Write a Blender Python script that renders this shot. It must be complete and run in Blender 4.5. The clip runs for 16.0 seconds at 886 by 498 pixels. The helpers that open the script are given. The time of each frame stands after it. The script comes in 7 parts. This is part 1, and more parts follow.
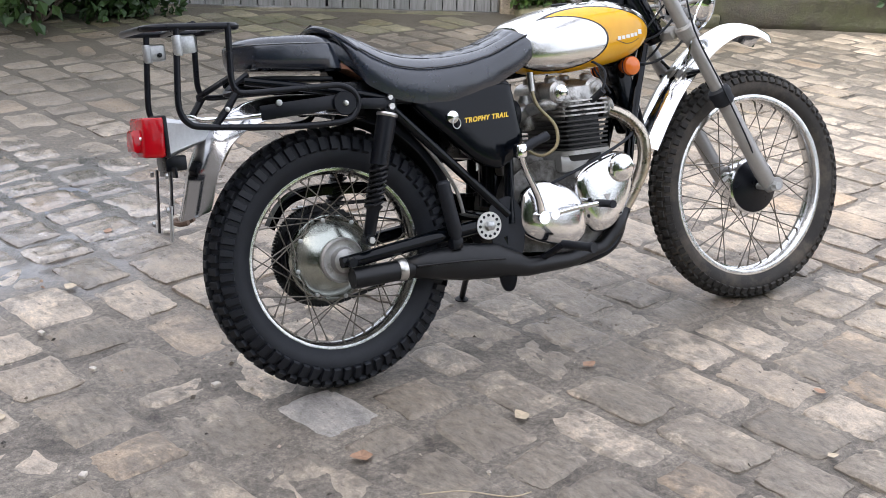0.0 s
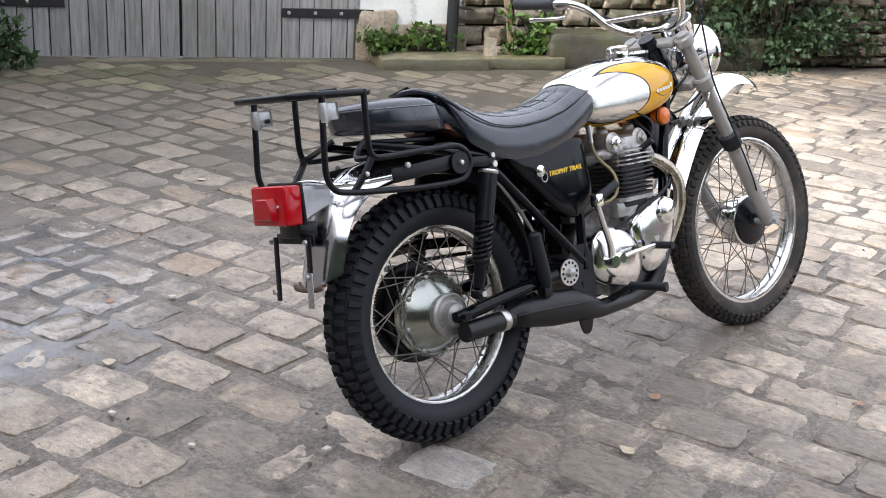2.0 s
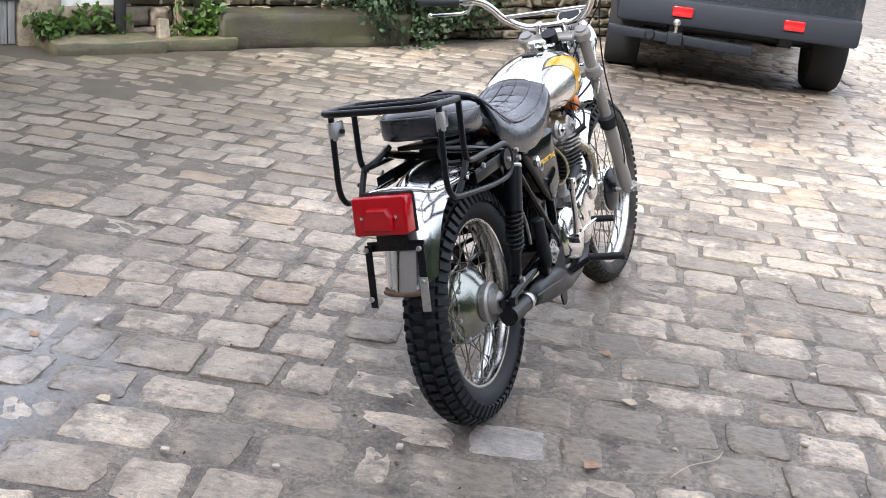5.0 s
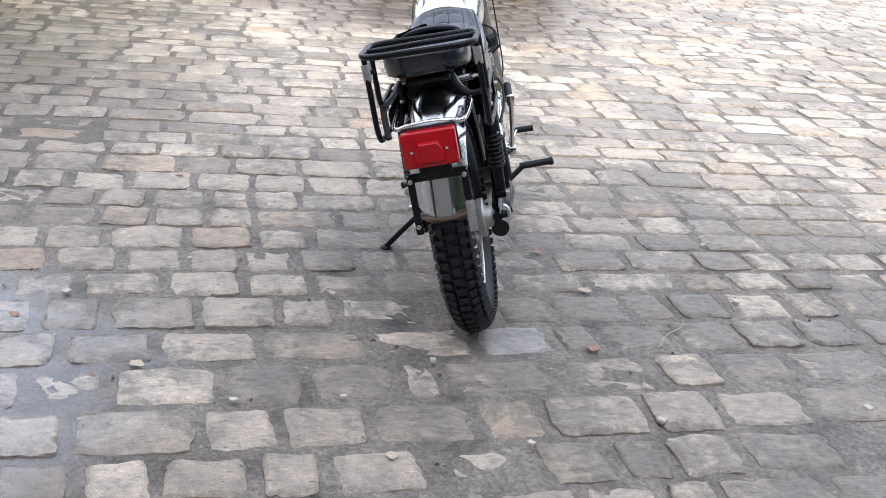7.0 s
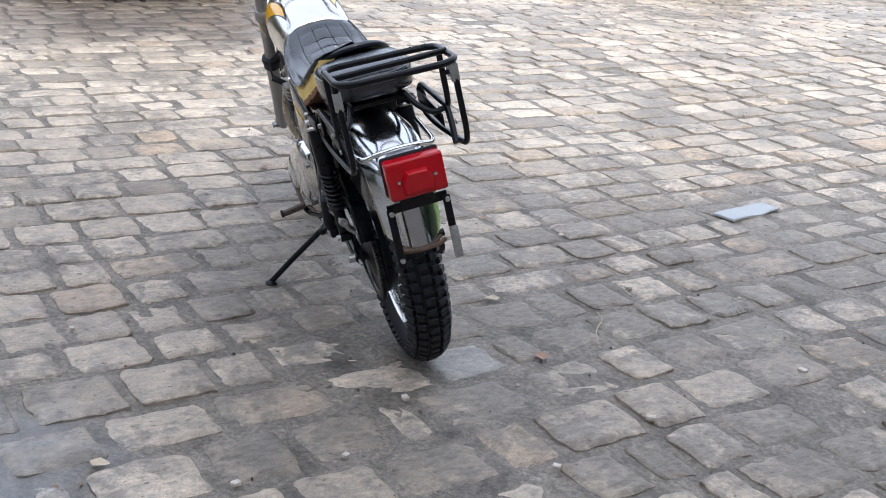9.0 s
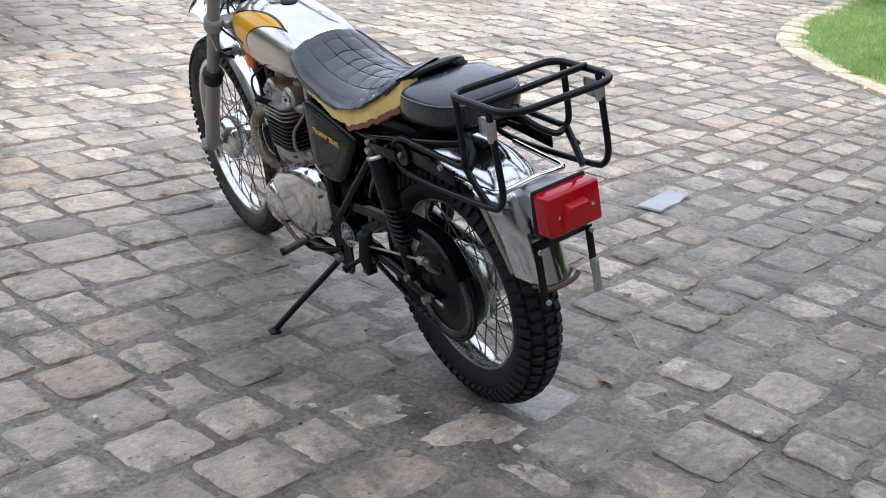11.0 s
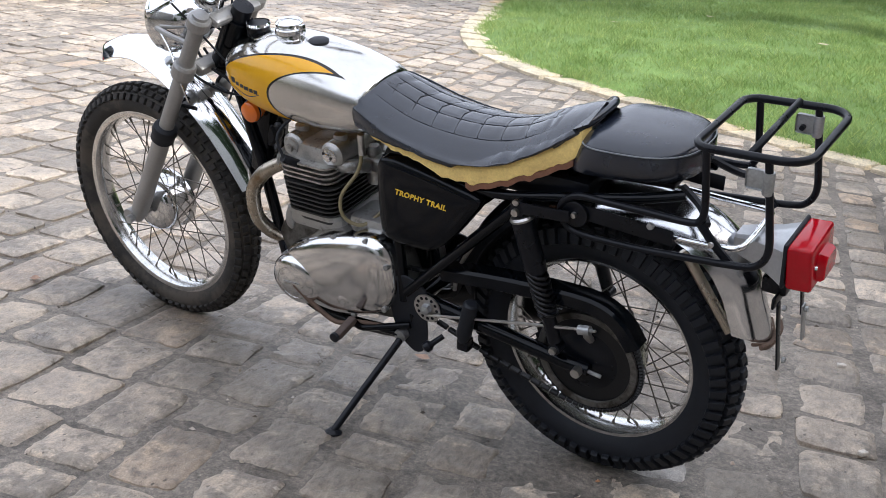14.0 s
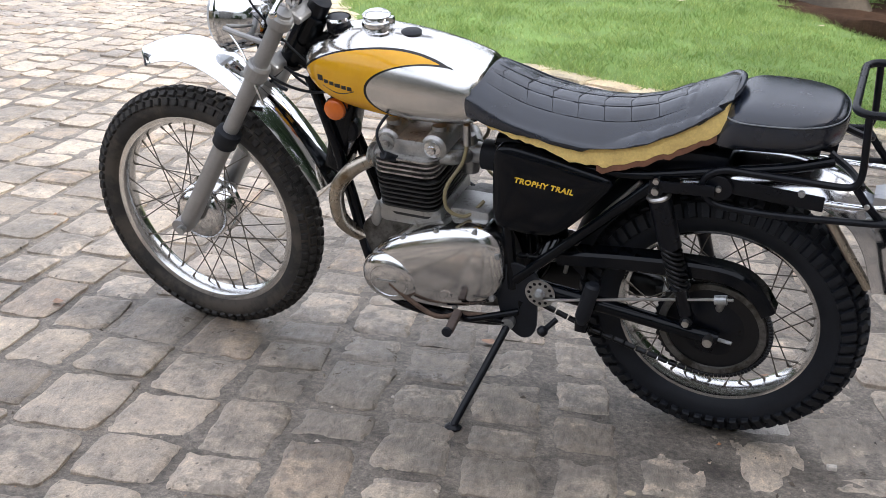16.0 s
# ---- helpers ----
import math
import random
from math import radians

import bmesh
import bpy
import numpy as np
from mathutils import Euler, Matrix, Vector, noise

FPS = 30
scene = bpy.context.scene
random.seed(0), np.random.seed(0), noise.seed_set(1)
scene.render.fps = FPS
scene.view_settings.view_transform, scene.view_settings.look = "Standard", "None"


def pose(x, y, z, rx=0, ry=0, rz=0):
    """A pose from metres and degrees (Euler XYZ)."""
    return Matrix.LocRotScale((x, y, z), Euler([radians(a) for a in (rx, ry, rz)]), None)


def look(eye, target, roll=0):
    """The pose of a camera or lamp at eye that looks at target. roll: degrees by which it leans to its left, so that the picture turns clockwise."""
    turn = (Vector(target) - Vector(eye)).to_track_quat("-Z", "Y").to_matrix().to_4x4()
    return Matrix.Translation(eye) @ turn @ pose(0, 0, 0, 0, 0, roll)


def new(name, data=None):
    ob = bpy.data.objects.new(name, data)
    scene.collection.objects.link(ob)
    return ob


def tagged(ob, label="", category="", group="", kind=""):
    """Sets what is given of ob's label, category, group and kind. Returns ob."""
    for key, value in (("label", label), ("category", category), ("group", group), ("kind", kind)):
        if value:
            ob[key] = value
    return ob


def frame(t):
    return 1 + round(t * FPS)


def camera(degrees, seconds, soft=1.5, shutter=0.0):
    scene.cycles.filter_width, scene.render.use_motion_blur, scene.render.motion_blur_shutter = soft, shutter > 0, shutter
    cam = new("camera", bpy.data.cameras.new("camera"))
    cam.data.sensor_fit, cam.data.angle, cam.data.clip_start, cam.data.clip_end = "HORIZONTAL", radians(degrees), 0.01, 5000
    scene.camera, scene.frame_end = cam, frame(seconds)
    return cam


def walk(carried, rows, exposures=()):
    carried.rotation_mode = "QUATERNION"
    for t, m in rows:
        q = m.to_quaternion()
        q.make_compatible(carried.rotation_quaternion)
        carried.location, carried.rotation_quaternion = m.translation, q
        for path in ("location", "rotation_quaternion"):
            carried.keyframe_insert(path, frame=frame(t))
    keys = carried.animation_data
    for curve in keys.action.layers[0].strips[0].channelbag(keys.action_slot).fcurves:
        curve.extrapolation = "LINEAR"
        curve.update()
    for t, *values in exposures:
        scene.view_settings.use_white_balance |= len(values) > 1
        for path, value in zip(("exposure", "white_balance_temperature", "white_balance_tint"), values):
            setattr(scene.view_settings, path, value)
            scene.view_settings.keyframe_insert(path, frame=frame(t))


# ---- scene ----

cam = camera(42.4, 16.0, soft=0.8)
PATH = [
    (0, (-0.01, -0.013, 1.417), (1.193, 1.402, 0.675), 2.1),
    (0.5, (-0.211, 0.108, 1.427), (1.141, 1.411, 0.74), 2.3),
    (1, (-0.418, 0.224, 1.45), (1.04, 1.406, 0.758), 2.5),
    (1.5, (-0.552, 0.376, 1.427), (0.947, 1.513, 0.749), 4.1),
    (2, (-0.689, 0.599, 1.445), (0.842, 1.702, 0.784), 3.5),
    (2.5, (-0.873, 0.758, 1.448), (0.71, 1.78, 0.78), 2.0),
    (3, (-1.043, 0.943, 1.445), (0.622, 1.819, 0.767), 2.8),
    (3.5, (-1.126, 1.182, 1.428), (0.614, 1.882, 0.736), 3.6),
    (4, (-1.189, 1.43, 1.441), (0.612, 1.94, 0.736), 4.2),
    (4.2, (-1.231, 1.512, 1.439), (0.589, 1.97, 0.748), 4.7),
    (6.3, (-1.532, 2.423, 1.454), (0.349, 2.352, 0.781), 5.2),
    (6.5, (-1.566, 2.543, 1.44), (0.302, 2.376, 0.745), 4.4),
    (7, (-1.59, 2.766, 1.444), (0.249, 2.455, 0.72), 5.5),
    (7.5, (-1.463, 2.983, 1.419), (0.369, 2.566, 0.732), 6.2),
    (8, (-1.352, 3.16, 1.408), (0.462, 2.63, 0.755), 5.4),
    (8.5, (-1.254, 3.337, 1.393), (0.475, 2.58, 0.731), 5.5),
    (9, (-1.138, 3.545, 1.403), (0.496, 2.62, 0.716), 4.8),
    (9.5, (-0.937, 3.716, 1.381), (0.631, 2.664, 0.72), 6.7),
    (9.7, (-0.823, 3.792, 1.382), (0.708, 2.683, 0.729), 6.9),
    (11.8, (0.056, 4.336, 1.295), (1.173, 2.805, 0.654), 5.9),
    (12, (0.145, 4.363, 1.287), (1.21, 2.788, 0.665), 6.1),
    (12.5, (0.375, 4.46, 1.264), (1.289, 2.791, 0.649), 4.3),
    (13, (0.612, 4.568, 1.251), (1.464, 2.852, 0.679), 4.8),
    (13.5, (0.834, 4.571, 1.225), (1.613, 2.829, 0.625), 5.1),
    (14, (1.057, 4.587, 1.225), (1.698, 2.784, 0.643), 6.3),
    (14.5, (1.246, 4.695, 1.229), (1.749, 2.851, 0.639), 5.2),
    (15, (1.38, 4.782, 1.228), (1.798, 2.914, 0.65), 4.5),
    (15.5, (1.542, 4.775, 1.215), (1.888, 2.908, 0.585), 5.0),
    (16, (1.742, 4.749, 1.199), (2.047, 2.866, 0.597), 4.2),
]
walk(cam, [(t, look(eye, target, roll)) for t, eye, target, roll in PATH], exposures=[(0.0, 0.68, 6500, 10), (0.7, 0.56, 6500, 10), (2.0, 0.57, 6500, 10), (4.0, 0.66, 6450, 10), (7.0, 0.47, 6150, 9), (9.5, 0.20, 6050, 8), (12.5, 0.17, 6200, 9), (16.0, 0.36, 6450, 10)])

# ---- daylight: hazy sun over the roof of the added house behind, open sky ----
SUN_EL, SUN_AZ = 40.0, 284.0
world = bpy.data.worlds.new("sky")
scene.world = world
world.use_nodes = True
wn = world.node_tree.nodes
sky = wn.new("ShaderNodeTexSky")
sky.sky_type, sky.sun_disc = "NISHITA", False
sky.sun_elevation, sky.sun_rotation = radians(SUN_EL), radians(SUN_AZ)
sky.air_density, sky.dust_density, sky.ozone_density = 1.0, 4.0, 1.0
cloud = wn.new("ShaderNodeMix")
cloud.data_type = "RGBA"
cloud.inputs["Factor"].default_value = 0.6
cloud.inputs["B"].default_value = (12.9, 13.3, 14.9, 1)
world.node_tree.links.new(sky.outputs[0], cloud.inputs["A"])
world.node_tree.links.new(cloud.outputs["Result"], wn["Background"].inputs["Color"])
wn["Background"].inputs["Strength"].default_value = 0.15
sun = new("sun", bpy.data.lights.new("sun", "SUN"))
sun.data.energy, sun.data.angle, sun.data.color = 4.0, radians(7), (1.0, 0.985, 0.96)
az = radians(90 - SUN_AZ)
sun.matrix_world = look((0, 0, 0), (-math.cos(az) * math.cos(radians(SUN_EL)), -math.sin(az) * math.cos(radians(SUN_EL)), -math.sin(radians(SUN_EL))))


# ---- materials ----
def nodes(name):
    m = bpy.data.materials.new(name)
    m.use_nodes = True
    nt = m.node_tree
    return m, nt, nt.nodes["Principled BSDF"]


def add(nt, kind, **inputs):
    n = nt.nodes.new(kind)
    for k, v in inputs.items():
        n.inputs[k.replace("_", " ")].default_value = v
    return n


def coords(nt, world_space=False):
    if world_space:
        return add(nt, "ShaderNodeNewGeometry").outputs["Position"]
    return add(nt, "ShaderNodeTexCoord").outputs["Object"]


def noise_tex(nt, co, scale, detail=5.0, rough=0.6):
    n = add(nt, "ShaderNodeTexNoise", Scale=scale, Detail=detail, Roughness=rough)
    nt.links.new(co, n.inputs["Vector"])
    return n.outputs["Fac"]


def ramp(nt, fac, stops):
    r = nt.nodes.new("ShaderNodeValToRGB")
    while len(r.color_ramp.elements) < len(stops):
        r.color_ramp.elements.new(0.5)
    for e, (p, c) in zip(r.color_ramp.elements, stops):
        e.position, e.color = p, (c[0], c[1], c[2], 1) if len(c) == 3 else c
    nt.links.new(fac, r.inputs["Fac"])
    return r.outputs["Color"]


def mix(nt, fac, a, b, blend="MIX"):
    n = nt.nodes.new("ShaderNodeMix")
    n.data_type, n.blend_type = "RGBA", blend
    for key, v in (("Factor", fac), ("A", a), ("B", b)):
        if isinstance(v, (int, float)):
            n.inputs[key].default_value = v
        elif isinstance(v, tuple):
            n.inputs[key].default_value = (v[0], v[1], v[2], 1)
        else:
            nt.links.new(v, n.inputs[key])
    return n.outputs["Result"]


def calc(nt, op, a, b=0.0, clamp=False):
    n = nt.nodes.new("ShaderNodeMath")
    n.operation, n.use_clamp = op, clamp
    for i, v in enumerate((a, b)):
        if isinstance(v, (int, float)):
            n.inputs[i].default_value = v
        else:
            nt.links.new(v, n.inputs[i])
    return n.outputs[0]


def bump(nt, bsdf, height, strength=0.3, distance=0.002):
    b = add(nt, "ShaderNodeBump", Strength=strength, Distance=distance)
    nt.links.new(height, b.inputs["Height"])
    nt.links.new(b.outputs["Normal"], bsdf.inputs["Normal"])


def surface(name, color, rough=0.5, metal=0.0, var=0.2, scale=14.0, fine=160.0, relief=0.12, depth=0.001, dirt=None, dirt_at=0.62, coat=0.0, world_space=False, rough_var=0.12, gloss=0.5):
    """A plain surface: base colour with broad and fine variation, optional patches of dirt, fine relief."""
    m, nt, b = nodes(name)
    co = coords(nt, world_space)
    broad, grain = noise_tex(nt, co, scale), noise_tex(nt, co, fine, 3.0)
    lo, hi = tuple(c * (1 - var) for c in color), tuple(min(1.0, c * (1 + var)) for c in color)
    col = ramp(nt, broad, [(0.3, lo), (0.7, hi)])
    col = mix(nt, 0.35, col, ramp(nt, grain, [(0.3, lo), (0.7, hi)]))
    if dirt:
        patches = ramp(nt, noise_tex(nt, co, scale * 0.6, 8.0, 0.7), [(dirt_at - 0.06, (0, 0, 0)), (dirt_at + 0.08, (1, 1, 1))])
        col = mix(nt, patches, col, dirt)
    nt.links.new(col, b.inputs["Base Color"])
    r = add(nt, "ShaderNodeMapRange", To_Min=max(0.02, rough - rough_var), To_Max=min(1.0, rough + rough_var))
    nt.links.new(broad, r.inputs["Value"])
    nt.links.new(r.outputs[0], b.inputs["Roughness"])
    b.inputs["Metallic"].default_value = metal
    b.inputs["Specular IOR Level"].default_value = gloss
    b.inputs["Coat Weight"].default_value = coat
    b.inputs["Coat Roughness"].default_value = 0.08
    if relief:
        bump(nt, b, grain, relief, depth)
    return m


def damp_patch(nt, co):
    """Wet ground by the yard's low spot: 1 in the middle, ragged towards its edge."""
    d = nt.nodes.new("ShaderNodeVectorMath")
    d.operation = "DISTANCE"
    nt.links.new(co, d.inputs[0])
    d.inputs[1].default_value = (1.05, 3.95, 0)
    ragged = calc(nt, "SUBTRACT", d.outputs["Value"], calc(nt, "MULTIPLY", noise_tex(nt, co, 2.6, 6.0, 0.7), 0.9))
    return ramp(nt, ragged, [(0.22, (1, 1, 1)), (0.52, (0, 0, 0))])


def car_shade_stain(nt, co):
    """Car's soft shade, painted dark over the setts together with a damp oily stain."""
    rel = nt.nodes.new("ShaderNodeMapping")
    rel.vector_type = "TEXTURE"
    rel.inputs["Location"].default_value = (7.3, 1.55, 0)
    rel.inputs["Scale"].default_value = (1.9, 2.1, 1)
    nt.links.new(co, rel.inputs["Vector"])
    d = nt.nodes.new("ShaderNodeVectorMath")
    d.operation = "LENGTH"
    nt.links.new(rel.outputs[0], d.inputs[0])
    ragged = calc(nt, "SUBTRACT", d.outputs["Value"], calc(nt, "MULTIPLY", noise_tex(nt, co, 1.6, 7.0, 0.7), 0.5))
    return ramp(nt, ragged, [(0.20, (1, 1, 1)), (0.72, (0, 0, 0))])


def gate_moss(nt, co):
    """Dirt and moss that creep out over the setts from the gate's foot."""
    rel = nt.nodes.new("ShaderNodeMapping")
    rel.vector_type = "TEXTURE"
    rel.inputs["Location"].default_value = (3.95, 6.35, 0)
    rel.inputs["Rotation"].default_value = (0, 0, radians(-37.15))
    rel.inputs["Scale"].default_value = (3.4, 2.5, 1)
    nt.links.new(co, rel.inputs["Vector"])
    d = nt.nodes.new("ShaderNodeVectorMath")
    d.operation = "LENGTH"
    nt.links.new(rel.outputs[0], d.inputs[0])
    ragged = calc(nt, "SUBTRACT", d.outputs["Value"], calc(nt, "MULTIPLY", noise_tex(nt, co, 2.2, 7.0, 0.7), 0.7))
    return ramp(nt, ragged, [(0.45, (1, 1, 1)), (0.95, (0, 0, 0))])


def trodden(nt, co):
    """Ragged patches of trodden dirt that lie over stones and joints alike."""
    n = calc(nt, "ADD", calc(nt, "MULTIPLY", noise_tex(nt, co, 2.3, 3.0, 0.5), 0.6), calc(nt, "MULTIPLY", noise_tex(nt, co, 17.0, 9.0, 0.72), 0.55))
    d = nt.nodes.new("ShaderNodeVectorMath")
    d.operation = "DISTANCE"
    nt.links.new(co, d.inputs[0])
    d.inputs[1].default_value = (1.95, 1.15, 0)
    n = calc(nt, "ADD", n, calc(nt, "MULTIPLY", calc(nt, "SUBTRACT", 1.8, d.outputs["Value"], True), 0.08))
    return ramp(nt, n, [(0.59, (0, 0, 0)), (0.65, (1, 1, 1))])


def stone_material(name, island, dark, light, moss=0.0, wet=False):
    """Worn sandstone: every piece has its own tint, then stains, pits and grain."""
    m, nt, b = nodes(name)
    co = coords(nt, True)
    if island:
        rnd = add(nt, "ShaderNodeNewGeometry").outputs["Random Per Island"]
    else:
        rnd = add(nt, "ShaderNodeObjectInfo").outputs["Random"]
    mid = tuple((a + c) / 2 for a, c in zip(dark, light))
    warm = (mid[0] * 1.10, mid[1] * 0.98, mid[2] * 0.86)
    tint = ramp(nt, rnd, [(0.0, tuple(c * 0.86 for c in dark)), (0.25, mid), (0.62, tuple(min(0.7, c * 1.08) for c in light)), (0.84, mid), (0.94, warm), (1.0, (mid[0] * 0.85, mid[1] * 0.88, mid[2] * 0.92))])
    stains = noise_tex(nt, co, 9.0, 9.0, 0.72)
    flake = add(nt, "ShaderNodeMapping")
    flake.inputs["Scale"].default_value = (1.0, 0.45, 1.0)
    nt.links.new(co, flake.inputs["Vector"])
    speckle = noise_tex(nt, flake.outputs[0], 60.0, 9.0, 0.75)
    grain = noise_tex(nt, co, 230.0, 4.0, 0.75)
    pits = add(nt, "ShaderNodeTexVoronoi", Scale=40.0)
    nt.links.new(flake.outputs[0], pits.inputs["Vector"])
    holes = ramp(nt, calc(nt, "ADD", pits.outputs["Distance"], calc(nt, "MULTIPLY", speckle, 0.6)), [(0.36, (0.16, 0.15, 0.14)), (0.42, (1, 1, 1))])
    col = mix(nt, 0.8, tint, ramp(nt, stains, [(0.32, (0.42, 0.41, 0.40)), (0.47, (0.88, 0.87, 0.86)), (0.66, (1.32, 1.29, 1.22))]), "MULTIPLY")
    col = mix(nt, 0.9, col, ramp(nt, speckle, [(0.31, (0.34, 0.32, 0.30)), (0.42, (0.82, 0.81, 0.80)), (0.58, (1.11, 1.105, 1.10)), (0.69, (1.55, 1.52, 1.46))]), "MULTIPLY")
    col = mix(nt, 0.6, col, ramp(nt, grain, [(0.34, (0.55, 0.53, 0.51)), (0.66, (1.42, 1.41, 1.39))]), "MULTIPLY")
    col = mix(nt, 0.8, col, holes, "MULTIPLY")
    if moss:
        patch = ramp(nt, noise_tex(nt, co, 3.5, 8.0, 0.7), [(0.5 - moss * 0.2, (0, 0, 0)), (0.68, (1, 1, 1))])
        col = mix(nt, calc(nt, "MULTIPLY", patch, 0.75), col, (0.075, 0.085, 0.03))
    r = add(nt, "ShaderNodeMapRange", From_Min=0.3, From_Max=0.7, To_Min=0.32, To_Max=0.60)
    nt.links.new(stains, r.inputs["Value"])
    rough = r.outputs[0]
    if wet:
        d = ramp(nt, noise_tex(nt, co, 0.8, 4.0, 0.6), [(0.46, (0, 0, 0)), (0.62, (1, 1, 1))])
        rough = calc(nt, "SUBTRACT", rough, calc(nt, "MULTIPLY", d, 0.12))
        col = mix(nt, calc(nt, "MULTIPLY", d, 0.28), col, (0.085, 0.077, 0.07))
        pool = damp_patch(nt, co)
        rough = calc(nt, "SUBTRACT", rough, calc(nt, "MULTIPLY", pool, 0.25))
        nt.links.new(pool, b.inputs["Coat Weight"])
        b.inputs["Coat Roughness"].default_value = 0.10
        col = mix(nt, calc(nt, "MULTIPLY", pool, 0.22), col, (0.11, 0.115, 0.13))
        col = mix(nt, calc(nt, "MULTIPLY", trodden(nt, co), 0.70), col, mix(nt, ramp(nt, speckle, [(0.38, (0, 0, 0)), (0.62, (1, 1, 1))]), (0.095, 0.080, 0.064), (0.235, 0.203, 0.165)))
        # car's shade and damp stain, mixed into the stone colour
        col = mix(nt, calc(nt, "MULTIPLY", car_shade_stain(nt, co), 0.66), col, (0.085, 0.066, 0.056))
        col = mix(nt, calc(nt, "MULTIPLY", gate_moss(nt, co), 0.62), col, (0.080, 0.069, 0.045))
    nt.links.new(col, b.inputs["Base Color"])
    nt.links.new(rough, b.inputs["Roughness"])
    b.inputs["Specular IOR Level"].default_value = 0.75
    h = calc(nt, "ADD", calc(nt, "ADD", calc(nt, "MULTIPLY", stains, 0.6), calc(nt, "MULTIPLY", speckle, 0.5)), calc(nt, "MULTIPLY", grain, 0.12))
    bump(nt, b, h, 1.0, 0.014)
    return m


def joint_dirt():
    """Trodden grit that fills the joints."""
    m, nt, b = nodes("joint_dirt")
    co = coords(nt, True)
    broad, grit, fine = noise_tex(nt, co, 5.0, 8.0, 0.7), noise_tex(nt, co, 70.0, 8.0, 0.8), noise_tex(nt, co, 320.0, 3.0, 0.7)
    col = ramp(nt, broad, [(0.34, (0.070, 0.059, 0.048)), (0.47, (0.165, 0.143, 0.118)), (0.58, (0.215, 0.187, 0.155)), (0.7, (0.275, 0.240, 0.198))])
    col = mix(nt, 0.9, col, ramp(nt, grit, [(0.33, (0.30, 0.29, 0.28)), (0.5, (1, 1, 1)), (0.66, (1.9, 1.85, 1.78))]), "MULTIPLY")
    col = mix(nt, 0.6, col, ramp(nt, fine, [(0.3, (0.5, 0.5, 0.5)), (0.7, (1.5, 1.5, 1.5))]), "MULTIPLY")
    pool = damp_patch(nt, co)
    col = mix(nt, calc(nt, "MULTIPLY", pool, 0.5), col, (0.075, 0.078, 0.088))
    # the same painted car shade and stain in the joints
    col = mix(nt, calc(nt, "MULTIPLY", car_shade_stain(nt, co), 0.7), col, (0.055, 0.045, 0.040))
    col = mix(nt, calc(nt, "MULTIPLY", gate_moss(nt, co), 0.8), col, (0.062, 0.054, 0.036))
    nt.links.new(col, b.inputs["Base Color"])
    nt.links.new(calc(nt, "SUBTRACT", 0.58, calc(nt, "MULTIPLY", pool, 0.40)), b.inputs["Roughness"])
    nt.links.new(pool, b.inputs["Coat Weight"])
    b.inputs["Coat Roughness"].default_value = 0.08
    bump(nt, b, mix(nt, 0.5, broad, grit), 0.8, 0.012)
    return m


def foliage(name, a, c, rough=0.5, through_light=0.35):
    m, nt, b = nodes(name)
    rnd = add(nt, "ShaderNodeNewGeometry").outputs["Random Per Island"]
    patch = noise_tex(nt, coords(nt, True), 2.2, 4.0)
    col = mix(nt, 0.5, ramp(nt, rnd, [(0.0, a), (0.75, c), (1.0, (c[0] * 1.5, c[1] * 1.25, c[2] * 1.2))]), ramp(nt, patch, [(0.35, a), (0.68, c)]))
    nt.links.new(col, b.inputs["Base Color"])
    b.inputs["Roughness"].default_value = rough
    thin = nt.nodes.new("ShaderNodeBsdfTranslucent")
    nt.links.new(col, thin.inputs["Color"])
    both = nt.nodes.new("ShaderNodeMixShader")
    both.inputs[0].default_value = through_light
    nt.links.new(b.outputs[0], both.inputs[1])
    nt.links.new(thin.outputs[0], both.inputs[2])
    nt.links.new(both.outputs[0], nt.nodes["Material Output"].inputs["Surface"])
    return m


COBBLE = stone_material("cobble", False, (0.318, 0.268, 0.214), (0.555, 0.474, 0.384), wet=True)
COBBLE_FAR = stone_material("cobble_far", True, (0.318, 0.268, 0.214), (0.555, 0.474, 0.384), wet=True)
MOSSY = stone_material("mossy_stone", True, (0.125, 0.115, 0.080), (0.29, 0.26, 0.18), moss=0.8)
WALLSTONE = stone_material("wall_stone", False, (0.17, 0.145, 0.115), (0.38, 0.32, 0.25), moss=0.4)
KERBSTONE = stone_material("kerb_stone", False, (0.50, 0.43, 0.30), (0.68, 0.59, 0.43))
SLATE = stone_material("grey_slab", False, (0.29, 0.275, 0.255), (0.40, 0.38, 0.355))
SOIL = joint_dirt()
GRASS = foliage("grass_blade", (0.15, 0.26, 0.065), (0.40, 0.50, 0.19), 0.5, 0.5)
TURF = surface("turf", (0.135, 0.22, 0.055), 0.9, var=0.4, scale=3, fine=60, relief=0.6, depth=0.02, world_space=True)
IVY = foliage("ivy_leaf", (0.018, 0.045, 0.014), (0.055, 0.11, 0.03), 0.4)
WEED = foliage("weed_leaf", (0.05, 0.10, 0.02), (0.11, 0.20, 0.04), 0.5)
DARKLEAF = foliage("evergreen_leaf", (0.02, 0.045, 0.022), (0.07, 0.12, 0.05), 0.45)
BARK = surface("bark", (0.09, 0.07, 0.05), 0.85, var=0.4, scale=20, fine=120, relief=0.7, depth=0.01)
LIMEWASH = surface("limewash", (0.68, 0.70, 0.68), 0.85, var=0.10, scale=5, fine=60, relief=0.5, depth=0.006, dirt=(0.30, 0.31, 0.26), dirt_at=0.63, world_space=True)
IRON = surface("black_iron", (0.014, 0.014, 0.016), 0.55, var=0.4, scale=30, relief=0.3)
BOLTSTEEL = surface("bolt_steel", (0.55, 0.54, 0.52), 0.35, 1.0, var=0.2, scale=60)


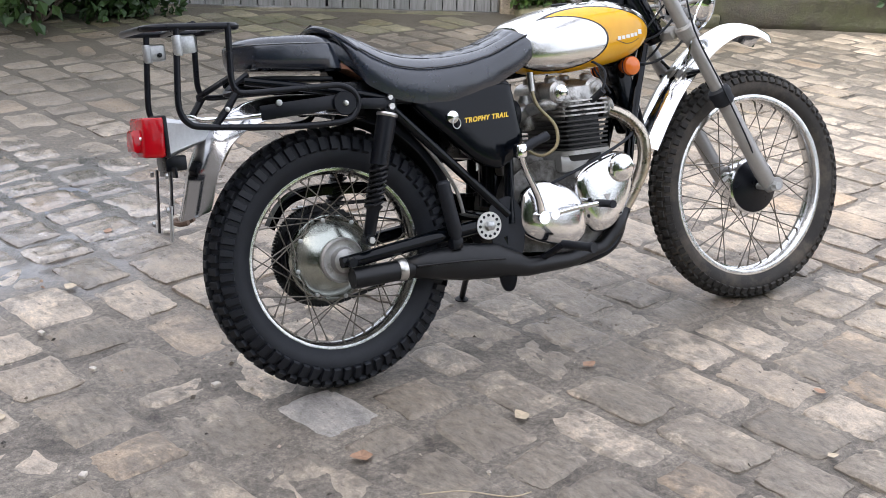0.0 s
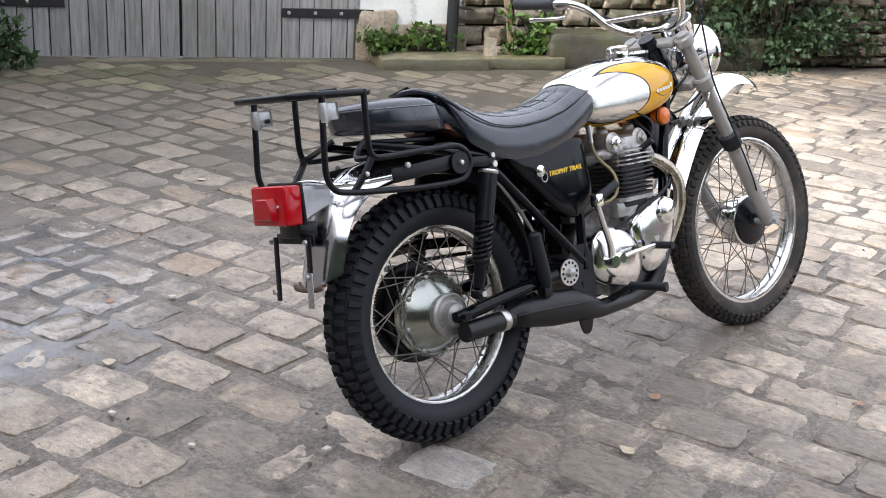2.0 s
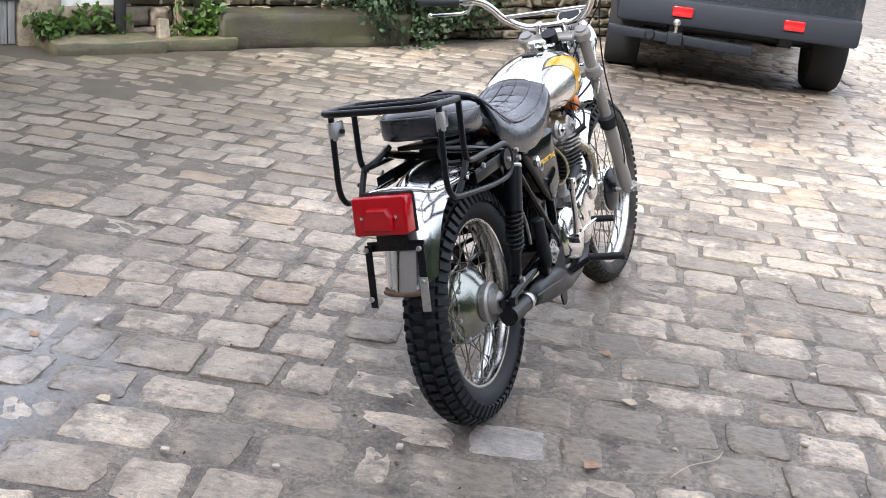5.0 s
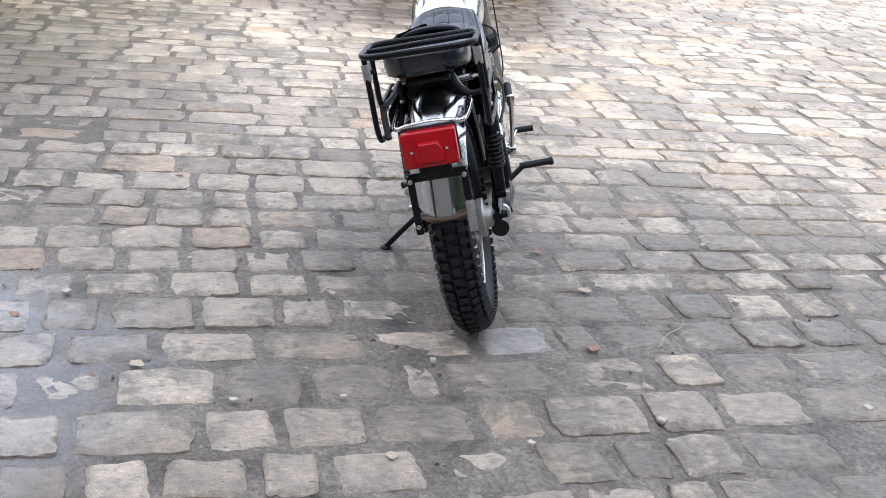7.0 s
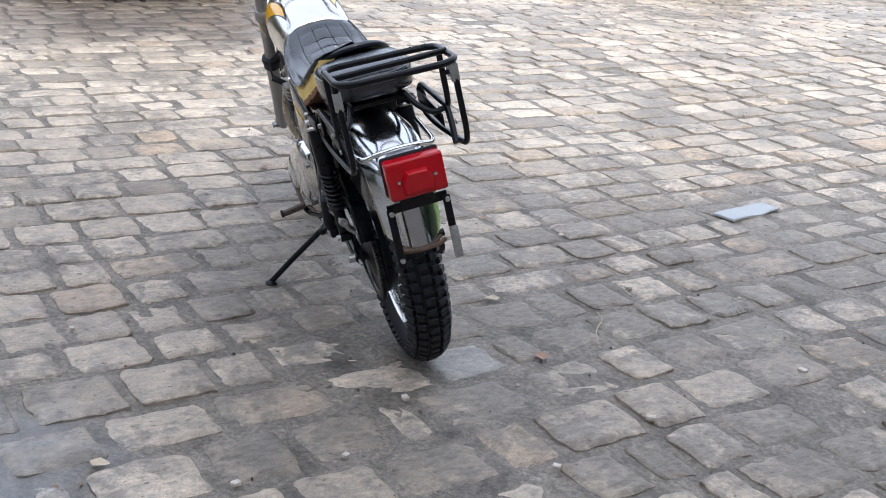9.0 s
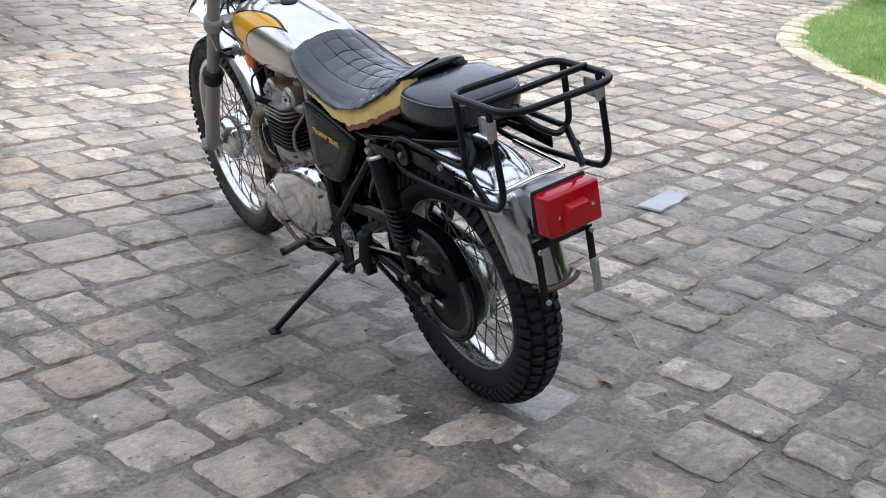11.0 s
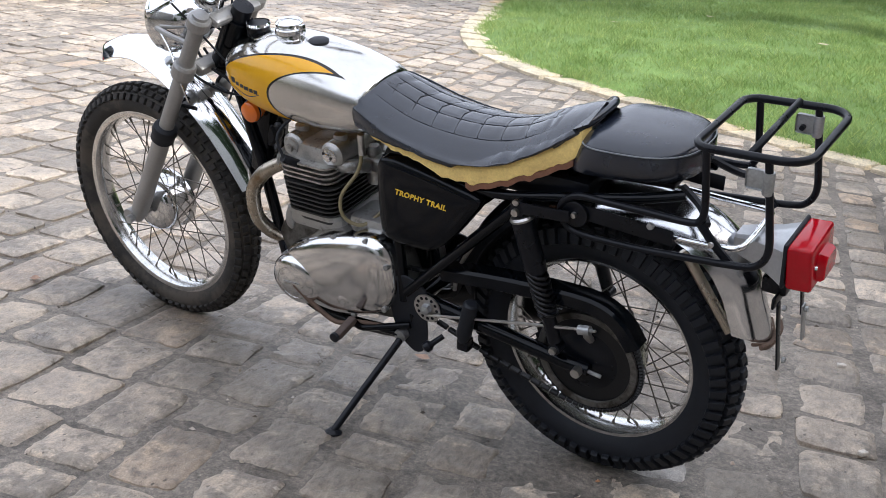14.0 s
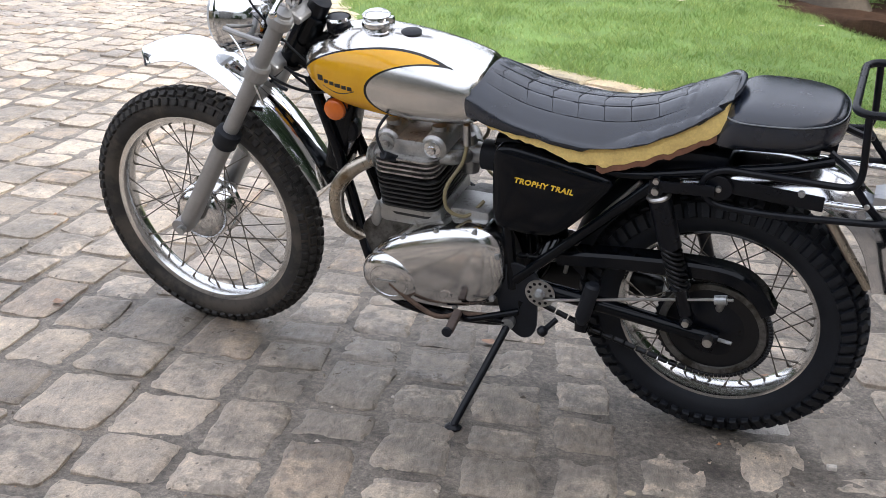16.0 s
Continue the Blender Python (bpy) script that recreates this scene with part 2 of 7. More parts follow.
def old_wood():
    m, nt, b = nodes("weathered_boards")
    co = coords(nt)
    mp = nt.nodes.new("ShaderNodeMapping")
    mp.inputs["Scale"].default_value = (26, 26, 1.6)
    nt.links.new(co, mp.inputs["Vector"])
    streak = add(nt, "ShaderNodeTexNoise", Scale=2.0, Detail=7.0, Roughness=0.7)
    nt.links.new(mp.outputs[0], streak.inputs["Vector"])
    rnd = add(nt, "ShaderNodeObjectInfo").outputs["Random"]
    c = ramp(nt, streak.outputs["Fac"], [(0.25, (0.11, 0.108, 0.105)), (0.45, (0.25, 0.25, 0.25)), (0.75, (0.40, 0.40, 0.40))])
    c = mix(nt, 0.5, c, ramp(nt, rnd, [(0.0, (0.65, 0.68, 0.62)), (1.0, (1.15, 1.12, 1.1))]), "MULTIPLY")
    green = ramp(nt, noise_tex(nt, co, 2.5, 6.0), [(0.5, (0, 0, 0)), (0.75, (1, 1, 1))])
    c = mix(nt, calc(nt, "MULTIPLY", green, 0.4), c, (0.12, 0.125, 0.06))
    nt.links.new(c, b.inputs["Base Color"])
    b.inputs["Roughness"].default_value = 0.8
    bump(nt, b, streak.outputs["Fac"], 0.6, 0.004)
    return m


OLDWOOD = old_wood()


# ---- mesh builders ----
def part(name, bm, material, parent=None, label="", smooth=True, angle=38):
    me = bpy.data.meshes.new(name)
    bmesh.ops.recalc_face_normals(bm, faces=bm.faces)
    bm.to_mesh(me)
    bm.free()
    me.materials.append(material)
    if smooth:
        me.polygons.foreach_set("use_smooth", [True] * len(me.polygons))
        me.set_sharp_from_angle(angle=radians(angle))
    ob = new(name, me)
    ob.parent = parent
    return tagged(ob, label) if label else ob


def raw(name, verts, faces, material, smooth=False):
    me = bpy.data.meshes.new(name)
    me.from_pydata(verts, [], faces)
    me.materials.append(material)
    if smooth:
        me.polygons.foreach_set("use_smooth", [True] * len(me.polygons))
        me.set_sharp_from_angle(angle=radians(46))
    return me


def spline(points, n=6, closed=False):
    """A smooth line through the points."""
    p = [Vector(q) for q in points]
    out, k = [], len(p)
    for i in range(k if closed else k - 1):
        g = (lambda j: p[j % k]) if closed else (lambda j: p[max(0, min(k - 1, j))])
        a, b, c, d = g(i - 1), g(i), g(i + 1), g(i + 2)
        for s in range(n):
            t = s / n
            out.append(0.5 * ((2 * b) + (c - a) * t + (2 * a - 5 * b + 4 * c - d) * t * t + (3 * b - a - 3 * c + d) * t ** 3))
    if not closed:
        out.append(p[-1])
    return out


def loft(bm, rings, caps=True, closed=False):
    vs = [[bm.verts.new(q) for q in ring] for ring in rings]
    n = len(vs[0])
    for i in range(len(vs) if closed else len(vs) - 1):
        a, b = vs[i], vs[(i + 1) % len(vs)]
        for j in range(n):
            bm.faces.new((a[j], a[(j + 1) % n], b[(j + 1) % n], b[j]))
    if caps and not closed:
        bm.faces.new(vs[0][::-1])
        bm.faces.new(vs[-1])
    return bm


def tube(bm, points, r, seg=8, closed=False):
    p = [Vector(q) for q in points]
    k = len(p)
    radius = r if isinstance(r, (list, tuple)) else [r] * k
    rings, up = [], None
    for i in range(k):
        d = (p[(i + 1) % k] - p[i - 1]) if closed else (p[min(i + 1, k - 1)] - p[max(i - 1, 0)])
        d.normalize()
        if up is None:
            up = d.orthogonal().normalized()
        up = (up - d * up.dot(d)).normalized()
        side = d.cross(up)
        rings.append([p[i] + radius[i] * (up * math.cos(6.28319 * j / seg) + side * math.sin(6.28319 * j / seg)) for j in range(seg)])
    return loft(bm, rings, caps=not closed, closed=closed)


def rod(bm, a, b, r, r2=None, seg=12):
    return tube(bm, [a, b], [r, r if r2 is None else r2], seg)


def lathe(bm, profile, seg=32, at=(0, 0, 0), axis="y", caps=True, sx=1.0, sz=1.0):
    """Turn a profile of (radius, height) round an axis through at."""
    rings = []
    for r, h in profile:
        ring = []
        for j in range(seg):
            a = 6.28319 * j / seg
            c, s = r * math.cos(a) * sx, r * math.sin(a) * sz
            q = (c, h, s) if axis == "y" else (h, c, s) if axis == "x" else (c, s, h)
            ring.append(Vector(q) + Vector(at))
        rings.append(ring)
    return loft(bm, rings, caps)


def box(bm, size, m=None, bevel=0.003, segments=2):
    m = m or Matrix.Identity(4)
    made = bmesh.ops.create_cube(bm, size=1.0, matrix=m @ Matrix.Diagonal((*size, 1)))
    if bevel:
        es = list({e for v in made["verts"] for e in v.link_edges})
        bmesh.ops.bevel(bm, geom=es, offset=bevel, segments=segments, affect="EDGES", profile=0.5)
    return bm


def plate(bm, outline, y0, y1, bevel=0.0, segments=2, plane="xz"):
    """Extrude a flat outline between two depths."""
    def at(a, b, d):
        return (a, d, b) if plane == "xz" else (a, b, d) if plane == "xy" else (d, a, b)
    bot = [bm.verts.new(at(a, b, y0)) for a, b in outline]
    top = [bm.verts.new(at(a, b, y1)) for a, b in outline]
    n = len(outline)
    f0, f1 = bm.faces.new(bot[::-1]), bm.faces.new(top)
    for i in range(n):
        bm.faces.new((bot[i], bot[(i + 1) % n], top[(i + 1) % n], top[i]))
    if bevel:
        bmesh.ops.bevel(bm, geom=list(f0.edges) + list(f1.edges), offset=bevel, segments=segments, affect="EDGES", profile=0.5)
    return bm


def smooth_outline(points, n=6):
    return [(q.x, q.y) for q in spline([(a, b, 0) for a, b in points], n, True)]


def B():
    return bmesh.new()

# ---- the yard: levels ----
GATE_AT, GATE_TURN = (5.43, 5.88), -37.15
WALL = pose(GATE_AT[0], GATE_AT[1], 0, 0, 0, GATE_TURN)
WALL_INV = WALL.inverted()


def level(x, y):
    """Height of the yard: it rises to the lawn and to the gate's apron."""
    z = 0.035 * max(0.0, -y - 0.3) * max(0.0, min(1.0, (7.5 - x) / 2.5))
    q = WALL_INV @ Vector((x, y, 0))
    if -5 < q.x < 1.5:
        z += 0.004 * max(0.0, min(1.0, (q.y + 1.1) / 0.9)) * max(0.0, min(1.0, (1.5 - q.x) / 1.2))
    return z


def span(a, b, step):
    return [a + (b - a) * i / round((b - a) / step) for i in range(round((b - a) / step) + 1)]


xs = [-400, -120, -40, -15, -7] + span(-4, -0.4, 0.2) + span(-0.35, 4.2, 0.035) + span(4.4, 14, 0.2) + [18, 26, 45, 120, 400]
ys = [-400, -120, -50, -25] + span(-14, -0.4, 0.2) + span(-0.35, 4.8, 0.035) + span(5, 9, 0.2) + [13, 20, 45, 120, 400]
verts = []
for x in xs:
    for y in ys:
        near = -4 <= x <= 14 and -14 <= y <= 9
        verts.append((x, y, (level(x, y) if near else level(max(-4, min(14, x)), max(-14, min(9, y)))) - 0.0075 + 0.0022 * max(0.0, min(1.0, 3.2 - x)) + (0.005 * noise.noise((x * 1.7, y * 1.7, 0)) + 0.0042 * noise.noise((x * 7, y * 7, 3)) + 0.0026 * noise.noise((x * 17, y * 17, 3)) + 0.0015 * max(0.0, min(1.0, y - 2.2)) + 0.009 * max(0.0, 1 - abs((WALL_INV @ Vector((x, y, 0))).y + 1.25) / 0.55) * (0.6 + noise.noise((x * 1.5, y * 1.5, 8))) if near else 0)))
n = len(ys)
quads = [(i * n + j, (i + 1) * n + j, (i + 1) * n + j + 1, i * n + j + 1) for i in range(len(xs) - 1) for j in range(n - 1)]
ground = new("ground", raw("ground", verts, quads, SOIL, True))
tagged(ground, "dark gritty earth between and beyond the setts", "ground", kind="structure")

# ---- lawn ----
KERB = spline([(4.95, -8.6, 0), (4.82, -6.9, 0), (4.62, -6.1, 0), (4.34, -4.95, 0), (3.90, -4.0, 0), (3.25, -3.38, 0), (2.7, -3.05, 0), (2.0, -2.62, 0), (1.4, -2.32, 0), (0.6, -2.0, 0), (0.05, -1.95, 0), (-0.5, -2.4, 0), (-1.0, -3.6, 0), (-1.3, -5.2, 0)], 12)


def lawn_side(x, y):
    """Distance into the lawn from its kerb (negative outside)."""
    best, sign = 1e9, -1
    for a, b in zip(KERB, KERB[1:]):
        ab, ap = (b - a).to_2d(), Vector((x - a.x, y - a.y))
        t = max(0.0, min(1.0, ap.dot(ab) / ab.dot(ab)))
        d = (ap - ab * t).length
        if d < best:
            best, sign = d, 1 if ab.x * ap.y - ab.y * ap.x > 0 else -1
    return best * sign


def lawn_height(x, y, d):
    return level(x, y) + 0.02 + 0.05 * min(1.0, d / 0.25) + 0.07 * max(0.0, d - 0.25) * (1.0 if d < 4 else 4 / d) + 0.02 * noise.noise((x * 1.2, y * 1.2, 3))


gx, gy = span(-6, 6.2, 0.2), span(-16, -0.6, 0.2)
side = {}
for x in gx:
    for y in gy:
        side[(x, y)] = lawn_side(x, y)
verts, index, quads = [], {}, []
for i in range(len(gx) - 1):
    for j in range(len(gy) - 1):
        cell = [(gx[i], gy[j]), (gx[i + 1], gy[j]), (gx[i + 1], gy[j + 1]), (gx[i], gy[j + 1])]
        if max(side[c] for c in cell) < 0.02:
            continue
        q = []
        for c in cell:
            if c not in index:
                index[c] = len(verts)
                d = side[c]
                verts.append((c[0], c[1], lawn_height(c[0], c[1], d) if d > 0 else level(*c) - 0.04))
            q.append(index[c])
        quads.append(q)
lawn = new("lawn", raw("lawn", verts, quads, TURF, True))
tagged(lawn, "mown green lawn rising gently behind a stone kerb", "lawn", kind="structure")

rng = random.Random(5)
verts, tris = [], []


def blade(x, y, z, h, w, lean, a):
    k = len(verts)
    dx, dy = math.cos(a) * w, math.sin(a) * w
    lx, ly = lean * h * math.sin(a * 3.1), lean * h * math.cos(a * 2.3)
    verts.extend([(x - dx, y - dy, z), (x + dx, y + dy, z), (x + lx * 0.5 + dx * 0.6, y + ly * 0.5 + dy * 0.6, z + h * 0.6), (x + lx, y + ly, z + h)])
    tris.extend([(k, k + 1, k + 2), (k, k + 2, k + 3)])


def side_at(x, y):
    """The same distance, read off the grid."""
    fx, fy = (x - gx[0]) / (gx[1] - gx[0]), (y - gy[0]) / (gy[1] - gy[0])
    i, j = int(fx), int(fy)
    u, v = fx - i, fy - j
    return (side[(gx[i], gy[j])] * (1 - u) + side[(gx[i + 1], gy[j])] * u) * (1 - v) + (side[(gx[i], gy[j + 1])] * (1 - u) + side[(gx[i + 1], gy[j + 1])] * u) * v


placed = 0
while placed < 140000:
    y = -1.7 - 10 * rng.random() ** 1.4
    x = -1.2 + 6.4 * rng.random()
    d = side_at(x, y)
    if d < -0.015:
        continue
    patch = 0.7 * noise.noise((x * 2.1, y * 2.1, 9)) + 0.6 * noise.noise((x * 7, y * 7, 4))
    if rng.random() > 0.75 + 0.5 * patch:
        continue
    placed += 1
    blade(x, y, lawn_height(x, y, max(0, d)) - 0.005, rng.uniform(0.016, 0.050) * (1 + 0.9 * patch), rng.uniform(0.0018, 0.0034) * (1 + 0.10 * d), rng.uniform(0.1, 1.3), rng.uniform(0, 6.28))
tagged(new("grass", raw("grass", verts, tris, GRASS)), "short green grass blades of the lawn", "grass", kind="stuff")


# ---- leaves and shrubs ----
def leaf_mass(count, place, size, seed, droop=0.4):
    """Many small pointed leaves; place(rng) gives a point and the way outwards."""
    r = random.Random(seed)
    vs, fs = [], []
    for _ in range(count):
        p, out = place(r)
        s = size * r.uniform(0.6, 1.35)
        d = (Vector(out) + Vector((r.uniform(-1, 1), r.uniform(-1, 1), r.uniform(-1, 0.8) - droop))).normalized()
        w = d.cross(Vector((r.uniform(-1, 1), r.uniform(-1, 1), r.uniform(-1, 1)))).normalized() * s * 0.36
        nrm = d.cross(w).normalized() * s * 0.12
        p, k = Vector(p), len(vs)
        vs.extend([p, p + d * s * 0.45 + w + nrm, p + d * s, p + d * s * 0.45 - w + nrm, p + d * s * 0.5])
        fs.extend([(k, k + 1, k + 4), (k + 1, k + 2, k + 4), (k + 2, k + 3, k + 4), (k + 3, k, k + 4)])
    return vs, fs


def clumps(centres, spread):
    def place(r):
        c = centres[int(r.random() * len(centres))]
        v = Vector((r.gauss(0, 1), r.gauss(0, 1), r.gauss(0, 1)))
        v = v.normalized() * (r.random() ** 0.4) * spread
        return Vector(c) + v, v.normalized() + Vector((0, 0, 0.2))
    return place


def shrub(name, base, twigs, count, size, mat, label, category, seed, reach, spread=0.13, m=None, low=0.05):
    """A shrub: woody stems from the base, leaves clustered round their ends."""
    r = random.Random(seed)
    thing = tagged(new(name), label, category)
    thing.matrix_world = (m or Matrix.Identity(4)) @ Matrix.Translation(base)
    ends, stems = [], B()
    for _ in range(twigs):
        a = r.uniform(0, 6.28)
        e = Vector((math.cos(a) * reach[0] * r.random() ** 0.5, math.sin(a) * reach[1] * r.random() ** 0.5, low + (reach[2] - low) * r.random()))
        mid = Vector((e.x * 0.4, e.y * 0.4, e.z * 0.7 + 0.04))
        line = spline([(e.x * 0.1, e.y * 0.1, 0), mid, e], 3)
        tube(stems, line, [0.009 * (1 - 0.8 * i / (len(line) - 1)) for i in range(len(line))], 5)
        ends.extend([e, mid.lerp(e, 0.55)])
    part("branch", stems, BARK, thing)
    vs, fs = leaf_mass(count, clumps(ends, spread), size, seed)
    ob = new("foliage", raw("foliage", vs, fs, mat))
    ob.parent = thing
    return thing


# ---- gate, walls and what stands at their foot (wall frame: x along, -y into the yard) ----
gate = tagged(new("wooden_gate"), "weathered grey vertical-board double gate on iron strap hinges", "gate")
gate.matrix_world = WALL
r = random.Random(3)
x = -2.55
while x < -0.03:
    w = min(r.uniform(0.095, 0.125), -0.005 - x)
    if -1.27 < x + w < -1.19:
        w = -1.20 - x
    if w > 0.03:
        part("board", box(B(), (w - 0.005, 0.028, 1.75), pose(x + w / 2, 0.014 + r.uniform(-0.003, 0.003), 0.008 + 0.875), 0.003, 1), OLDWOOD, gate)
    x += w + (0.012 if abs(x + w + 1.20) < 0.02 else 0)
for a, b, z in ((-0.52, 0.125, 0.322), (-2.5, -1.93, 0.362), (-0.52, 0.125, 1.45), (-2.5, -1.93, 1.45)):
    strap = part("hinge_strap", box(B(), (b - a, 0.012, 0.062), pose((a + b) / 2, -0.010, z), 0.003, 1), IRON, gate, "black iron strap hinge")
    for k in range(3):
        s = a + 0.05 + k * (b - a - 0.28) / 2
        part("bolt_head", lathe(B(), [(0.013, 0), (0.012, -0.006), (0.004, -0.009)], 10, (s, -0.016, z)), BOLTSTEEL, strap)
part("rail", box(B(), (2.5, 0.05, 0.12), pose(-1.28, 0.075, 0.5), 0.004, 1), OLDWOOD, gate)
# added dark sheet that makes the gaps between boards look shaded
part("backing", box(B(), (2.52, 0.012, 1.74), pose(-1.28, 0.040, 0.88), 0.002, 1), IRON, gate, "dark sheet added behind the boards to darken the gaps")

wall_white = tagged(new("wall_house", None), "whitewashed rough stone house wall", "wall", kind="structure")
wall_white.matrix_world = WALL


def rough_block(bm, size, m, seed, amount=0.012, cuts=4):
    """A worn block with uneven faces and rounded edges."""
    start = len(bm.verts)
    made = bmesh.ops.create_cube(bm, size=1.0, matrix=m @ Matrix.Diagonal((*size, 1)))
    es = list({e for v in made["verts"] for e in v.link_edges})
    bmesh.ops.bevel(bm, geom=es, offset=min(size) * 0.16, segments=2, affect="EDGES", profile=0.5)
    bm.verts.ensure_lookup_table()
    new_faces = {f for v in bm.verts[start:] for f in v.link_faces if max(e.calc_length() for e in f.edges) > 0.08}
    bmesh.ops.subdivide_edges(bm, edges=list({e for f in new_faces for e in f.edges if e.calc_length() > 0.08}), cuts=cuts, use_grid_fill=True)
    bm.verts.ensure_lookup_table()
    for v in bm.verts[start:]:
        q = v.co * 9 + Vector((seed * 7.3, seed * 3.1, seed))
        v.co += amount * Vector((noise.noise(q), noise.noise(q + Vector((31, 0, 0))), noise.noise(q + Vector((0, 47, 0)))))
    return bm


def plastered(name, x0, x1, z0, z1, y0, mat, amount=0.02):
    vs, fs = [], []
    cx, cz = span(x0, x1, 0.08), span(z0, z1, 0.08)
    for a in cx:
        for c in cz:
            vs.append((a, y0 + amount * noise.noise((a * 3, c * 3, 1)), c))
    k = len(cz)
    fs = [(i * k + j, (i + 1) * k + j, (i + 1) * k + j + 1, i * k + j + 1) for i in range(len(cx) - 1) for j in range(k - 1)]
    m = len(vs)
    vs += [(x0, y0 + 0.4, z0), (x1, y0 + 0.4, z0), (x1, y0 + 0.4, z1), (x0, y0 + 0.4, z1)]
    fs += [(m, m + 3, m + 2, m + 1), (m, 0, k - 1, m + 3), (m + 1, m + 2, len(cx) * k - 1, (len(cx) - 1) * k), (m + 3, k - 1, len(cx) * k - 1, m + 2)]
    ob = new(name, raw(name, vs, fs, mat, True))
    ob.parent = wall_white
    return ob


plastered("limewash_face", 0.03, 0.80, 0.0, 1.9, 0.0, LIMEWASH)
plastered("limewash_face", -7.0, -2.58, 0.0, 1.9, 0.0, LIMEWASH)
plastered("limewash_face", -2.58, 0.03, 1.78, 1.9, 0.0, LIMEWASH)
part("quoin", rough_block(B(), (0.30, 0.34, 0.42), pose(0.155, 0.135, 0.15), 4), WALLSTONE, wall_white, "brown sandstone quoin")
part("plinth_course", rough_block(B(), (0.52, 0.30, 0.20), pose(0.56, 0.12, 0.16), 6), WALLSTONE, wall_white, "damp mossy stone plinth")
sill = tagged(part("threshold_stone", rough_block(B(), (2.6, 0.13, 0.08), pose(-1.27, -0.045, -0.040), 9, 0.014, 10), MOSSY), "long worn threshold stone under the gate", "threshold", kind="structure")
sill.matrix_world = WALL

pipe = tagged(new("downpipe"), "black cast-iron downpipe against the white wall", "drainpipe")
pipe.matrix_world = WALL
part("pipe_barrel", rod(B(), (0.69, -0.06, 0.06), (0.69, -0.06, 1.85), 0.042, None, 16), IRON, pipe)
part("socket", lathe(B(), [(0.044, 0.9), (0.055, 0.91), (0.055, 1.0), (0.044, 1.01)], 16, (0.69, -0.06, 0), "z"), IRON, pipe)

slab = tagged(part("step_slab", rough_block(B(), (0.78, 0.34, 0.10), pose(0.50, -0.20, 0.028), 12, 0.012, 6), MOSSY), "flat mossy stone step slab at the wall foot", "step")
slab.matrix_world = WALL
edge = tagged(part("border_stone", rough_block(B(), (0.62, 0.14, 0.09), pose(1.16, -0.26, 0.035), 13, 0.012, 6), MOSSY), "low mossy border stone of a narrow bed", "stone")
edge.matrix_world = WALL
lean = tagged(part("leaning_stone", rough_block(B(), (0.09, 0.05, 0.17), pose(0.93, -0.22, 0.12, -14, 8, 10), 15, 0.01, 3), WALLSTONE), "pale upright stone leaning on the wall", "stone")
lean.matrix_world = WALL
# mossy block; its stone colours are darkened to stand for the shadow on it
bench = tagged(part("stone_block", rough_block(B(), (1.72, 0.52, 0.27), pose(2.22, -0.06, 0.115, 0, 0, -2.5), 17, 0.022, 10), stone_material("mossy_block_shaded", False, (0.020, 0.018, 0.014), (0.052, 0.044, 0.033), moss=0.5)), "long mossy hewn stone block along the wall", "stone block")
bench.matrix_world = WALL
bed = tagged(part("bed_soil", rough_block(B(), (1.6, 0.5, 0.10), pose(1.55, 0.02, 0.01), 19, 0.02, 8), SOIL), "dark soil of a narrow planting bed", "soil", kind="structure")
bed.matrix_world = WALL

shrub("weed_clump", (0.40, -0.07, 0.06), 18, 330, 0.06, WEED, "broad-leaved green weeds on the step slab", "weeds", 21, (0.36, 0.07, 0.17), 0.05, WALL, 0.02)
shrub("weed_clump", (0.10, -0.16, 0.06), 8, 130, 0.05, WEED, "broad-leaved green weeds beside the gate", "weeds", 22, (0.10, 0.06, 0.15), 0.04, WALL, 0.02)
shrub("weed_clump", (1.28, -0.14, 0.05), 16, 420, 0.055, WEED, "straggling green weeds in the narrow bed", "weeds", 23, (0.22, 0.10, 0.32), 0.06, WALL, 0.03)
st = tagged(new("dry_stalks"), "thin brown dry stalks against the wall", "stalks")
st.matrix_world = WALL
DRYSTALK = surface("dry_stalk", (0.26, 0.19, 0.12), 0.8, var=0.3)
for k in range(4):
    part("stalk", tube(B(), spline([(1.10 + k * 0.012, -0.15, 0.05), (1.07 + k * 0.01, -0.12, 0.35), (1.00 + k * 0.02, -0.05, 0.75)], 4), 0.007, 6), DRYSTALK, st)
shrub("evergreen_shrub", (3.30, -0.08, 0.0), 130, 10500, 0.050, DARKLEAF, "dark green drooping evergreen shrub by the wall", "shrub", 24, (1.0, 0.55, 1.5), 0.15, WALL, 0.06)
shrub("ivy_bush", (-2.95, -0.75, 0.02), 60, 2600, 0.075, IVY, "dense dark green ivy mound beside the gate", "ivy", 25, (0.55, 0.62, 0.9), 0.15, WALL, 0.05)
shrub("ivy_bush", (-2.42, -0.42, 0.03), 22, 620, 0.06, IVY, "ivy trailing at the foot of the gate", "ivy", 26, (0.28, 0.2, 0.24), 0.07, WALL, 0.02)

# ---- parked cars ----
CARPAINT = surface("dark_car_paint", (0.018, 0.022, 0.030), 0.25, var=0.15, relief=0.0, coat=0.6)
SILVERPAINT = surface("silver_car_paint", (0.42, 0.43, 0.44), 0.3, 0.5, var=0.1, relief=0.0, coat=0.5)
PLASTIC = surface("grey_bumper_plastic", (0.011, 0.014, 0.022), 0.7, var=0.2, relief=0.1)
TOWSTEEL = surface("painted_tow_steel", (0.012, 0.014, 0.020), 0.6, gloss=0.3, var=0.3, scale=20, relief=0.2)
CARTYRE = surface("car_tyre", (0.016, 0.016, 0.017), 0.85, var=0.3, scale=30)
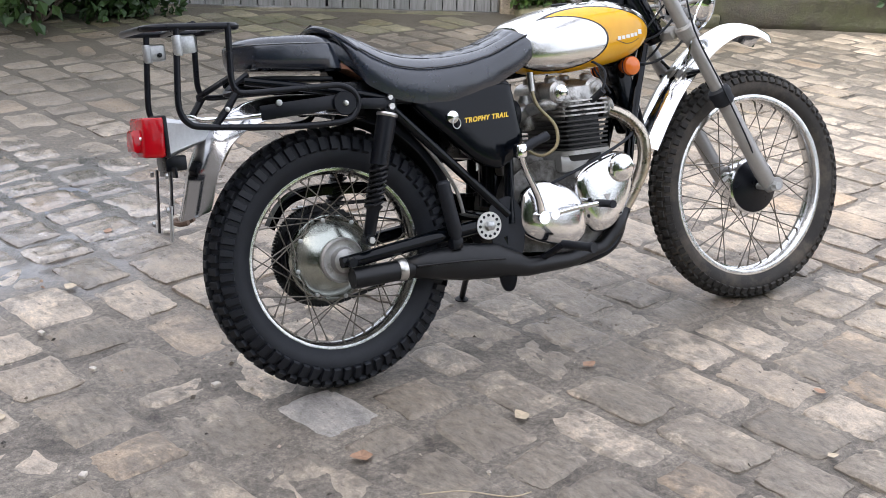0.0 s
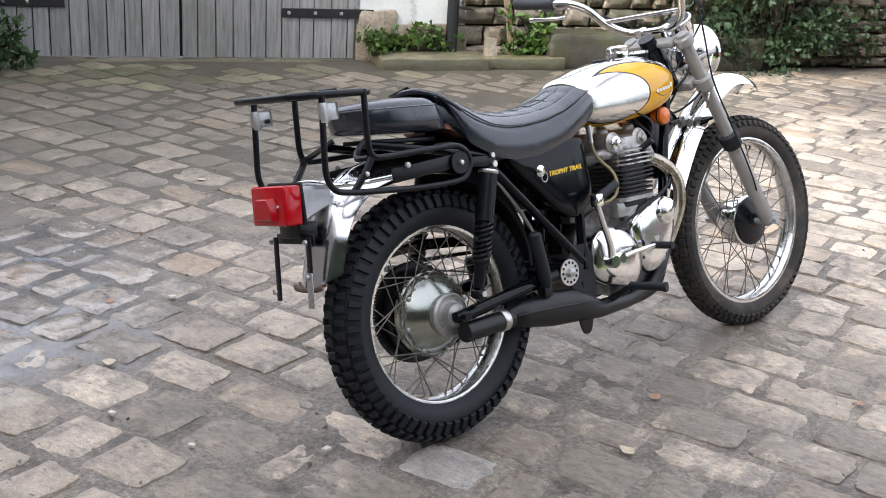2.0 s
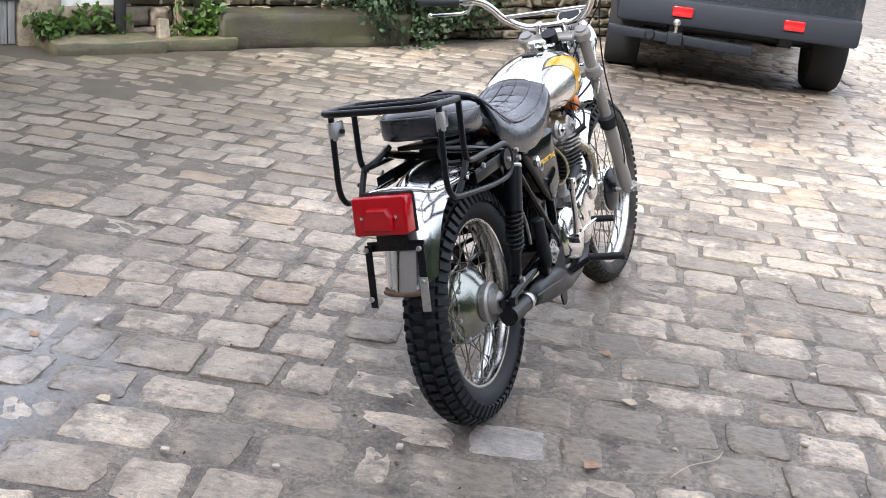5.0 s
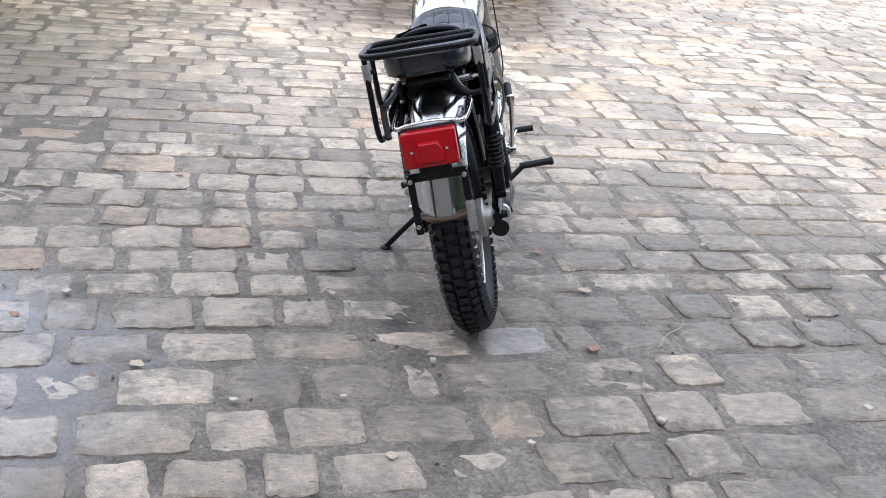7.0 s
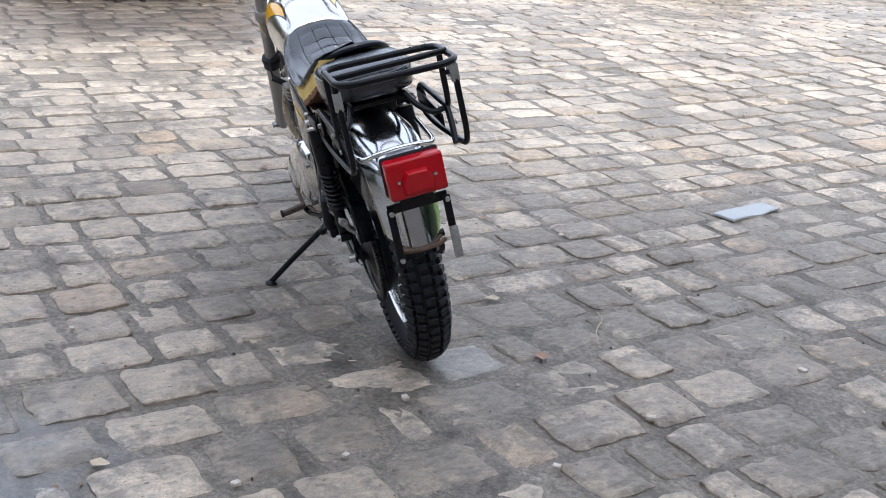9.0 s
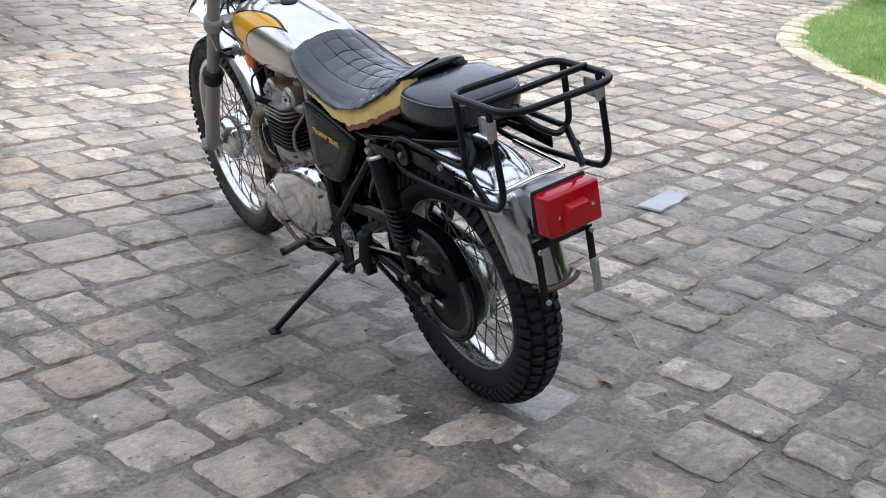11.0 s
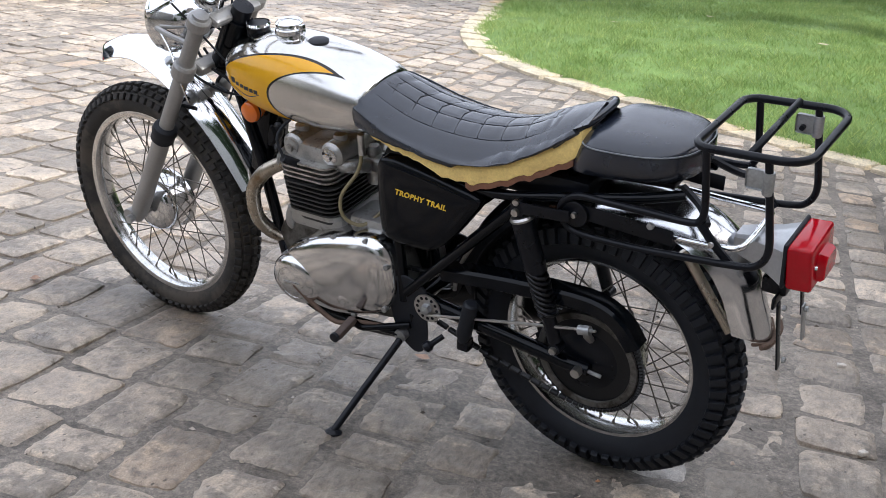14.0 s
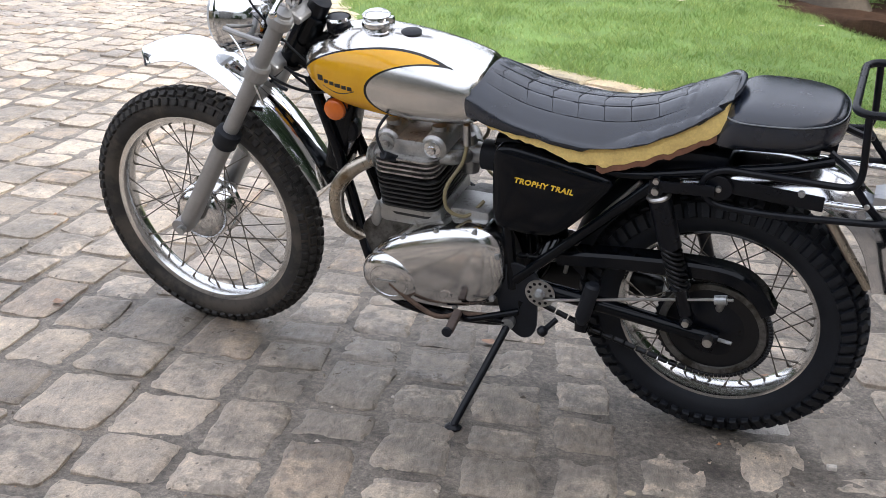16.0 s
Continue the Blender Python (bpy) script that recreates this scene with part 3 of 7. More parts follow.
RIMSTEEL = surface("wheel_rim", (0.35, 0.35, 0.36), 0.4, 0.8)
GLASSDARK = surface("dark_window", (0.01, 0.012, 0.014), 0.05, var=0.05, relief=0.0)
REDLENS = surface("red_lens", (0.55, 0.012, 0.015), 0.18, var=0.1, relief=0.0, coat=0.5)


def car(m, paint, label, wheel_r=0.36, wheel_w=0.25, track=1.60, base=2.65, length=4.4, width=1.84, height=1.85, sill=0.36, tow=False, square=True):
    thing = tagged(new("car"), label, "car")
    thing.matrix_world = m
    x0 = -0.82
    x1 = x0 + length
    roof0, roof1 = (x0 + 0.06, x1 - 1.55) if square else (x0 + 0.75, x1 - 1.7)
    rings = []
    for x, h, w in ((x0, 1.02, 0.90), (x0 + 0.05, 1.10, 0.97), (x0 + 0.5, 1.12, 1.0), (x1 - 1.2, 1.10, 1.0), (x1 - 0.4, 0.98, 0.97), (x1, 0.80, 0.88)):
        hw = width / 2 * w
        rings.append([(x, -hw * 0.94, sill), (x, -hw, sill + 0.12), (x, -hw, h - 0.15), (x, -hw * 0.92, h), (x, hw * 0.92, h), (x, hw, h - 0.15), (x, hw, sill + 0.12), (x, hw * 0.94, sill)])
    body = part("body", loft(B(), rings), paint, thing)
    rings = []
    for x, h, w in ((roof0, 1.08, 0.86), (roof0 + 0.12, height, 0.76), (roof1 - 0.3, height, 0.76), (roof1 + 0.35, 1.08, 0.84)):
        hw = width / 2 * w
        rings.append([(x, -width / 2 * 0.90, 1.06), (x, -hw, h - 0.08), (x, -hw * 0.9, h), (x, hw * 0.9, h), (x, hw, h - 0.08), (x, width / 2 * 0.90, 1.06)])
    part("cabin", loft(B(), rings), GLASSDARK, thing)
    part("roof", box(B(), (roof1 - roof0 - 0.35, width * 0.74, 0.05), pose((roof0 + roof1) / 2 - 0.05, 0, height + 0.01), 0.02), paint, thing)
    bumper = part("bumper", box(B(), (0.16, width * 0.96, 0.20), pose(x0 - 0.02, 0, sill + 0.10), 0.03), PLASTIC, thing, "grey plastic rear bumper")
    for s in (-1, 1):
        part("tail_light", box(B(), (0.04, 0.15, 0.30 if not square else 0.075), pose(x0 - 0.01 - (0.09 if square else 0), s * width * (0.22 if square else 0.37), 0.8 if not square else sill + 0.11), 0.01), REDLENS, bumper if square else thing, "red rear lamp")
        part("chassis_rail", box(B(), (length - 0.6, 0.10, 0.12), pose(x0 + length / 2, s * 0.42, sill - 0.04), 0.01), IRON, thing)
    part("axle", rod(B(), (0, -track / 2, wheel_r), (0, track / 2, wheel_r), 0.045), IRON, thing)
    for x in (0.0, base):
        for s in (-1, 1):
            y, r = s * track / 2, wheel_r
            hw = wheel_w / 2
            tyre = part("wheel", lathe(B(), [(r * 0.60, -hw * 0.8), (r * 0.72, -hw), (r * 0.93, -hw * 0.95), (r, -hw * 0.72), (r * 1.005, 0), (r, hw * 0.72), (r * 0.93, hw * 0.95), (r * 0.72, hw), (r * 0.60, hw * 0.8)], 40, (x, y, r)), CARTYRE, thing, "black road tyre")
            part("rim", lathe(B(), [(r * 0.61, s * hw * 0.80), (r * 0.58, s * hw * 0.55), (r * 0.30, s * hw * 0.35), (r * 0.12, s * hw * 0.6), (0.01, s * hw * 0.62)], 32, (x, y, r)), RIMSTEEL, tyre, "steel wheel rim")
    if tow:
        part("tow_bar", box(B(), (0.07, 1.06, 0.07), pose(x0 - 0.16, 0.40, 0.375, 2, 0, 0), 0.008), TOWSTEEL, thing, "black square-section tow bar")
        hitch = part("tow_hitch", box(B(), (0.10, 0.11, 0.09), pose(x0 - 0.22, 0.44, 0.385), 0.01), TOWSTEEL, thing, "tow hitch with ball")
        part("tow_ball", lathe(B(), [(0.014, 0.0), (0.014, 0.05), (0.026, 0.06), (0.03, 0.08), (0.02, 0.10), (0.004, 0.105)], 14, (x0 - 0.24, 0.44, 0.425), "z"), BOLTSTEEL, hitch)
        part("shackle", lathe(B(), [(0.03, -0.02), (0.04, 0.0), (0.03, 0.02)], 12, (x0 - 0.20, 0.62, 0.39), "x"), TOWSTEEL, hitch)
    return thing


car(pose(8.32, 1.30, 0.0, 0, 0, 2.0), CARPAINT, "dark blue-grey off-road car with a tow bar parked on the setts", tow=True, sill=0.46, wheel_w=0.28)
car(pose(9.25, -5.2, level(9.25, -5.2), 0, 0, -45), CARPAINT, "dark parked car at the far side of the yard", wheel_r=0.33, wheel_w=0.20, sill=0.26, height=1.5, square=False)
car(pose(7.35, -9.6, 0.05, 0, 0, -112), SILVERPAINT, "silver parked car beyond the lawn's tip", wheel_r=0.32, wheel_w=0.2, sill=0.24, height=1.5, square=False)

pillar = tagged(part("stone_post", rough_block(B(), (0.50, 0.55, 0.95), pose(0, 0, 0.44), 33, 0.02, 5), surface("brown_post_stone", (0.20, 0.145, 0.115), 0.85, var=0.3, relief=0.5, depth=0.004)), "squat brown stone post at the lawn's corner", "post")
pillar.matrix_world = pose(4.85, -7.6, level(4.85, -7.6), 0, 0, 20)


# ---- trees and hedge beyond ----
def tree(base, height, spread, seed, label, trunk_r=0.28, leaves=2600, size=0.16, mat=DARKLEAF, crown_low=0.25):
    r = random.Random(seed)
    thing = tagged(new("tree"), label, "tree")
    thing.matrix_world = Matrix.Translation(base)
    wood, ends = B(), []
    line = spline([(0, 0, -0.1), (0.05, 0.03, height * 0.2), (-0.08, 0.08, height * 0.5), (0.05, 0, height * 0.85)], 5)
    k = len(line) - 1
    tube(wood, line, [trunk_r * (1.55 if i == 0 else 1.2 if i == 1 else 1) * (1 - 0.8 * i / k) for i in range(k + 1)], 12)
    for _ in range(34):
        t = r.uniform(0.18, 0.95)
        p = line[int(t * k)]
        a = r.uniform(0, 6.28)
        e = Vector((math.cos(a), math.sin(a), 0)) * spread * r.uniform(0.4, 1.0) * (1.1 - 0.5 * t) + Vector((p.x, p.y, height * (crown_low + (1 - crown_low) * r.random())))
        mid = p.lerp(e, 0.5) + Vector((0, 0, 0.15))
        limb = spline([p, mid, e], 3)
        tube(wood, limb, [trunk_r * 0.3 * (1 - 0.85 * i / (len(limb) - 1)) for i in range(len(limb))], 6)
        ends.extend([e, mid.lerp(e, 0.5)])
    part("trunk", wood, BARK, thing)
    vs, fs = leaf_mass(leaves, clumps(ends, spread * 0.34), size, seed)
    ob = new("crown", raw("crown", vs, fs, mat))
    ob.parent = thing
    return thing


tree((0.10, -6.35, 0.45), 6.5, 2.6, 41, "broad brown tree trunk with dark foliage beyond the lawn", 0.24)
tree((-2.2, -8.6, 0.5), 6.0, 2.4, 42, "dark leafy tree beyond the lawn", 0.30)
tree((3.6, -13.5, 0.5), 6.5, 2.8, 43, "dark leafy tree at the back of the lawn", 0.35)
for k, (x, y) in enumerate(((-1.2, -7.1), (-0.5, -7.9), (0.3, -9.2), (2.2, -12.0), (-2.3, -5.8), (-1.75, -6.4))):
    shrub("hedge_shrub", (x, y, 0.34), 46, 2100, 0.10, IVY, "dark green shrub at the far edge of the lawn", "shrub", 50 + k, (0.9, 0.7, 1.1), 0.22)
earth = tagged(part("earth_bank", rough_block(B(), (6.4, 2.4, 0.5), pose(-0.34, -6.60, 0.175, 0, 0, -58), 61, 0.06, 16), surface("leaf_litter", (0.060, 0.034, 0.021), 0.95, gloss=0.1, var=0.5, scale=8, fine=70, relief=0.8, depth=0.02, world_space=True)), "bare brown earth bank under the trees", "earth", kind="structure")

# unseen house, added behind the camera to close the yard and shade its near half
house = tagged(new("shade_house"), "plain brown plastered house front added out of view to shade the yard", "wall", kind="structure")
A, E = Vector((-8.2, -1.5, 0)), Vector((-2.9, 9.0, 0))
face = (E - A).normalized()
out = Vector((-face.y, face.x, 0))
mid = (A + E) / 2 + out * 3.0
turn = math.degrees(math.atan2(face.y, face.x))
long = (E - A).length
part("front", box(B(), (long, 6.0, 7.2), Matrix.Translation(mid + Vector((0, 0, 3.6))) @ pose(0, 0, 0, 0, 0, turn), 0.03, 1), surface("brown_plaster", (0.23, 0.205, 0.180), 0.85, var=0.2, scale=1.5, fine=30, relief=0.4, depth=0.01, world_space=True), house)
roof = plate(B(), [(-3.3, 7.1), (0, 10.2), (3.3, 7.1), (3.3, 7.3), (0, 10.45), (-3.3, 7.3)], -long / 2 - 0.2, long / 2 + 0.2, 0.0, 1, "yz")
part("shade_roof", roof, IRON, house, "dark roof of the added shading house").matrix_basis = Matrix.Translation(mid) @ pose(0, 0, 0, 0, 0, turn)

# a belt of trees closes the place all round
belt_v, belt_f = [], []
r = random.Random(71)
for k in range(15000):
    a = r.uniform(0, 6.28318)
    near_side = max(0.0, min(1.0, (0.25 - math.cos(a)) / 0.6))
    d = 30 - 15 * near_side + 4 * r.random()
    top = 3.2 + 6.3 * near_side + (1 + near_side) * (1.2 * noise.noise((math.cos(a) * 3, math.sin(a) * 3, 0)) + 0.9 * noise.noise((math.cos(a) * 11, math.sin(a) * 11, 4)))
    p = Vector((2 + d * math.cos(a), 1 + d * math.sin(a), top * r.random() ** 0.8))
    s = r.uniform(0.5, 1.05)
    u, v = Vector((r.uniform(-1, 1), r.uniform(-1, 1), r.uniform(-1, 1))).normalized() * s, Vector((r.uniform(-1, 1), r.uniform(-1, 1), r.uniform(-1, 1))).normalized() * s
    i = len(belt_v)
    belt_v.extend([p - u, p + v, p + u, p - v])
    belt_f.append((i, i + 1, i + 2, i + 3))
tagged(new("backdrop", raw("backdrop", belt_v, belt_f, DARKLEAF)), "far belt of dark trees round the yard", "trees", kind="structure")

# ---- the motorcycle (x forward from the rear axle, y to its left, z up; leans on its side stand) ----
RUBBER = surface("tyre_rubber", (0.011, 0.013, 0.0175), 0.54, gloss=0.3, var=0.35, scale=25, fine=300, relief=0.25)
DUSTY = surface("dusty_tyre_rubber", (0.026, 0.024, 0.022), 0.8, var=0.5, scale=12, fine=300, relief=0.25, dirt=(0.072, 0.060, 0.048), dirt_at=0.52)
CHROME = surface("chrome", (0.80, 0.81, 0.82), 0.09, 1.0, var=0.05, scale=20, relief=0.02, rough_var=0.04)
OLDCHROME = surface("pitted_chrome", (0.66, 0.66, 0.65), 0.2, 1.0, var=0.2, scale=40, relief=0.1, dirt=(0.20, 0.13, 0.08), dirt_at=0.72)
ALLOY = surface("polished_alloy", (0.70, 0.70, 0.70), 0.15, 1.0, var=0.14, scale=9, fine=240, relief=0.06, rough_var=0.08, dirt=(0.34, 0.32, 0.29), dirt_at=0.66)
CAST = surface("cast_alloy", (0.42, 0.415, 0.40), 0.48, 0.85, var=0.2, scale=25, fine=260, relief=0.3, dirt=(0.13, 0.115, 0.095), dirt_at=0.60)
HUBALLOY = surface("dull_hub_alloy", (0.36, 0.38, 0.345), 0.24, 1.0, var=0.10, scale=14, relief=0.06, rough_var=0.06, dirt=(0.24, 0.235, 0.20), dirt_at=0.72)
DARKCAST = surface("oily_cast_alloy", (0.15, 0.145, 0.135), 0.5, 0.7, var=0.3, scale=22, fine=260, relief=0.3, dirt=(0.045, 0.04, 0.034), dirt_at=0.52)
HEADCAST = surface("grey_head_alloy", (0.46, 0.45, 0.43), 0.40, 0.85, var=0.25, scale=28, fine=260, relief=0.3, dirt=(0.08, 0.07, 0.06), dirt_at=0.56)
BLACKFIN = surface("black_fin", (0.020, 0.020, 0.020), 0.55, var=0.4, scale=40, relief=0.2, dirt=(0.07, 0.06, 0.05), dirt_at=0.66)
ENAMEL = surface("black_enamel", (0.003, 0.004, 0.006), 0.10, var=0.3, scale=12, relief=0.03, gloss=0.2, rough_var=0.06, dirt=(0.020, 0.018, 0.016), dirt_at=0.74)
SATIN = surface("satin_black", (0.005, 0.006, 0.009), 0.30, gloss=0.24, var=0.35, scale=20, relief=0.08, dirt=(0.035, 0.03, 0.026), dirt_at=0.70)
SOOT = surface("sooty_black_steel", (0.006, 0.0065, 0.008), 0.36, 0.0, gloss=0.35, var=0.4, scale=16, relief=0.15, dirt=(0.05, 0.04, 0.03), dirt_at=0.70)
FORKGREY = surface("grey_fork_alloy", (0.34, 0.335, 0.325), 0.42, 0.55, var=0.1, scale=15, relief=0.08)
TANKPIPE = surface("stained_exhaust", (0.45, 0.40, 0.33), 0.28, 1.0, var=0.25, scale=12, relief=0.05, dirt=(0.22, 0.16, 0.10), dirt_at=0.58)
SPOKESTEEL = surface("dull_spoke", (0.15, 0.135, 0.115), 0.45, 0.7, var=0.3, scale=60)
ZINC = surface("zinc_plate", (0.42, 0.43, 0.43), 0.45, 0.8, var=0.25, scale=40, relief=0.15)
RUST = surface("rusty_steel", (0.13, 0.085, 0.06), 0.75, 0.2, var=0.4, scale=40, relief=0.3)
FOAM = surface("torn_foam", (0.90, 0.62, 0.22), 0.95, var=0.2, scale=25, fine=200, relief=0.6, depth=0.003, dirt=(0.55, 0.32, 0.11), dirt_at=0.68)
BOARDING = surface("seat_base", (0.24, 0.11, 0.065), 0.8, var=0.3, scale=30, relief=0.3)
ORANGE = surface("amber_lens", (0.75, 0.17, 0.02), 0.2, var=0.1, relief=0.0, coat=0.4)
TAILRED = surface("tail_lens", (0.43, 0.003, 0.010), 0.08, var=0.12, scale=30, fine=420, relief=0.10, depth=0.0006, coat=0.0, gloss=0.42)
GOLD = surface("gold_lettering", (0.86, 0.56, 0.05), 0.5, var=0.08, relief=0.0)
PALEBADGE = surface("white_lettering", (0.80, 0.77, 0.70), 0.4, var=0.06, relief=0.0)
INK = surface("black_lettering", (0.02, 0.018, 0.015), 0.5, var=0.1, relief=0.0)
FUELPIPE = surface("yellowed_fuel_pipe", (0.24, 0.20, 0.11), 0.35, var=0.2, relief=0.0)
HANDGRIP = surface("grip_rubber", (0.03, 0.032, 0.042), 0.6, var=0.25, relief=0.2)


def vinyl():
    m, nt, b = nodes("black_vinyl")
    co = coords(nt)
    cells = add(nt, "ShaderNodeTexVoronoi", Scale=420.0)
    nt.links.new(co, cells.inputs["Vector"])
    broad = noise_tex(nt, co, 9.0, 5.0)
    nt.links.new(ramp(nt, broad, [(0.3, (0.008, 0.011, 0.018)), (0.7, (0.017, 0.023, 0.036))]), b.inputs["Base Color"])
    r = add(nt, "ShaderNodeMapRange", To_Min=0.17, To_Max=0.34)
    nt.links.new(noise_tex(nt, co, 16.0, 4.0), r.inputs["Value"])
    nt.links.new(r.outputs[0], b.inputs["Roughness"])
    b.inputs["Specular IOR Level"].default_value = 0.7
    b.inputs["Coat Weight"].default_value = 0.15
    b.inputs["Coat Roughness"].default_value = 0.12
    bump(nt, b, mix(nt, 0.6, cells.outputs["Distance"], broad), 0.22, 0.0010)
    return m


VINYL = vinyl()


def tank_paint():
    """Polished alloy, a yellow teardrop on the flanks cut by the bare oval, thin black lines between."""
    m, nt, b = nodes("tank_finish")
    co = coords(nt)
    xyz = nt.nodes.new("ShaderNodeSeparateXYZ")
    nt.links.new(co, xyz.inputs[0])

    def oval(cx, cz, a, c, tilt):
        x, z = calc(nt, "SUBTRACT", xyz.outputs["X"], cx), calc(nt, "SUBTRACT", xyz.outputs["Z"], cz)
        u = calc(nt, "ADD", calc(nt, "MULTIPLY", x, math.cos(tilt)), calc(nt, "MULTIPLY", z, math.sin(tilt)))
        v = calc(nt, "SUBTRACT", calc(nt, "MULTIPLY", z, math.cos(tilt)), calc(nt, "MULTIPLY", x, math.sin(tilt)))
        u, v = calc(nt, "DIVIDE", u, a), calc(nt, "DIVIDE", v, c)
        return calc(nt, "SQRT", calc(nt, "ADD", calc(nt, "MULTIPLY", u, u), calc(nt, "MULTIPLY", v, v)))

    drop, bare = oval(0.768, 0.792, 0.228, 0.114, 0.0), oval(0.662, 0.814, 0.146, 0.070, 0.03)
    inside = calc(nt, "MULTIPLY", calc(nt, "LESS_THAN", drop, 1.0), calc(nt, "GREATER_THAN", bare, 1.0))
    near_drop = calc(nt, "LESS_THAN", calc(nt, "ABSOLUTE", calc(nt, "SUBTRACT", drop, 1.0)), 0.014)
    near_bare = calc(nt, "LESS_THAN", calc(nt, "ABSOLUTE", calc(nt, "SUBTRACT", bare, 1.0)), 0.022)
    lines = calc(nt, "MAXIMUM", calc(nt, "MULTIPLY", near_drop, calc(nt, "GREATER_THAN", bare, 1.0)), calc(nt, "MULTIPLY", near_bare, calc(nt, "LESS_THAN", drop, 1.02)))
    scuff = noise_tex(nt, co, 11.0, 7.0, 0.65)
    metal = ramp(nt, scuff, [(0.3, (0.62, 0.61, 0.59)), (0.7, (0.74, 0.73, 0.71))])
    yellow = ramp(nt, scuff, [(0.3, (0.66, 0.33, 0.012)), (0.7, (0.76, 0.40, 0.02))])
    col = mix(nt, lines, mix(nt, inside, metal, yellow), (0.015, 0.012, 0.01))
    nt.links.new(col, b.inputs["Base Color"])
    painted = calc(nt, "MAXIMUM", inside, lines)
    nt.links.new(calc(nt, "SUBTRACT", 1.0, painted), b.inputs["Metallic"])
    r = add(nt, "ShaderNodeMapRange", To_Min=0.05, To_Max=0.20)
    nt.links.new(scuff, r.inputs["Value"])
    dull = calc(nt, "MULTIPLY", calc(nt, "LESS_THAN", bare, 1.0), 0.10)
    nt.links.new(calc(nt, "ADD", r.outputs[0], dull), b.inputs["Roughness"])
    return m


TANKFINISH = tank_paint()

bike = tagged(new("motorcycle"), "vintage trail motorcycle, yellow and alloy tank, on its side stand", "motorcycle")
bike.matrix_world = pose(1.486, 2.110, 0, 0, 0, -11.46) @ pose(0, 0, 0, -15.6, 0, 0)


# wheels
def tyre_mesh(rc, a, b):
    bm = B()
    prof = []
    for k in range(17):
        p = radians(-140 + 280 * k / 16)
        prof.append((rc + b * math.cos(p), a * math.sin(p)))
    return lathe(bm, prof, 96, caps=False)


def tread(wheel, rc, a, b, pitch, knob, cols, mat):
    """Knobs of the tread: one mesh for each column, set round the tyre."""
    step = 6.28319 / pitch
    for phi, wid, ln, off, hgt in cols:
        dt, dp, ph = step * ln / 2, radians(wid) / 2, radians(phi)
        verts, faces = [], []
        for k, out in ((1.10, -0.002), (1.0, knob * hgt * 0.75), (0.86, knob * hgt)):
            for s, q in ((-1, -1), (1, -1), (1, 1), (-1, 1)):
                th, fi = s * dt * k, ph + q * dp * k
                rr, yy = rc + (b + out) * math.cos(fi), (a + out) * math.sin(fi)
                verts.append((rr * math.cos(th), yy, rr * math.sin(th)))
        for lay in (0, 4):
            for k in range(4):
                faces.append((lay + k, lay + (k + 1) % 4, lay + 4 + (k + 1) % 4, lay + 4 + k))
        faces.append((8, 9, 10, 11))
        me = raw("tread_block", verts, faces, mat)
        fix = B()
        fix.from_mesh(me)
        bmesh.ops.recalc_face_normals(fix, faces=fix.faces)
        fix.to_mesh(me)
        fix.free()
        for i in range(pitch):
            ob = new("tread_block", me)
            ob.parent = wheel
            ob.matrix_basis = Matrix.Rotation(-(i + off) * step, 4, "Y")


def rim_mesh(r, w):
    return lathe(B(), [(r, -w), (r + 0.001, -w + 0.003), (r - 0.012, -w + 0.004), (r - 0.020, -w * 0.55), (r - 0.023, 0), (r - 0.020, w * 0.55), (r - 0.012, w - 0.004), (r + 0.001, w - 0.003), (r, w), (r - 0.004, w + 0.001), (r - 0.016, w - 0.001), (r - 0.024, w * 0.55), (r - 0.027, 0), (r - 0.024, -w * 0.55), (r - 0.016, -w + 0.001), (r - 0.004, -w - 0.001), (r, -w)], 96, caps=False)


def spokes(wheel, hub_r, hub_y, rim_r, count, thick=0.0017):
    mesh = bpy.data.meshes.new("spoke")
    bm = B()
    rod(bm, (0, 0, 0), (0, 0, 0.94), thick, None, 6)
    rod(bm, (0, 0, 0.93), (0, 0, 1.0), thick * 1.9, None, 6)
    bm.to_mesh(mesh)
    bm.free()
    mesh.materials.append(SPOKESTEEL)
    for i in range(count):
        s = 1 if i % 2 else -1
        lean_way = 1 if (i // 2) % 2 else -1
        a = 6.28319 * i / count
        h = a + lean_way * radians(52)
        p = Vector((hub_r * math.cos(h), s * hub_y, hub_r * math.sin(h)))
        q = Vector((rim_r * math.cos(a), s * 0.006, rim_r * math.sin(a)))
        ob = new("spoke", mesh)
        ob.parent = wheel
        ob.matrix_basis = Matrix.Translation(p) @ (q - p).to_track_quat("Z", "Y").to_matrix().to_4x4() @ Matrix.Diagonal((1, 1, (q - p).length, 1))


rear = part("rear_wheel", rim_mesh(0.237, 0.034), OLDCHROME, bike, "chromed rear wheel rim")
rear.location = (0, 0, 0.330)
part("tyre", tyre_mesh(0.267, 0.052, 0.052), RUBBER, rear, "black knobbly rear tyre", angle=30)
tread(rear, 0.267, 0.052, 0.052, 62, 0.0115, [(-66, 34, 0.60, 0.0, 0.95), (-31, 22, 0.60, 0.5, 1), (0, 24, 0.58, 0.0, 1), (31, 22, 0.60, 0.5, 1), (66, 34, 0.60, 0.0, 0.95)], RUBBER)
hub = part("hub", lathe(B(), [(0.108, 0.030), (0.111, 0.022), (0.111, 0.004), (0.107, -0.004), (0.098, -0.014), (0.086, -0.026), (0.072, -0.037), (0.058, -0.046), (0.045, -0.051), (0.030, -0.053)], 48), HUBALLOY, rear, "dull alloy full-width hub")
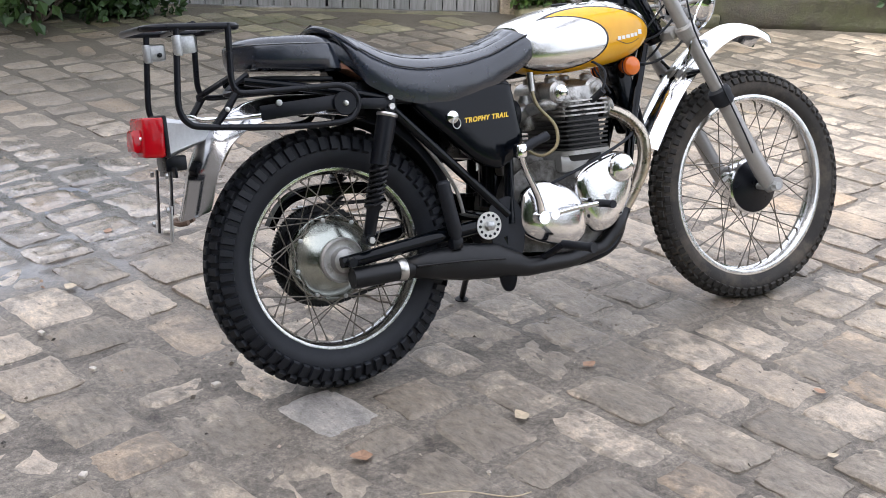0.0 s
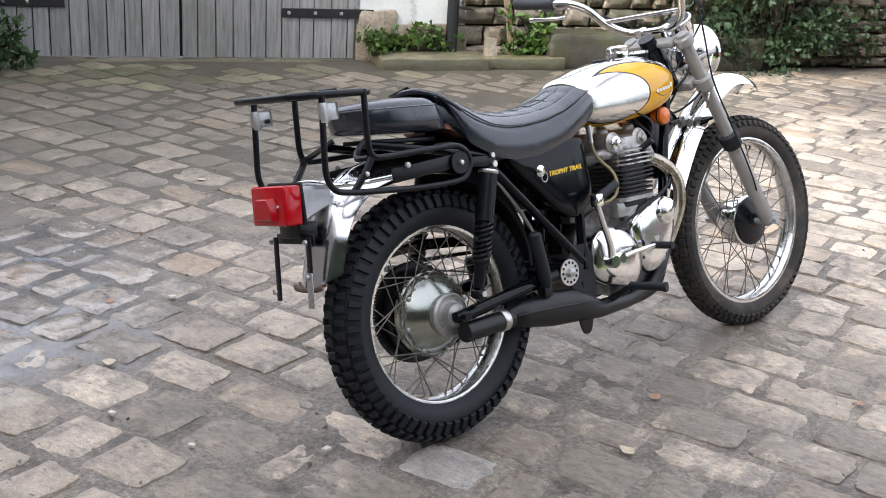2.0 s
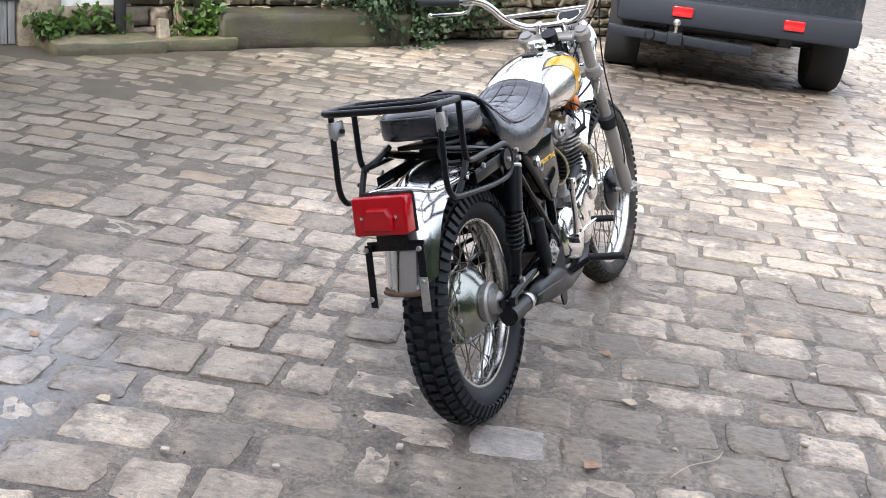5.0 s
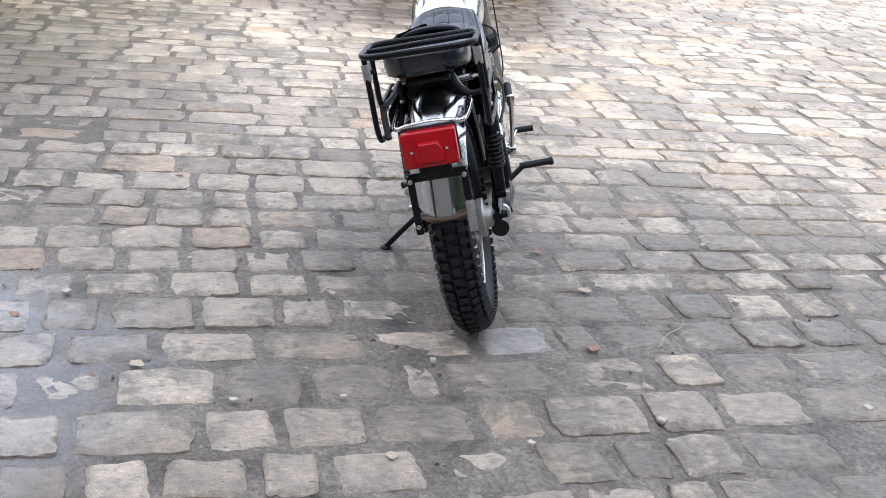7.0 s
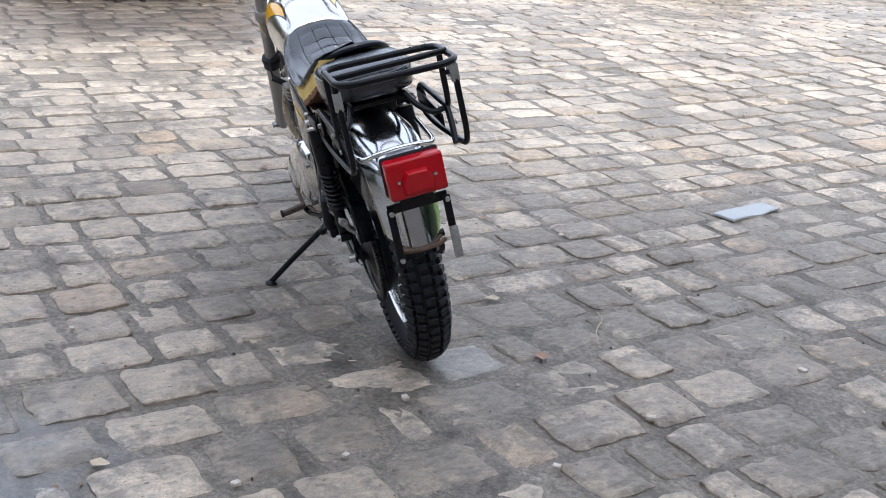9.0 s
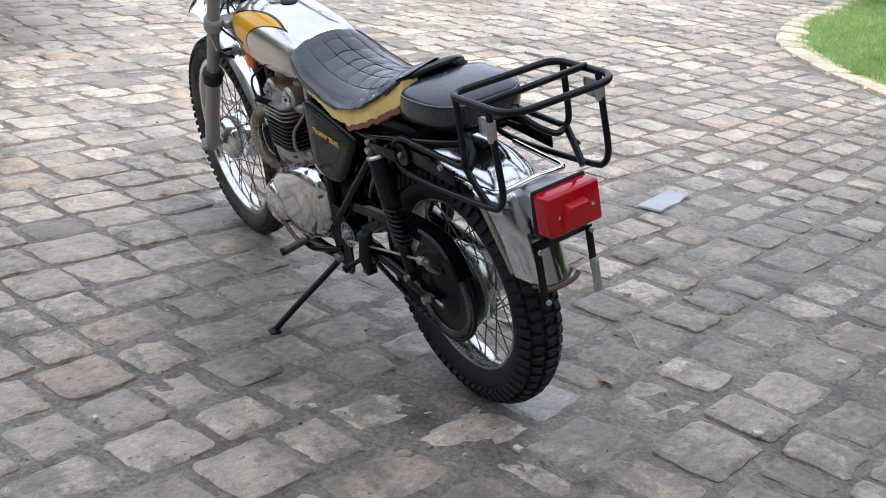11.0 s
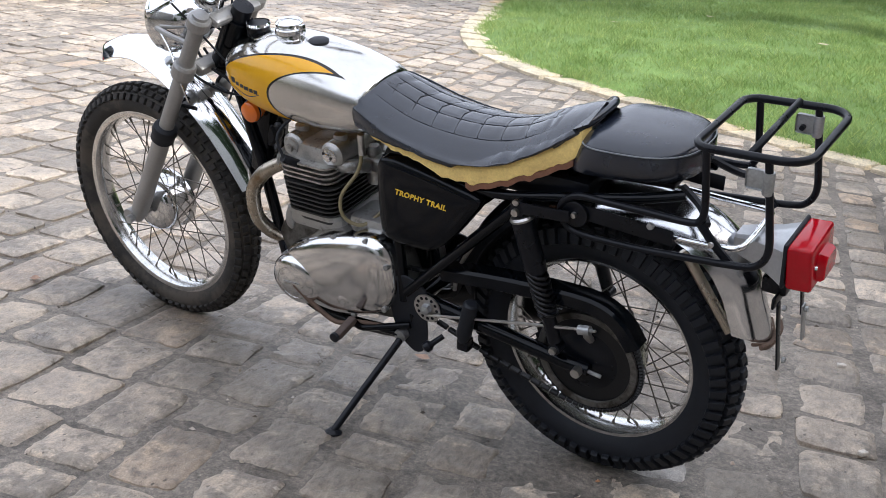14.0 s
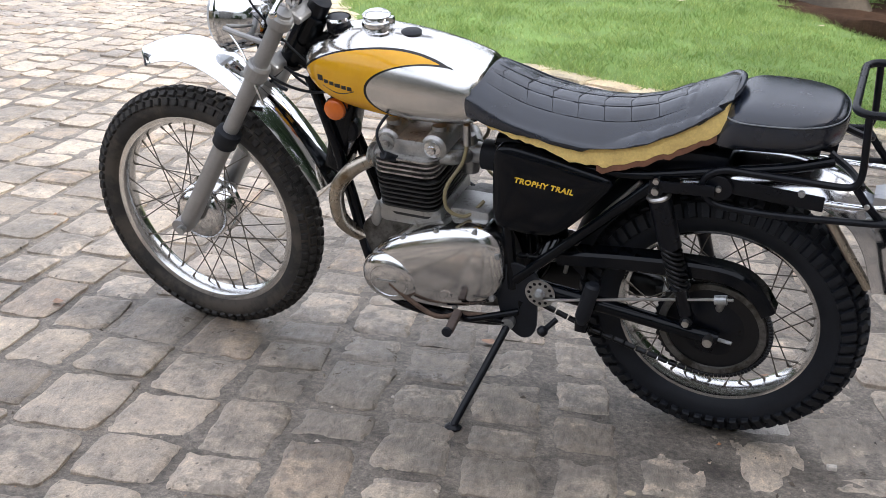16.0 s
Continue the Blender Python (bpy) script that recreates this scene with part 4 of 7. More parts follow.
part("bearing_cover", lathe(B(), [(0.050, -0.046), (0.056, -0.054), (0.057, -0.068), (0.052, -0.074), (0.040, -0.070), (0.034, -0.072), (0.030, -0.092), (0.014, -0.098)], 36), CAST, hub, "dull bearing cover")
for k in range(8):
    a = 6.28319 * k / 8 + 0.2
    part("flange_bolt", lathe(B(), [(0.006, 0.0), (0.006, -0.006), (0.003, -0.008)], 8, (0.101 * math.cos(a), -0.010, 0.101 * math.sin(a))), ZINC, hub)
sprk = B()
teeth = []
for k in range(96):
    a = 6.28319 * k / 96
    rr = 0.128 + (0.005 if k % 2 else 0)
    teeth.append((rr * math.cos(a), rr * math.sin(a)))
plate(sprk, teeth, 0.071, 0.077)
part("sprocket", sprk, SOOT, rear, "dark rear sprocket")
part("brake_plate", lathe(B(), [(0.112, 0.034), (0.116, 0.06), (0.112, 0.068), (0.102, 0.070), (0.098, 0.066), (0.06, 0.082), (0.03, 0.092), (0.01, 0.094)], 40), SATIN, rear, "black brake plate")
part("brake_drum_ring", lathe(B(), [(0.104, 0.079), (0.106, 0.083), (0.120, 0.083), (0.122, 0.079)], 48, caps=False), DARKCAST, rear, "dull metal ring of the sprocket")
spokes(rear, 0.098, 0.014, 0.214, 40)
part("valve", rod(B(), (0.205, 0.004, -0.06), (0.17, 0.008, -0.05), 0.0035), SATIN, rear)

front = part("front_wheel", rim_mesh(0.275, 0.028), OLDCHROME, bike, "chromed front wheel rim")
STEER = Matrix.Rotation(-0.044, 4, Vector((-math.sin(radians(27.5)), 0, math.cos(radians(27.5)))))
front.matrix_basis = Matrix.Translation((1.368, 0, 0.347)) @ STEER
part("tyre", tyre_mesh(0.302, 0.042, 0.038), DUSTY, front, "dusty knobbly front tyre", angle=30)
tread(front, 0.302, 0.042, 0.038, 72, 0.0085, [(-62, 24, 0.58, 0.0, 0.9), (-31, 20, 0.60, 0.5, 1), (0, 20, 0.6, 0.0, 1), (31, 20, 0.60, 0.5, 1), (62, 24, 0.58, 0.0, 0.9)], DUSTY)
hub = part("hub", lathe(B(), [(0.040, 0.062), (0.066, 0.050), (0.074, 0.036), (0.078, 0.02), (0.078, -0.02), (0.086, -0.024), (0.086, -0.034), (0.07, -0.040)], 48), ALLOY, front, "polished alloy conical hub")
part("brake_plate", lathe(B(), [(0.080, -0.035), (0.080, -0.042), (0.060, -0.050), (0.03, -0.056), (0.01, -0.058)], 40), SATIN, front, "black front brake plate")
spokes(front, 0.078, 0.026, 0.252, 36)
axle = part("front_axle", rod(B(), (0, -0.125, 0), (0, 0.125, 0), 0.010), ZINC, front)

# front fork
RAKE = Vector((-math.sin(radians(30.3)), 0, math.cos(radians(30.3))))
fork = part("fork_yoke", B(), FORKGREY, bike)
FOOT = Vector((1.367, 0, 0.357))


def leg(d):
    return FOOT + RAKE * d


bm = B()
for d, hgt in ((0.535, 0.030), (0.688, 0.022)):
    c = leg(d)
    box(bm, (0.040, 0.16, hgt), Matrix.Translation(c - Vector((0.022, 0, 0))) @ pose(0, 0, 0, 0, -30.3, 0), 0.008)
    for s in (-1, 1):
        o = c + Vector((0, s * 0.098, 0))
        tube(bm, [o - RAKE * hgt * 0.75, o - RAKE * hgt * 0.5, o + RAKE * hgt * 0.5, o + RAKE * hgt * 0.75], [0.026, 0.029, 0.029, 0.025], 24)
fork.data.materials.clear()
bmesh.ops.recalc_face_normals(bm, faces=bm.faces)
bm.to_mesh(fork.data)
bm.free()
fork.data.materials.append(FORKGREY)
tagged(fork, "grey alloy fork yokes")
for s in (-1, 1):
    o = Vector((0, s * 0.098, 0))
    lower = part("fork_leg", tube(B(), [leg(-0.025) + o, leg(0.0) + o, leg(0.05) + o, leg(0.10) + o, leg(0.305) + o], [0.016, 0.023, 0.025, 0.0235, 0.0235], 24), FORKGREY, bike, "grey fork lower leg")
    part("axle_lug", rod(B(), leg(-0.005) + o * 0.72 + Vector((0.012, 0, 0)), leg(-0.005) + o * 1.27 + Vector((0.012, 0, 0)), 0.020, None, 18), FORKGREY, lower)
    part("axle_nut", rod(B(), Vector((1.370, s * 0.122, 0.350)), Vector((1.370, s * 0.138, 0.350)), 0.012, None, 6), ZINC, lower)
    part("gaiter", tube(B(), [leg(0.288) + o, leg(0.294) + o, leg(0.309) + o, leg(0.322) + o, leg(0.336) + o, leg(0.342) + o], [0.026, 0.031, 0.030, 0.034, 0.031, 0.022], 24), RUBBER, lower, "black rubber fork seal")
    part("stanchion", rod(B(), leg(0.33) + o, leg(0.712) + o, 0.0195, None, 24), FORKGREY, bike, "grey fork tube")
    part("clamp_bolt", rod(B(), leg(0.535) + o + Vector((0.026, 0, -0.01)), leg(0.535) + o + Vector((0.044, 0, -0.012)), 0.006, None, 6), ZINC, fork)
part("steering_stem", rod(B(), leg(0.515) - Vector((0.045, 0, 0)), leg(0.71) - Vector((0.045, 0, 0)), 0.026, None, 20), SATIN, bike)

# front mudguard
def mudguard(path, width, sag, thick=0.0022, taper=None, turn=1, cut=0.0):
    p = spline(path, 8)
    rings = []
    for i, c in enumerate(p):
        d = (p[min(i + 1, len(p) - 1)] - p[max(i - 1, 0)]).normalized()
        up = Vector((-d.z, 0, d.x)) * turn
        w = width * (taper(i / (len(p) - 1)) if taper else 1.0)
        outer, inner = [], []
        for k in range(13):
            q = -1 + 2 * k / 12
            drop = -sag * (abs(q) ** 2.3)
            back = d * -cut * abs(q) ** 2 * max(0.0, i / (len(p) - 1) - 0.8) / 0.2
            outer.append(c + Vector((0, q * w / 2, 0)) + up * drop + back)
            inner.append(c + Vector((0, q * (w / 2 - thick * 0.6), 0)) + up * (drop - thick) + back)
        rings.append(outer + inner[::-1])
    return loft(B(), rings)


fguard = part("front_mudguard", mudguard([(0.960, 0, 0.515), (1.015, 0, 0.60), (1.08, 0, 0.683), (1.155, 0, 0.752), (1.235, 0, 0.806), (1.32, 0, 0.836), (1.405, 0, 0.829), (1.482, 0, 0.798)], 0.128, 0.040, taper=lambda t: 0.62 + 0.38 * min(1, (1 - t) * 6) ** 0.5 if t > 0.83 else 1.0), CHROME, bike, "bright chromed front mudguard")
for s in (-1, 1):
    part("mudguard_stay", tube(B(), spline([(1.12, s * 0.06, 0.70), (1.17, s * 0.075, 0.71), leg(0.45) + Vector((0, s * 0.08, 0))], 4), 0.005), SATIN, fguard)

# rear mudguard
part("inner_mudguard", mudguard([(0.352, 0, 0.400), (0.345, 0, 0.470), (0.300, 0, 0.570), (0.205, 0, 0.668), (0.09, 0, 0.718)], 0.140, 0.050, turn=-1), RUBBER, bike, "black inner rear mudguard")
rguard = part("rear_mudguard", mudguard([(0.11, 0, 0.716), (0.04, 0, 0.735), (-0.03, 0, 0.744), (-0.13, 0, 0.745), (-0.215, 0, 0.725), (-0.288, 0, 0.675), (-0.332, 0, 0.605), (-0.354, 0, 0.535), (-0.374, 0, 0.466)], 0.166, 0.050, turn=-1, cut=0.045, taper=lambda t: 1.0 if t < 0.55 else 1.0 - 0.16 * (t - 0.55) / 0.45), surface("dusty_chrome", (0.66, 0.67, 0.69), 0.16, 1.0, var=0.06, scale=20, relief=0.03, rough_var=0.06), bike, "bright chromed rear mudguard")
for s in (-1, 1):
    part("guard_edge", tube(B(), spline([(0.184, s * 0.070, 0.671), (0.274, s * 0.070, 0.561), (0.330, s * 0.070, 0.470), (0.348, s * 0.070, 0.401)], 6), 0.0052, 8), CAST, bike, "dull steel edge of the inner mudguard")
part("rolled_edge", tube(B(), [(-0.352, -0.055, 0.479), (-0.372, -0.02, 0.466), (-0.372, 0.02, 0.466), (-0.352, 0.055, 0.479)], 0.004), RUST, rguard, "rusty rolled lower edge")
for s in (-1, 1):
    part("guard_bolt", lathe(B(), [(0.008, 0), (0.007, 0.005), (0.002, 0.006)], 8, (-0.282, s * 0.050, 0.652), "y"), ZINC, rguard)
part("cable_cover", rod(B(), (-0.20, 0.066, 0.66), (-0.305, 0.064, 0.50), 0.011, None, 12), TANKPIPE, rguard, "brownish cable tube")

# tail lamp and plate bracket
housing = part("lamp_housing", loft(B(), [[(x, y0 * w, zc + z0 * h) for y0, z0 in ((-1, -0.8), (-0.8, -1), (0.8, -1), (1, -0.8), (1, 0.75), (0.75, 1), (-0.75, 1), (-1, 0.75))] for x, w, h, zc in ((-0.285, 0.026, 0.020, 0.678), (-0.32, 0.034, 0.029, 0.677), (-0.36, 0.046, 0.038, 0.674), (-0.395, 0.064, 0.048, 0.672))]), surface("lamp_casting", (0.52, 0.53, 0.54), 0.34, 0.7, var=0.12, scale=20, relief=0.12), bike, "grey cast lamp housing")
gasket = part("gasket", box(B(), (0.010, 0.142, 0.098), pose(-0.396, -0.006, 0.676), 0.006), RUBBER, housing)
lens = part("tail_light", box(B(), (0.050, 0.138, 0.091), pose(-0.424, -0.006, 0.676, 0, 4, 0), 0.007, 3), TAILRED, bike, "red rectangular tail light lens")
bm = B()
loft(bm, [[(x, -0.006 + y * k, 0.672 + z * k2) for y, z in ((-0.036, -0.026), (0.036, -0.026), (0.036, 0.006), (0.024, 0.024), (-0.024, 0.024), (-0.036, 0.006))] for x, k, k2 in ((-0.446, 1.08, 1.08), (-0.460, 1.0, 1.0), (-0.465, 0.9, 0.88))])
part("reflector", bm, TAILRED, lens, "raised red reflector")
for s in (-1, 1):
    part("lens_screw", lathe(B(), [(0.0045, 0), (0.004, -0.004), (0.001, -0.005)], 8, (-0.449, -0.006 + s * 0.044, 0.676), "x"), CHROME, lens)
bracket = part("plate_bracket", box(B(), (0.006, 0.150, 0.024), pose(-0.386, -0.006, 0.592), 0.002), SATIN, bike, "black number-plate bracket")
part("lamp_bracket", box(B(), (0.05, 0.085, 0.035), pose(-0.375, -0.006, 0.612), 0.004), SATIN, bracket)
for s in (-1, 1):
    part("strip", box(B(), (0.004, 0.019, 0.152 if s > 0 else 0.10), pose(-0.402, -0.006 + s * 0.069, 0.522 if s > 0 else 0.547, 0, 5, 0), 0.002), SATIN, bracket, "black drilled steel strip")
    for z in (0.588, 0.470 if s > 0 else 0.51):
        part("strip_bolt", lathe(B(), [(0.0065, 0), (0.006, -0.006), (0.002, -0.007)], 8, (-0.405 - (0.59 - z) * 0.09, -0.006 + s * 0.069, z), "x"), ZINC, bracket)
part("extension", box(B(), (0.004, 0.022, 0.082), pose(-0.411, -0.076, 0.478, 0, 5, 0), 0.002), ZINC, bracket, "bare steel extension strip")
part("cross_strip", tube(B(), spline([(-0.368, 0.050, 0.474), (-0.377, 0.03, 0.470), (-0.380, -0.006, 0.469), (-0.377, -0.04, 0.470), (-0.368, -0.060, 0.474)], 4), 0.006, 8), RUST, bracket, "rusty lower cross strip")

# carrier
RACK_Y = -0.018
rack = part("luggage_rack", B(), SATIN, bike, "black tubular luggage rack")
bm = B()
W, TOP = 0.140, 0.914
ring = []
for cx, cy, a0 in ((-0.258, W - 0.035, 0), (-0.383, W - 0.050, 90), (-0.383, -W + 0.050, 180), (-0.258, -W + 0.035, 270)):
    rr = 0.035 if cx > -0.3 else 0.050
    for k in range(6):
        a = radians(a0 + 18 * k)
        x = cx + rr * math.cos(a)
        ring.append((x, cy + rr * math.sin(a) + RACK_Y, TOP - 0.003 + 0.006 * max(0.0, min(1.0, (-0.23 - x) / 0.17)) + 0.025 * (cy + rr * math.sin(a))))
tube(bm, ring, 0.0082, 10, closed=True)
rod(bm, (-0.328, W + RACK_Y, TOP + 0.002), (-0.328, -W + RACK_Y, TOP + 0.002), 0.0075)
fork_mesh = rack.data
bmesh.ops.recalc_face_normals(bm, faces=bm.faces)
bm.to_mesh(fork_mesh)
bm.free()
fork_mesh.materials.clear()
fork_mesh.materials.append(SATIN)
fork_mesh.polygons.foreach_set("use_smooth", [True] * len(fork_mesh.polygons))
for s in (-1, 1):
    y = s * W + RACK_Y
    line = [(-0.250, y, TOP), (-0.254, y, 0.845), (-0.256, y, 0.790), (-0.248, y, 0.765), (-0.225, y, 0.756), (-0.14, y, 0.756), (-0.05, y, 0.756), (0.004, y, 0.755), (0.036, y, 0.738), (0.046, y, 0.713), (0.036, y, 0.687), (0.004, y, 0.671), (-0.10, y, 0.670), (-0.22, y, 0.679), (-0.330, y, 0.690), (-0.365, y, 0.702), (-0.382, y, 0.735), (-0.378, y, 0.80), (-0.366, y, TOP)]
    side_frame = part("side_frame", tube(B(), spline(line, 5), 0.0075, 10), SATIN, rack, "black bent tube side frame")
    part("mount_disc", lathe(B(), [(0.027, -0.004), (0.028, -0.003), (0.028, 0.003), (0.027, 0.004)], 28, (0.012, y, 0.713)), SATIN, side_frame)
    part("mount_bolt", lathe(B(), [(0.007, 0), (0.006, s * 0.007), (0.002, s * 0.008)], 8, (0.012, y + s * 0.004, 0.713)), BOLTSTEEL, side_frame)
    part("mount_strap", box(B(), (0.24, 0.004, 0.034), pose(-0.075, y - s * 0.006, 0.714, 0, -3, 0), 0.002), SATIN, side_frame, "flat black mounting strap")
    part("strap_bolt", lathe(B(), [(0.008, 0), (0.007, s * 0.006), (0.002, s * 0.007)], 8, (-0.150, y - s * 0.002, 0.728)), ZINC, side_frame)
    part("brace", tube(B(), [(-0.243, y - s * 0.003, 0.765), (-0.272, y - s * 0.005, 0.725), (-0.308, y - s * 0.012, 0.683)], 0.0085, 6), SATIN, side_frame)
    part("brace_bolt", lathe(B(), [(0.006, 0), (0.0055, s * 0.004), (0.002, s * 0.005)], 8, (-0.275, y + s * 0.005, 0.724)), BOLTSTEEL, side_frame)
    clamp = part("clamp", lathe(B(), [(0.0098, -0.022), (0.0105, -0.02), (0.0105, 0.02), (0.0098, 0.022)], 16, (-0.369, y, 0.872), "z"), ZINC, rack, "bare metal lamp clamp")
    part("clamp_tab", box(B(), (0.042, 0.004, 0.040), pose(-0.347, y - s * 0.004, 0.874), 0.006), ZINC, clamp)
    part("clamp_bolt", lathe(B(), [(0.006, 0), (0.0055, -s * 0.01), (0.002, -s * 0.011)], 8, (-0.342, y - s * 0.006, 0.868)), SATIN, clamp)
    part("link_strap", box(B(), (0.135, 0.005, 0.026), pose(0.085, s * 0.137, 0.706, 0, 4, 0), 0.002), SATIN, rack, "flat black link to the shock mounting")
    part("stay", tube(B(), spline([(-0.19, s * 0.07, 0.80), (-0.235, s * 0.088, 0.775), (-0.26, s * 0.115, 0.758), (-0.252, s * 0.125 + RACK_Y, 0.757)], 4), 0.008, 6), SATIN, rack)
part("grab_bar", tube(B(), spline([(-0.12, 0.100, 0.705), (-0.22, 0.098, 0.702), (-0.295, 0.092, 0.704), (-0.318, 0.080, 0.706), (-0.326, 0.055, 0.712), (-0.328, 0.0, 0.716), (-0.326, -0.055, 0.712), (-0.318, -0.080, 0.706), (-0.295, -0.092, 0.704), (-0.22, -0.098, 0.702), (-0.12, -0.100, 0.705)], 6), 0.0065, 10), CHROME, rack, "thin chromed hoop over the mudguard")

# fuel tank
TANK = [(0.548, 0.080, 0.868, 0.768), (0.560, 0.100, 0.880, 0.750), (0.60, 0.111, 0.893, 0.740), (0.66, 0.117, 0.908, 0.735), (0.74, 0.121, 0.920, 0.735), (0.82, 0.121, 0.926, 0.742), (0.88, 0.115, 0.922, 0.752), (0.93, 0.104, 0.911, 0.768), (0.965, 0.086, 0.895, 0.790), (0.985, 0.064, 0.876, 0.812), (0.994, 0.030, 0.855, 0.832)]


def tank_at(x):
    t = TANK
    x = max(t[0][0], min(t[-1][0], x))
    for a, b in zip(t, t[1:]):
        if a[0] <= x <= b[0]:
            k = (x - a[0]) / (b[0] - a[0])
            return [a[i] + (b[i] - a[i]) * k for i in (1, 2, 3)]


def tank_y(x, z):
    w, zt, zb = tank_at(x)
    zm = zb + 0.46 * (zt - zb)
    q = (z - zm) / ((zt - zm) if z > zm else (zm - zb))
    e = 2.35 if z > zm else 3.2
    return w * max(0.0, 1 - abs(q) ** e) ** (1 / e)


rings = []
stations = spline([(a[0], a[1], a[2]) for a in TANK], 4), spline([(a[0], a[3], 0) for a in TANK], 4)
for s0, s1 in zip(*stations):
    x, w, zt, zb = s0.x, max(0.01, s0.y), s0.z, s1.y
    zm = zb + 0.46 * (zt - zb)
    ring = []
    for k in range(56):
        a = 6.28319 * k / 56
        c, sn = math.cos(a), math.sin(a)
        e = 2.35 if sn > 0 else 3.2
        ring.append((x, w * math.copysign(abs(c) ** (2 / e), c), zm + (zt - zm if sn > 0 else zm - zb) * math.copysign(abs(sn) ** (2 / e), sn)))
    rings.append(ring)
tank = part("fuel_tank", loft(B(), rings), TANKFINISH, bike, "polished alloy tank with yellow teardrop panels", angle=60)
cap = part("filler_cap", lathe(B(), [(0.034, 0.0), (0.036, 0.006), (0.034, 0.016), (0.030, 0.019), (0.031, 0.021), (0.033, 0.030), (0.026, 0.036), (0.006, 0.038)], 32, (0.826, 0, 0.922), "z"), CHROME, tank, "chromed filler cap")
part("cap_latch", box(B(), (0.014, 0.016, 0.022), pose(0.79, 0, 0.94), 0.003), CHROME, cap)
part("rubber_plug", lathe(B(), [(0.024, 0.0), (0.025, 0.004), (0.020, 0.007), (0.004, 0.008)], 28, (0.742, 0, 0.917), "z"), RUBBER, tank, "black rubber plug")
gauge = part("warning_lamp_pod", lathe(B(), [(0.026, -0.03), (0.028, 0.0), (0.029, 0.01), (0.025, 0.014), (0.005, 0.014)], 24, (0.925, 0, 0.922), "z"), SATIN, bike, "small black instrument with chrome ring")
part("ring", lathe(B(), [(0.0285, 0.006), (0.031, 0.010), (0.0285, 0.015)], 24, (0.925, 0, 0.922), "z", caps=False), CHROME, gauge)
for s in (-1, 1):  # plain badge: bars and a sweep on the yellow
    bm = B()
    for k, (a, b, z, h) in enumerate(((0.935, 0.920, 0.828, 0.013), (0.917, 0.905, 0.822, 0.009), (0.902, 0.890, 0.820, 0.009), (0.887, 0.872, 0.818, 0.009), (0.869, 0.857, 0.816, 0.009), (0.854, 0.842, 0.815, 0.010))):
        xm = (a + b) / 2
        y = tank_y(xm, z) + 0.0005
        ang = math.degrees(math.atan2(tank_y(a, z) - tank_y(b, z), a - b))
        tilt = math.degrees(math.atan2(tank_y(xm, z + 0.005) - tank_y(xm, z - 0.005), 0.01))
        box(bm, (abs(a - b), 0.0016, h), pose(xm, s * y, z, -s * tilt * 1.0, 0, s * ang), 0.0004, 1)
    part("badge", bm, INK if s > 0 else PALEBADGE, tank, "plain dark badge bars" if s > 0 else "plain white badge bars")
    sweep = [(0.922 - 0.085 * k / 10, s * (tank_y(0.922 - 0.085 * k / 10, 0.811 - 0.012 * math.sin(math.pi * k / 10)) + 0.0006), 0.811 - 0.012 * math.sin(math.pi * k / 10)) for k in range(11)]
    part("badge_sweep", tube(B(), sweep, 0.0011, 6), INK, tank)

# seat: quilted cover, torn on the left, foam below, separate pillion pad
SEAT = [(0.585, 0.100, 0.790, 0.842, 0.876), (0.555, 0.112, 0.775, 0.838, 0.868), (0.50, 0.124, 0.748, 0.818, 0.845), (0.44, 0.131, 0.722, 0.797, 0.826), (0.37, 0.135, 0.702, 0.783, 0.817), (0.30, 0.136, 0.692, 0.777, 0.815), (0.23, 0.135, 0.697, 0.778, 0.822), (0.17, 0.132, 0.712, 0.790, 0.838), (0.12, 0.127, 0.738, 0.815, 0.862), (0.085, 0.121, 0.762, 0.838, 0.877), (0.055, 0.115, 0.790, 0.853, 0.885), (0.030, 0.108, 0.815, 0.866, 0.890), (0.008, 0.098, 0.850, 0.878, 0.893)]


def between(table, x):
    for (xa, za), (xb, zb_) in zip(table, table[1:]):
        if xb <= x <= xa:
            return za + (zb_ - za) * (x - xa) / (xb - xa)
    return table[0][1] if x > table[0][0] else table[-1][1]


def torn_edge(x):
    """Lower edge of the cover on the left, where it has torn off the base."""
    return between([(0.585, 0.790), (0.53, 0.780), (0.44, 0.772), (0.36, 0.762), (0.30, 0.760), (0.23, 0.777), (0.14, 0.816), (0.05, 0.862), (0.008, 0.884)], x) + 0.006 * noise.noise((x * 34, 0, 5))


def foam_edge(x):
    return between([(0.585, 0.790), (0.53, 0.768), (0.47, 0.754), (0.40, 0.742), (0.34, 0.722), (0.27, 0.716), (0.22, 0.728), (0.14, 0.760), (0.05, 0.804), (0.012, 0.830)], x) + 0.008 * noise.noise((x * 38, 3, 1)) + 0.005 * noise.noise((x * 95, 3, 8))


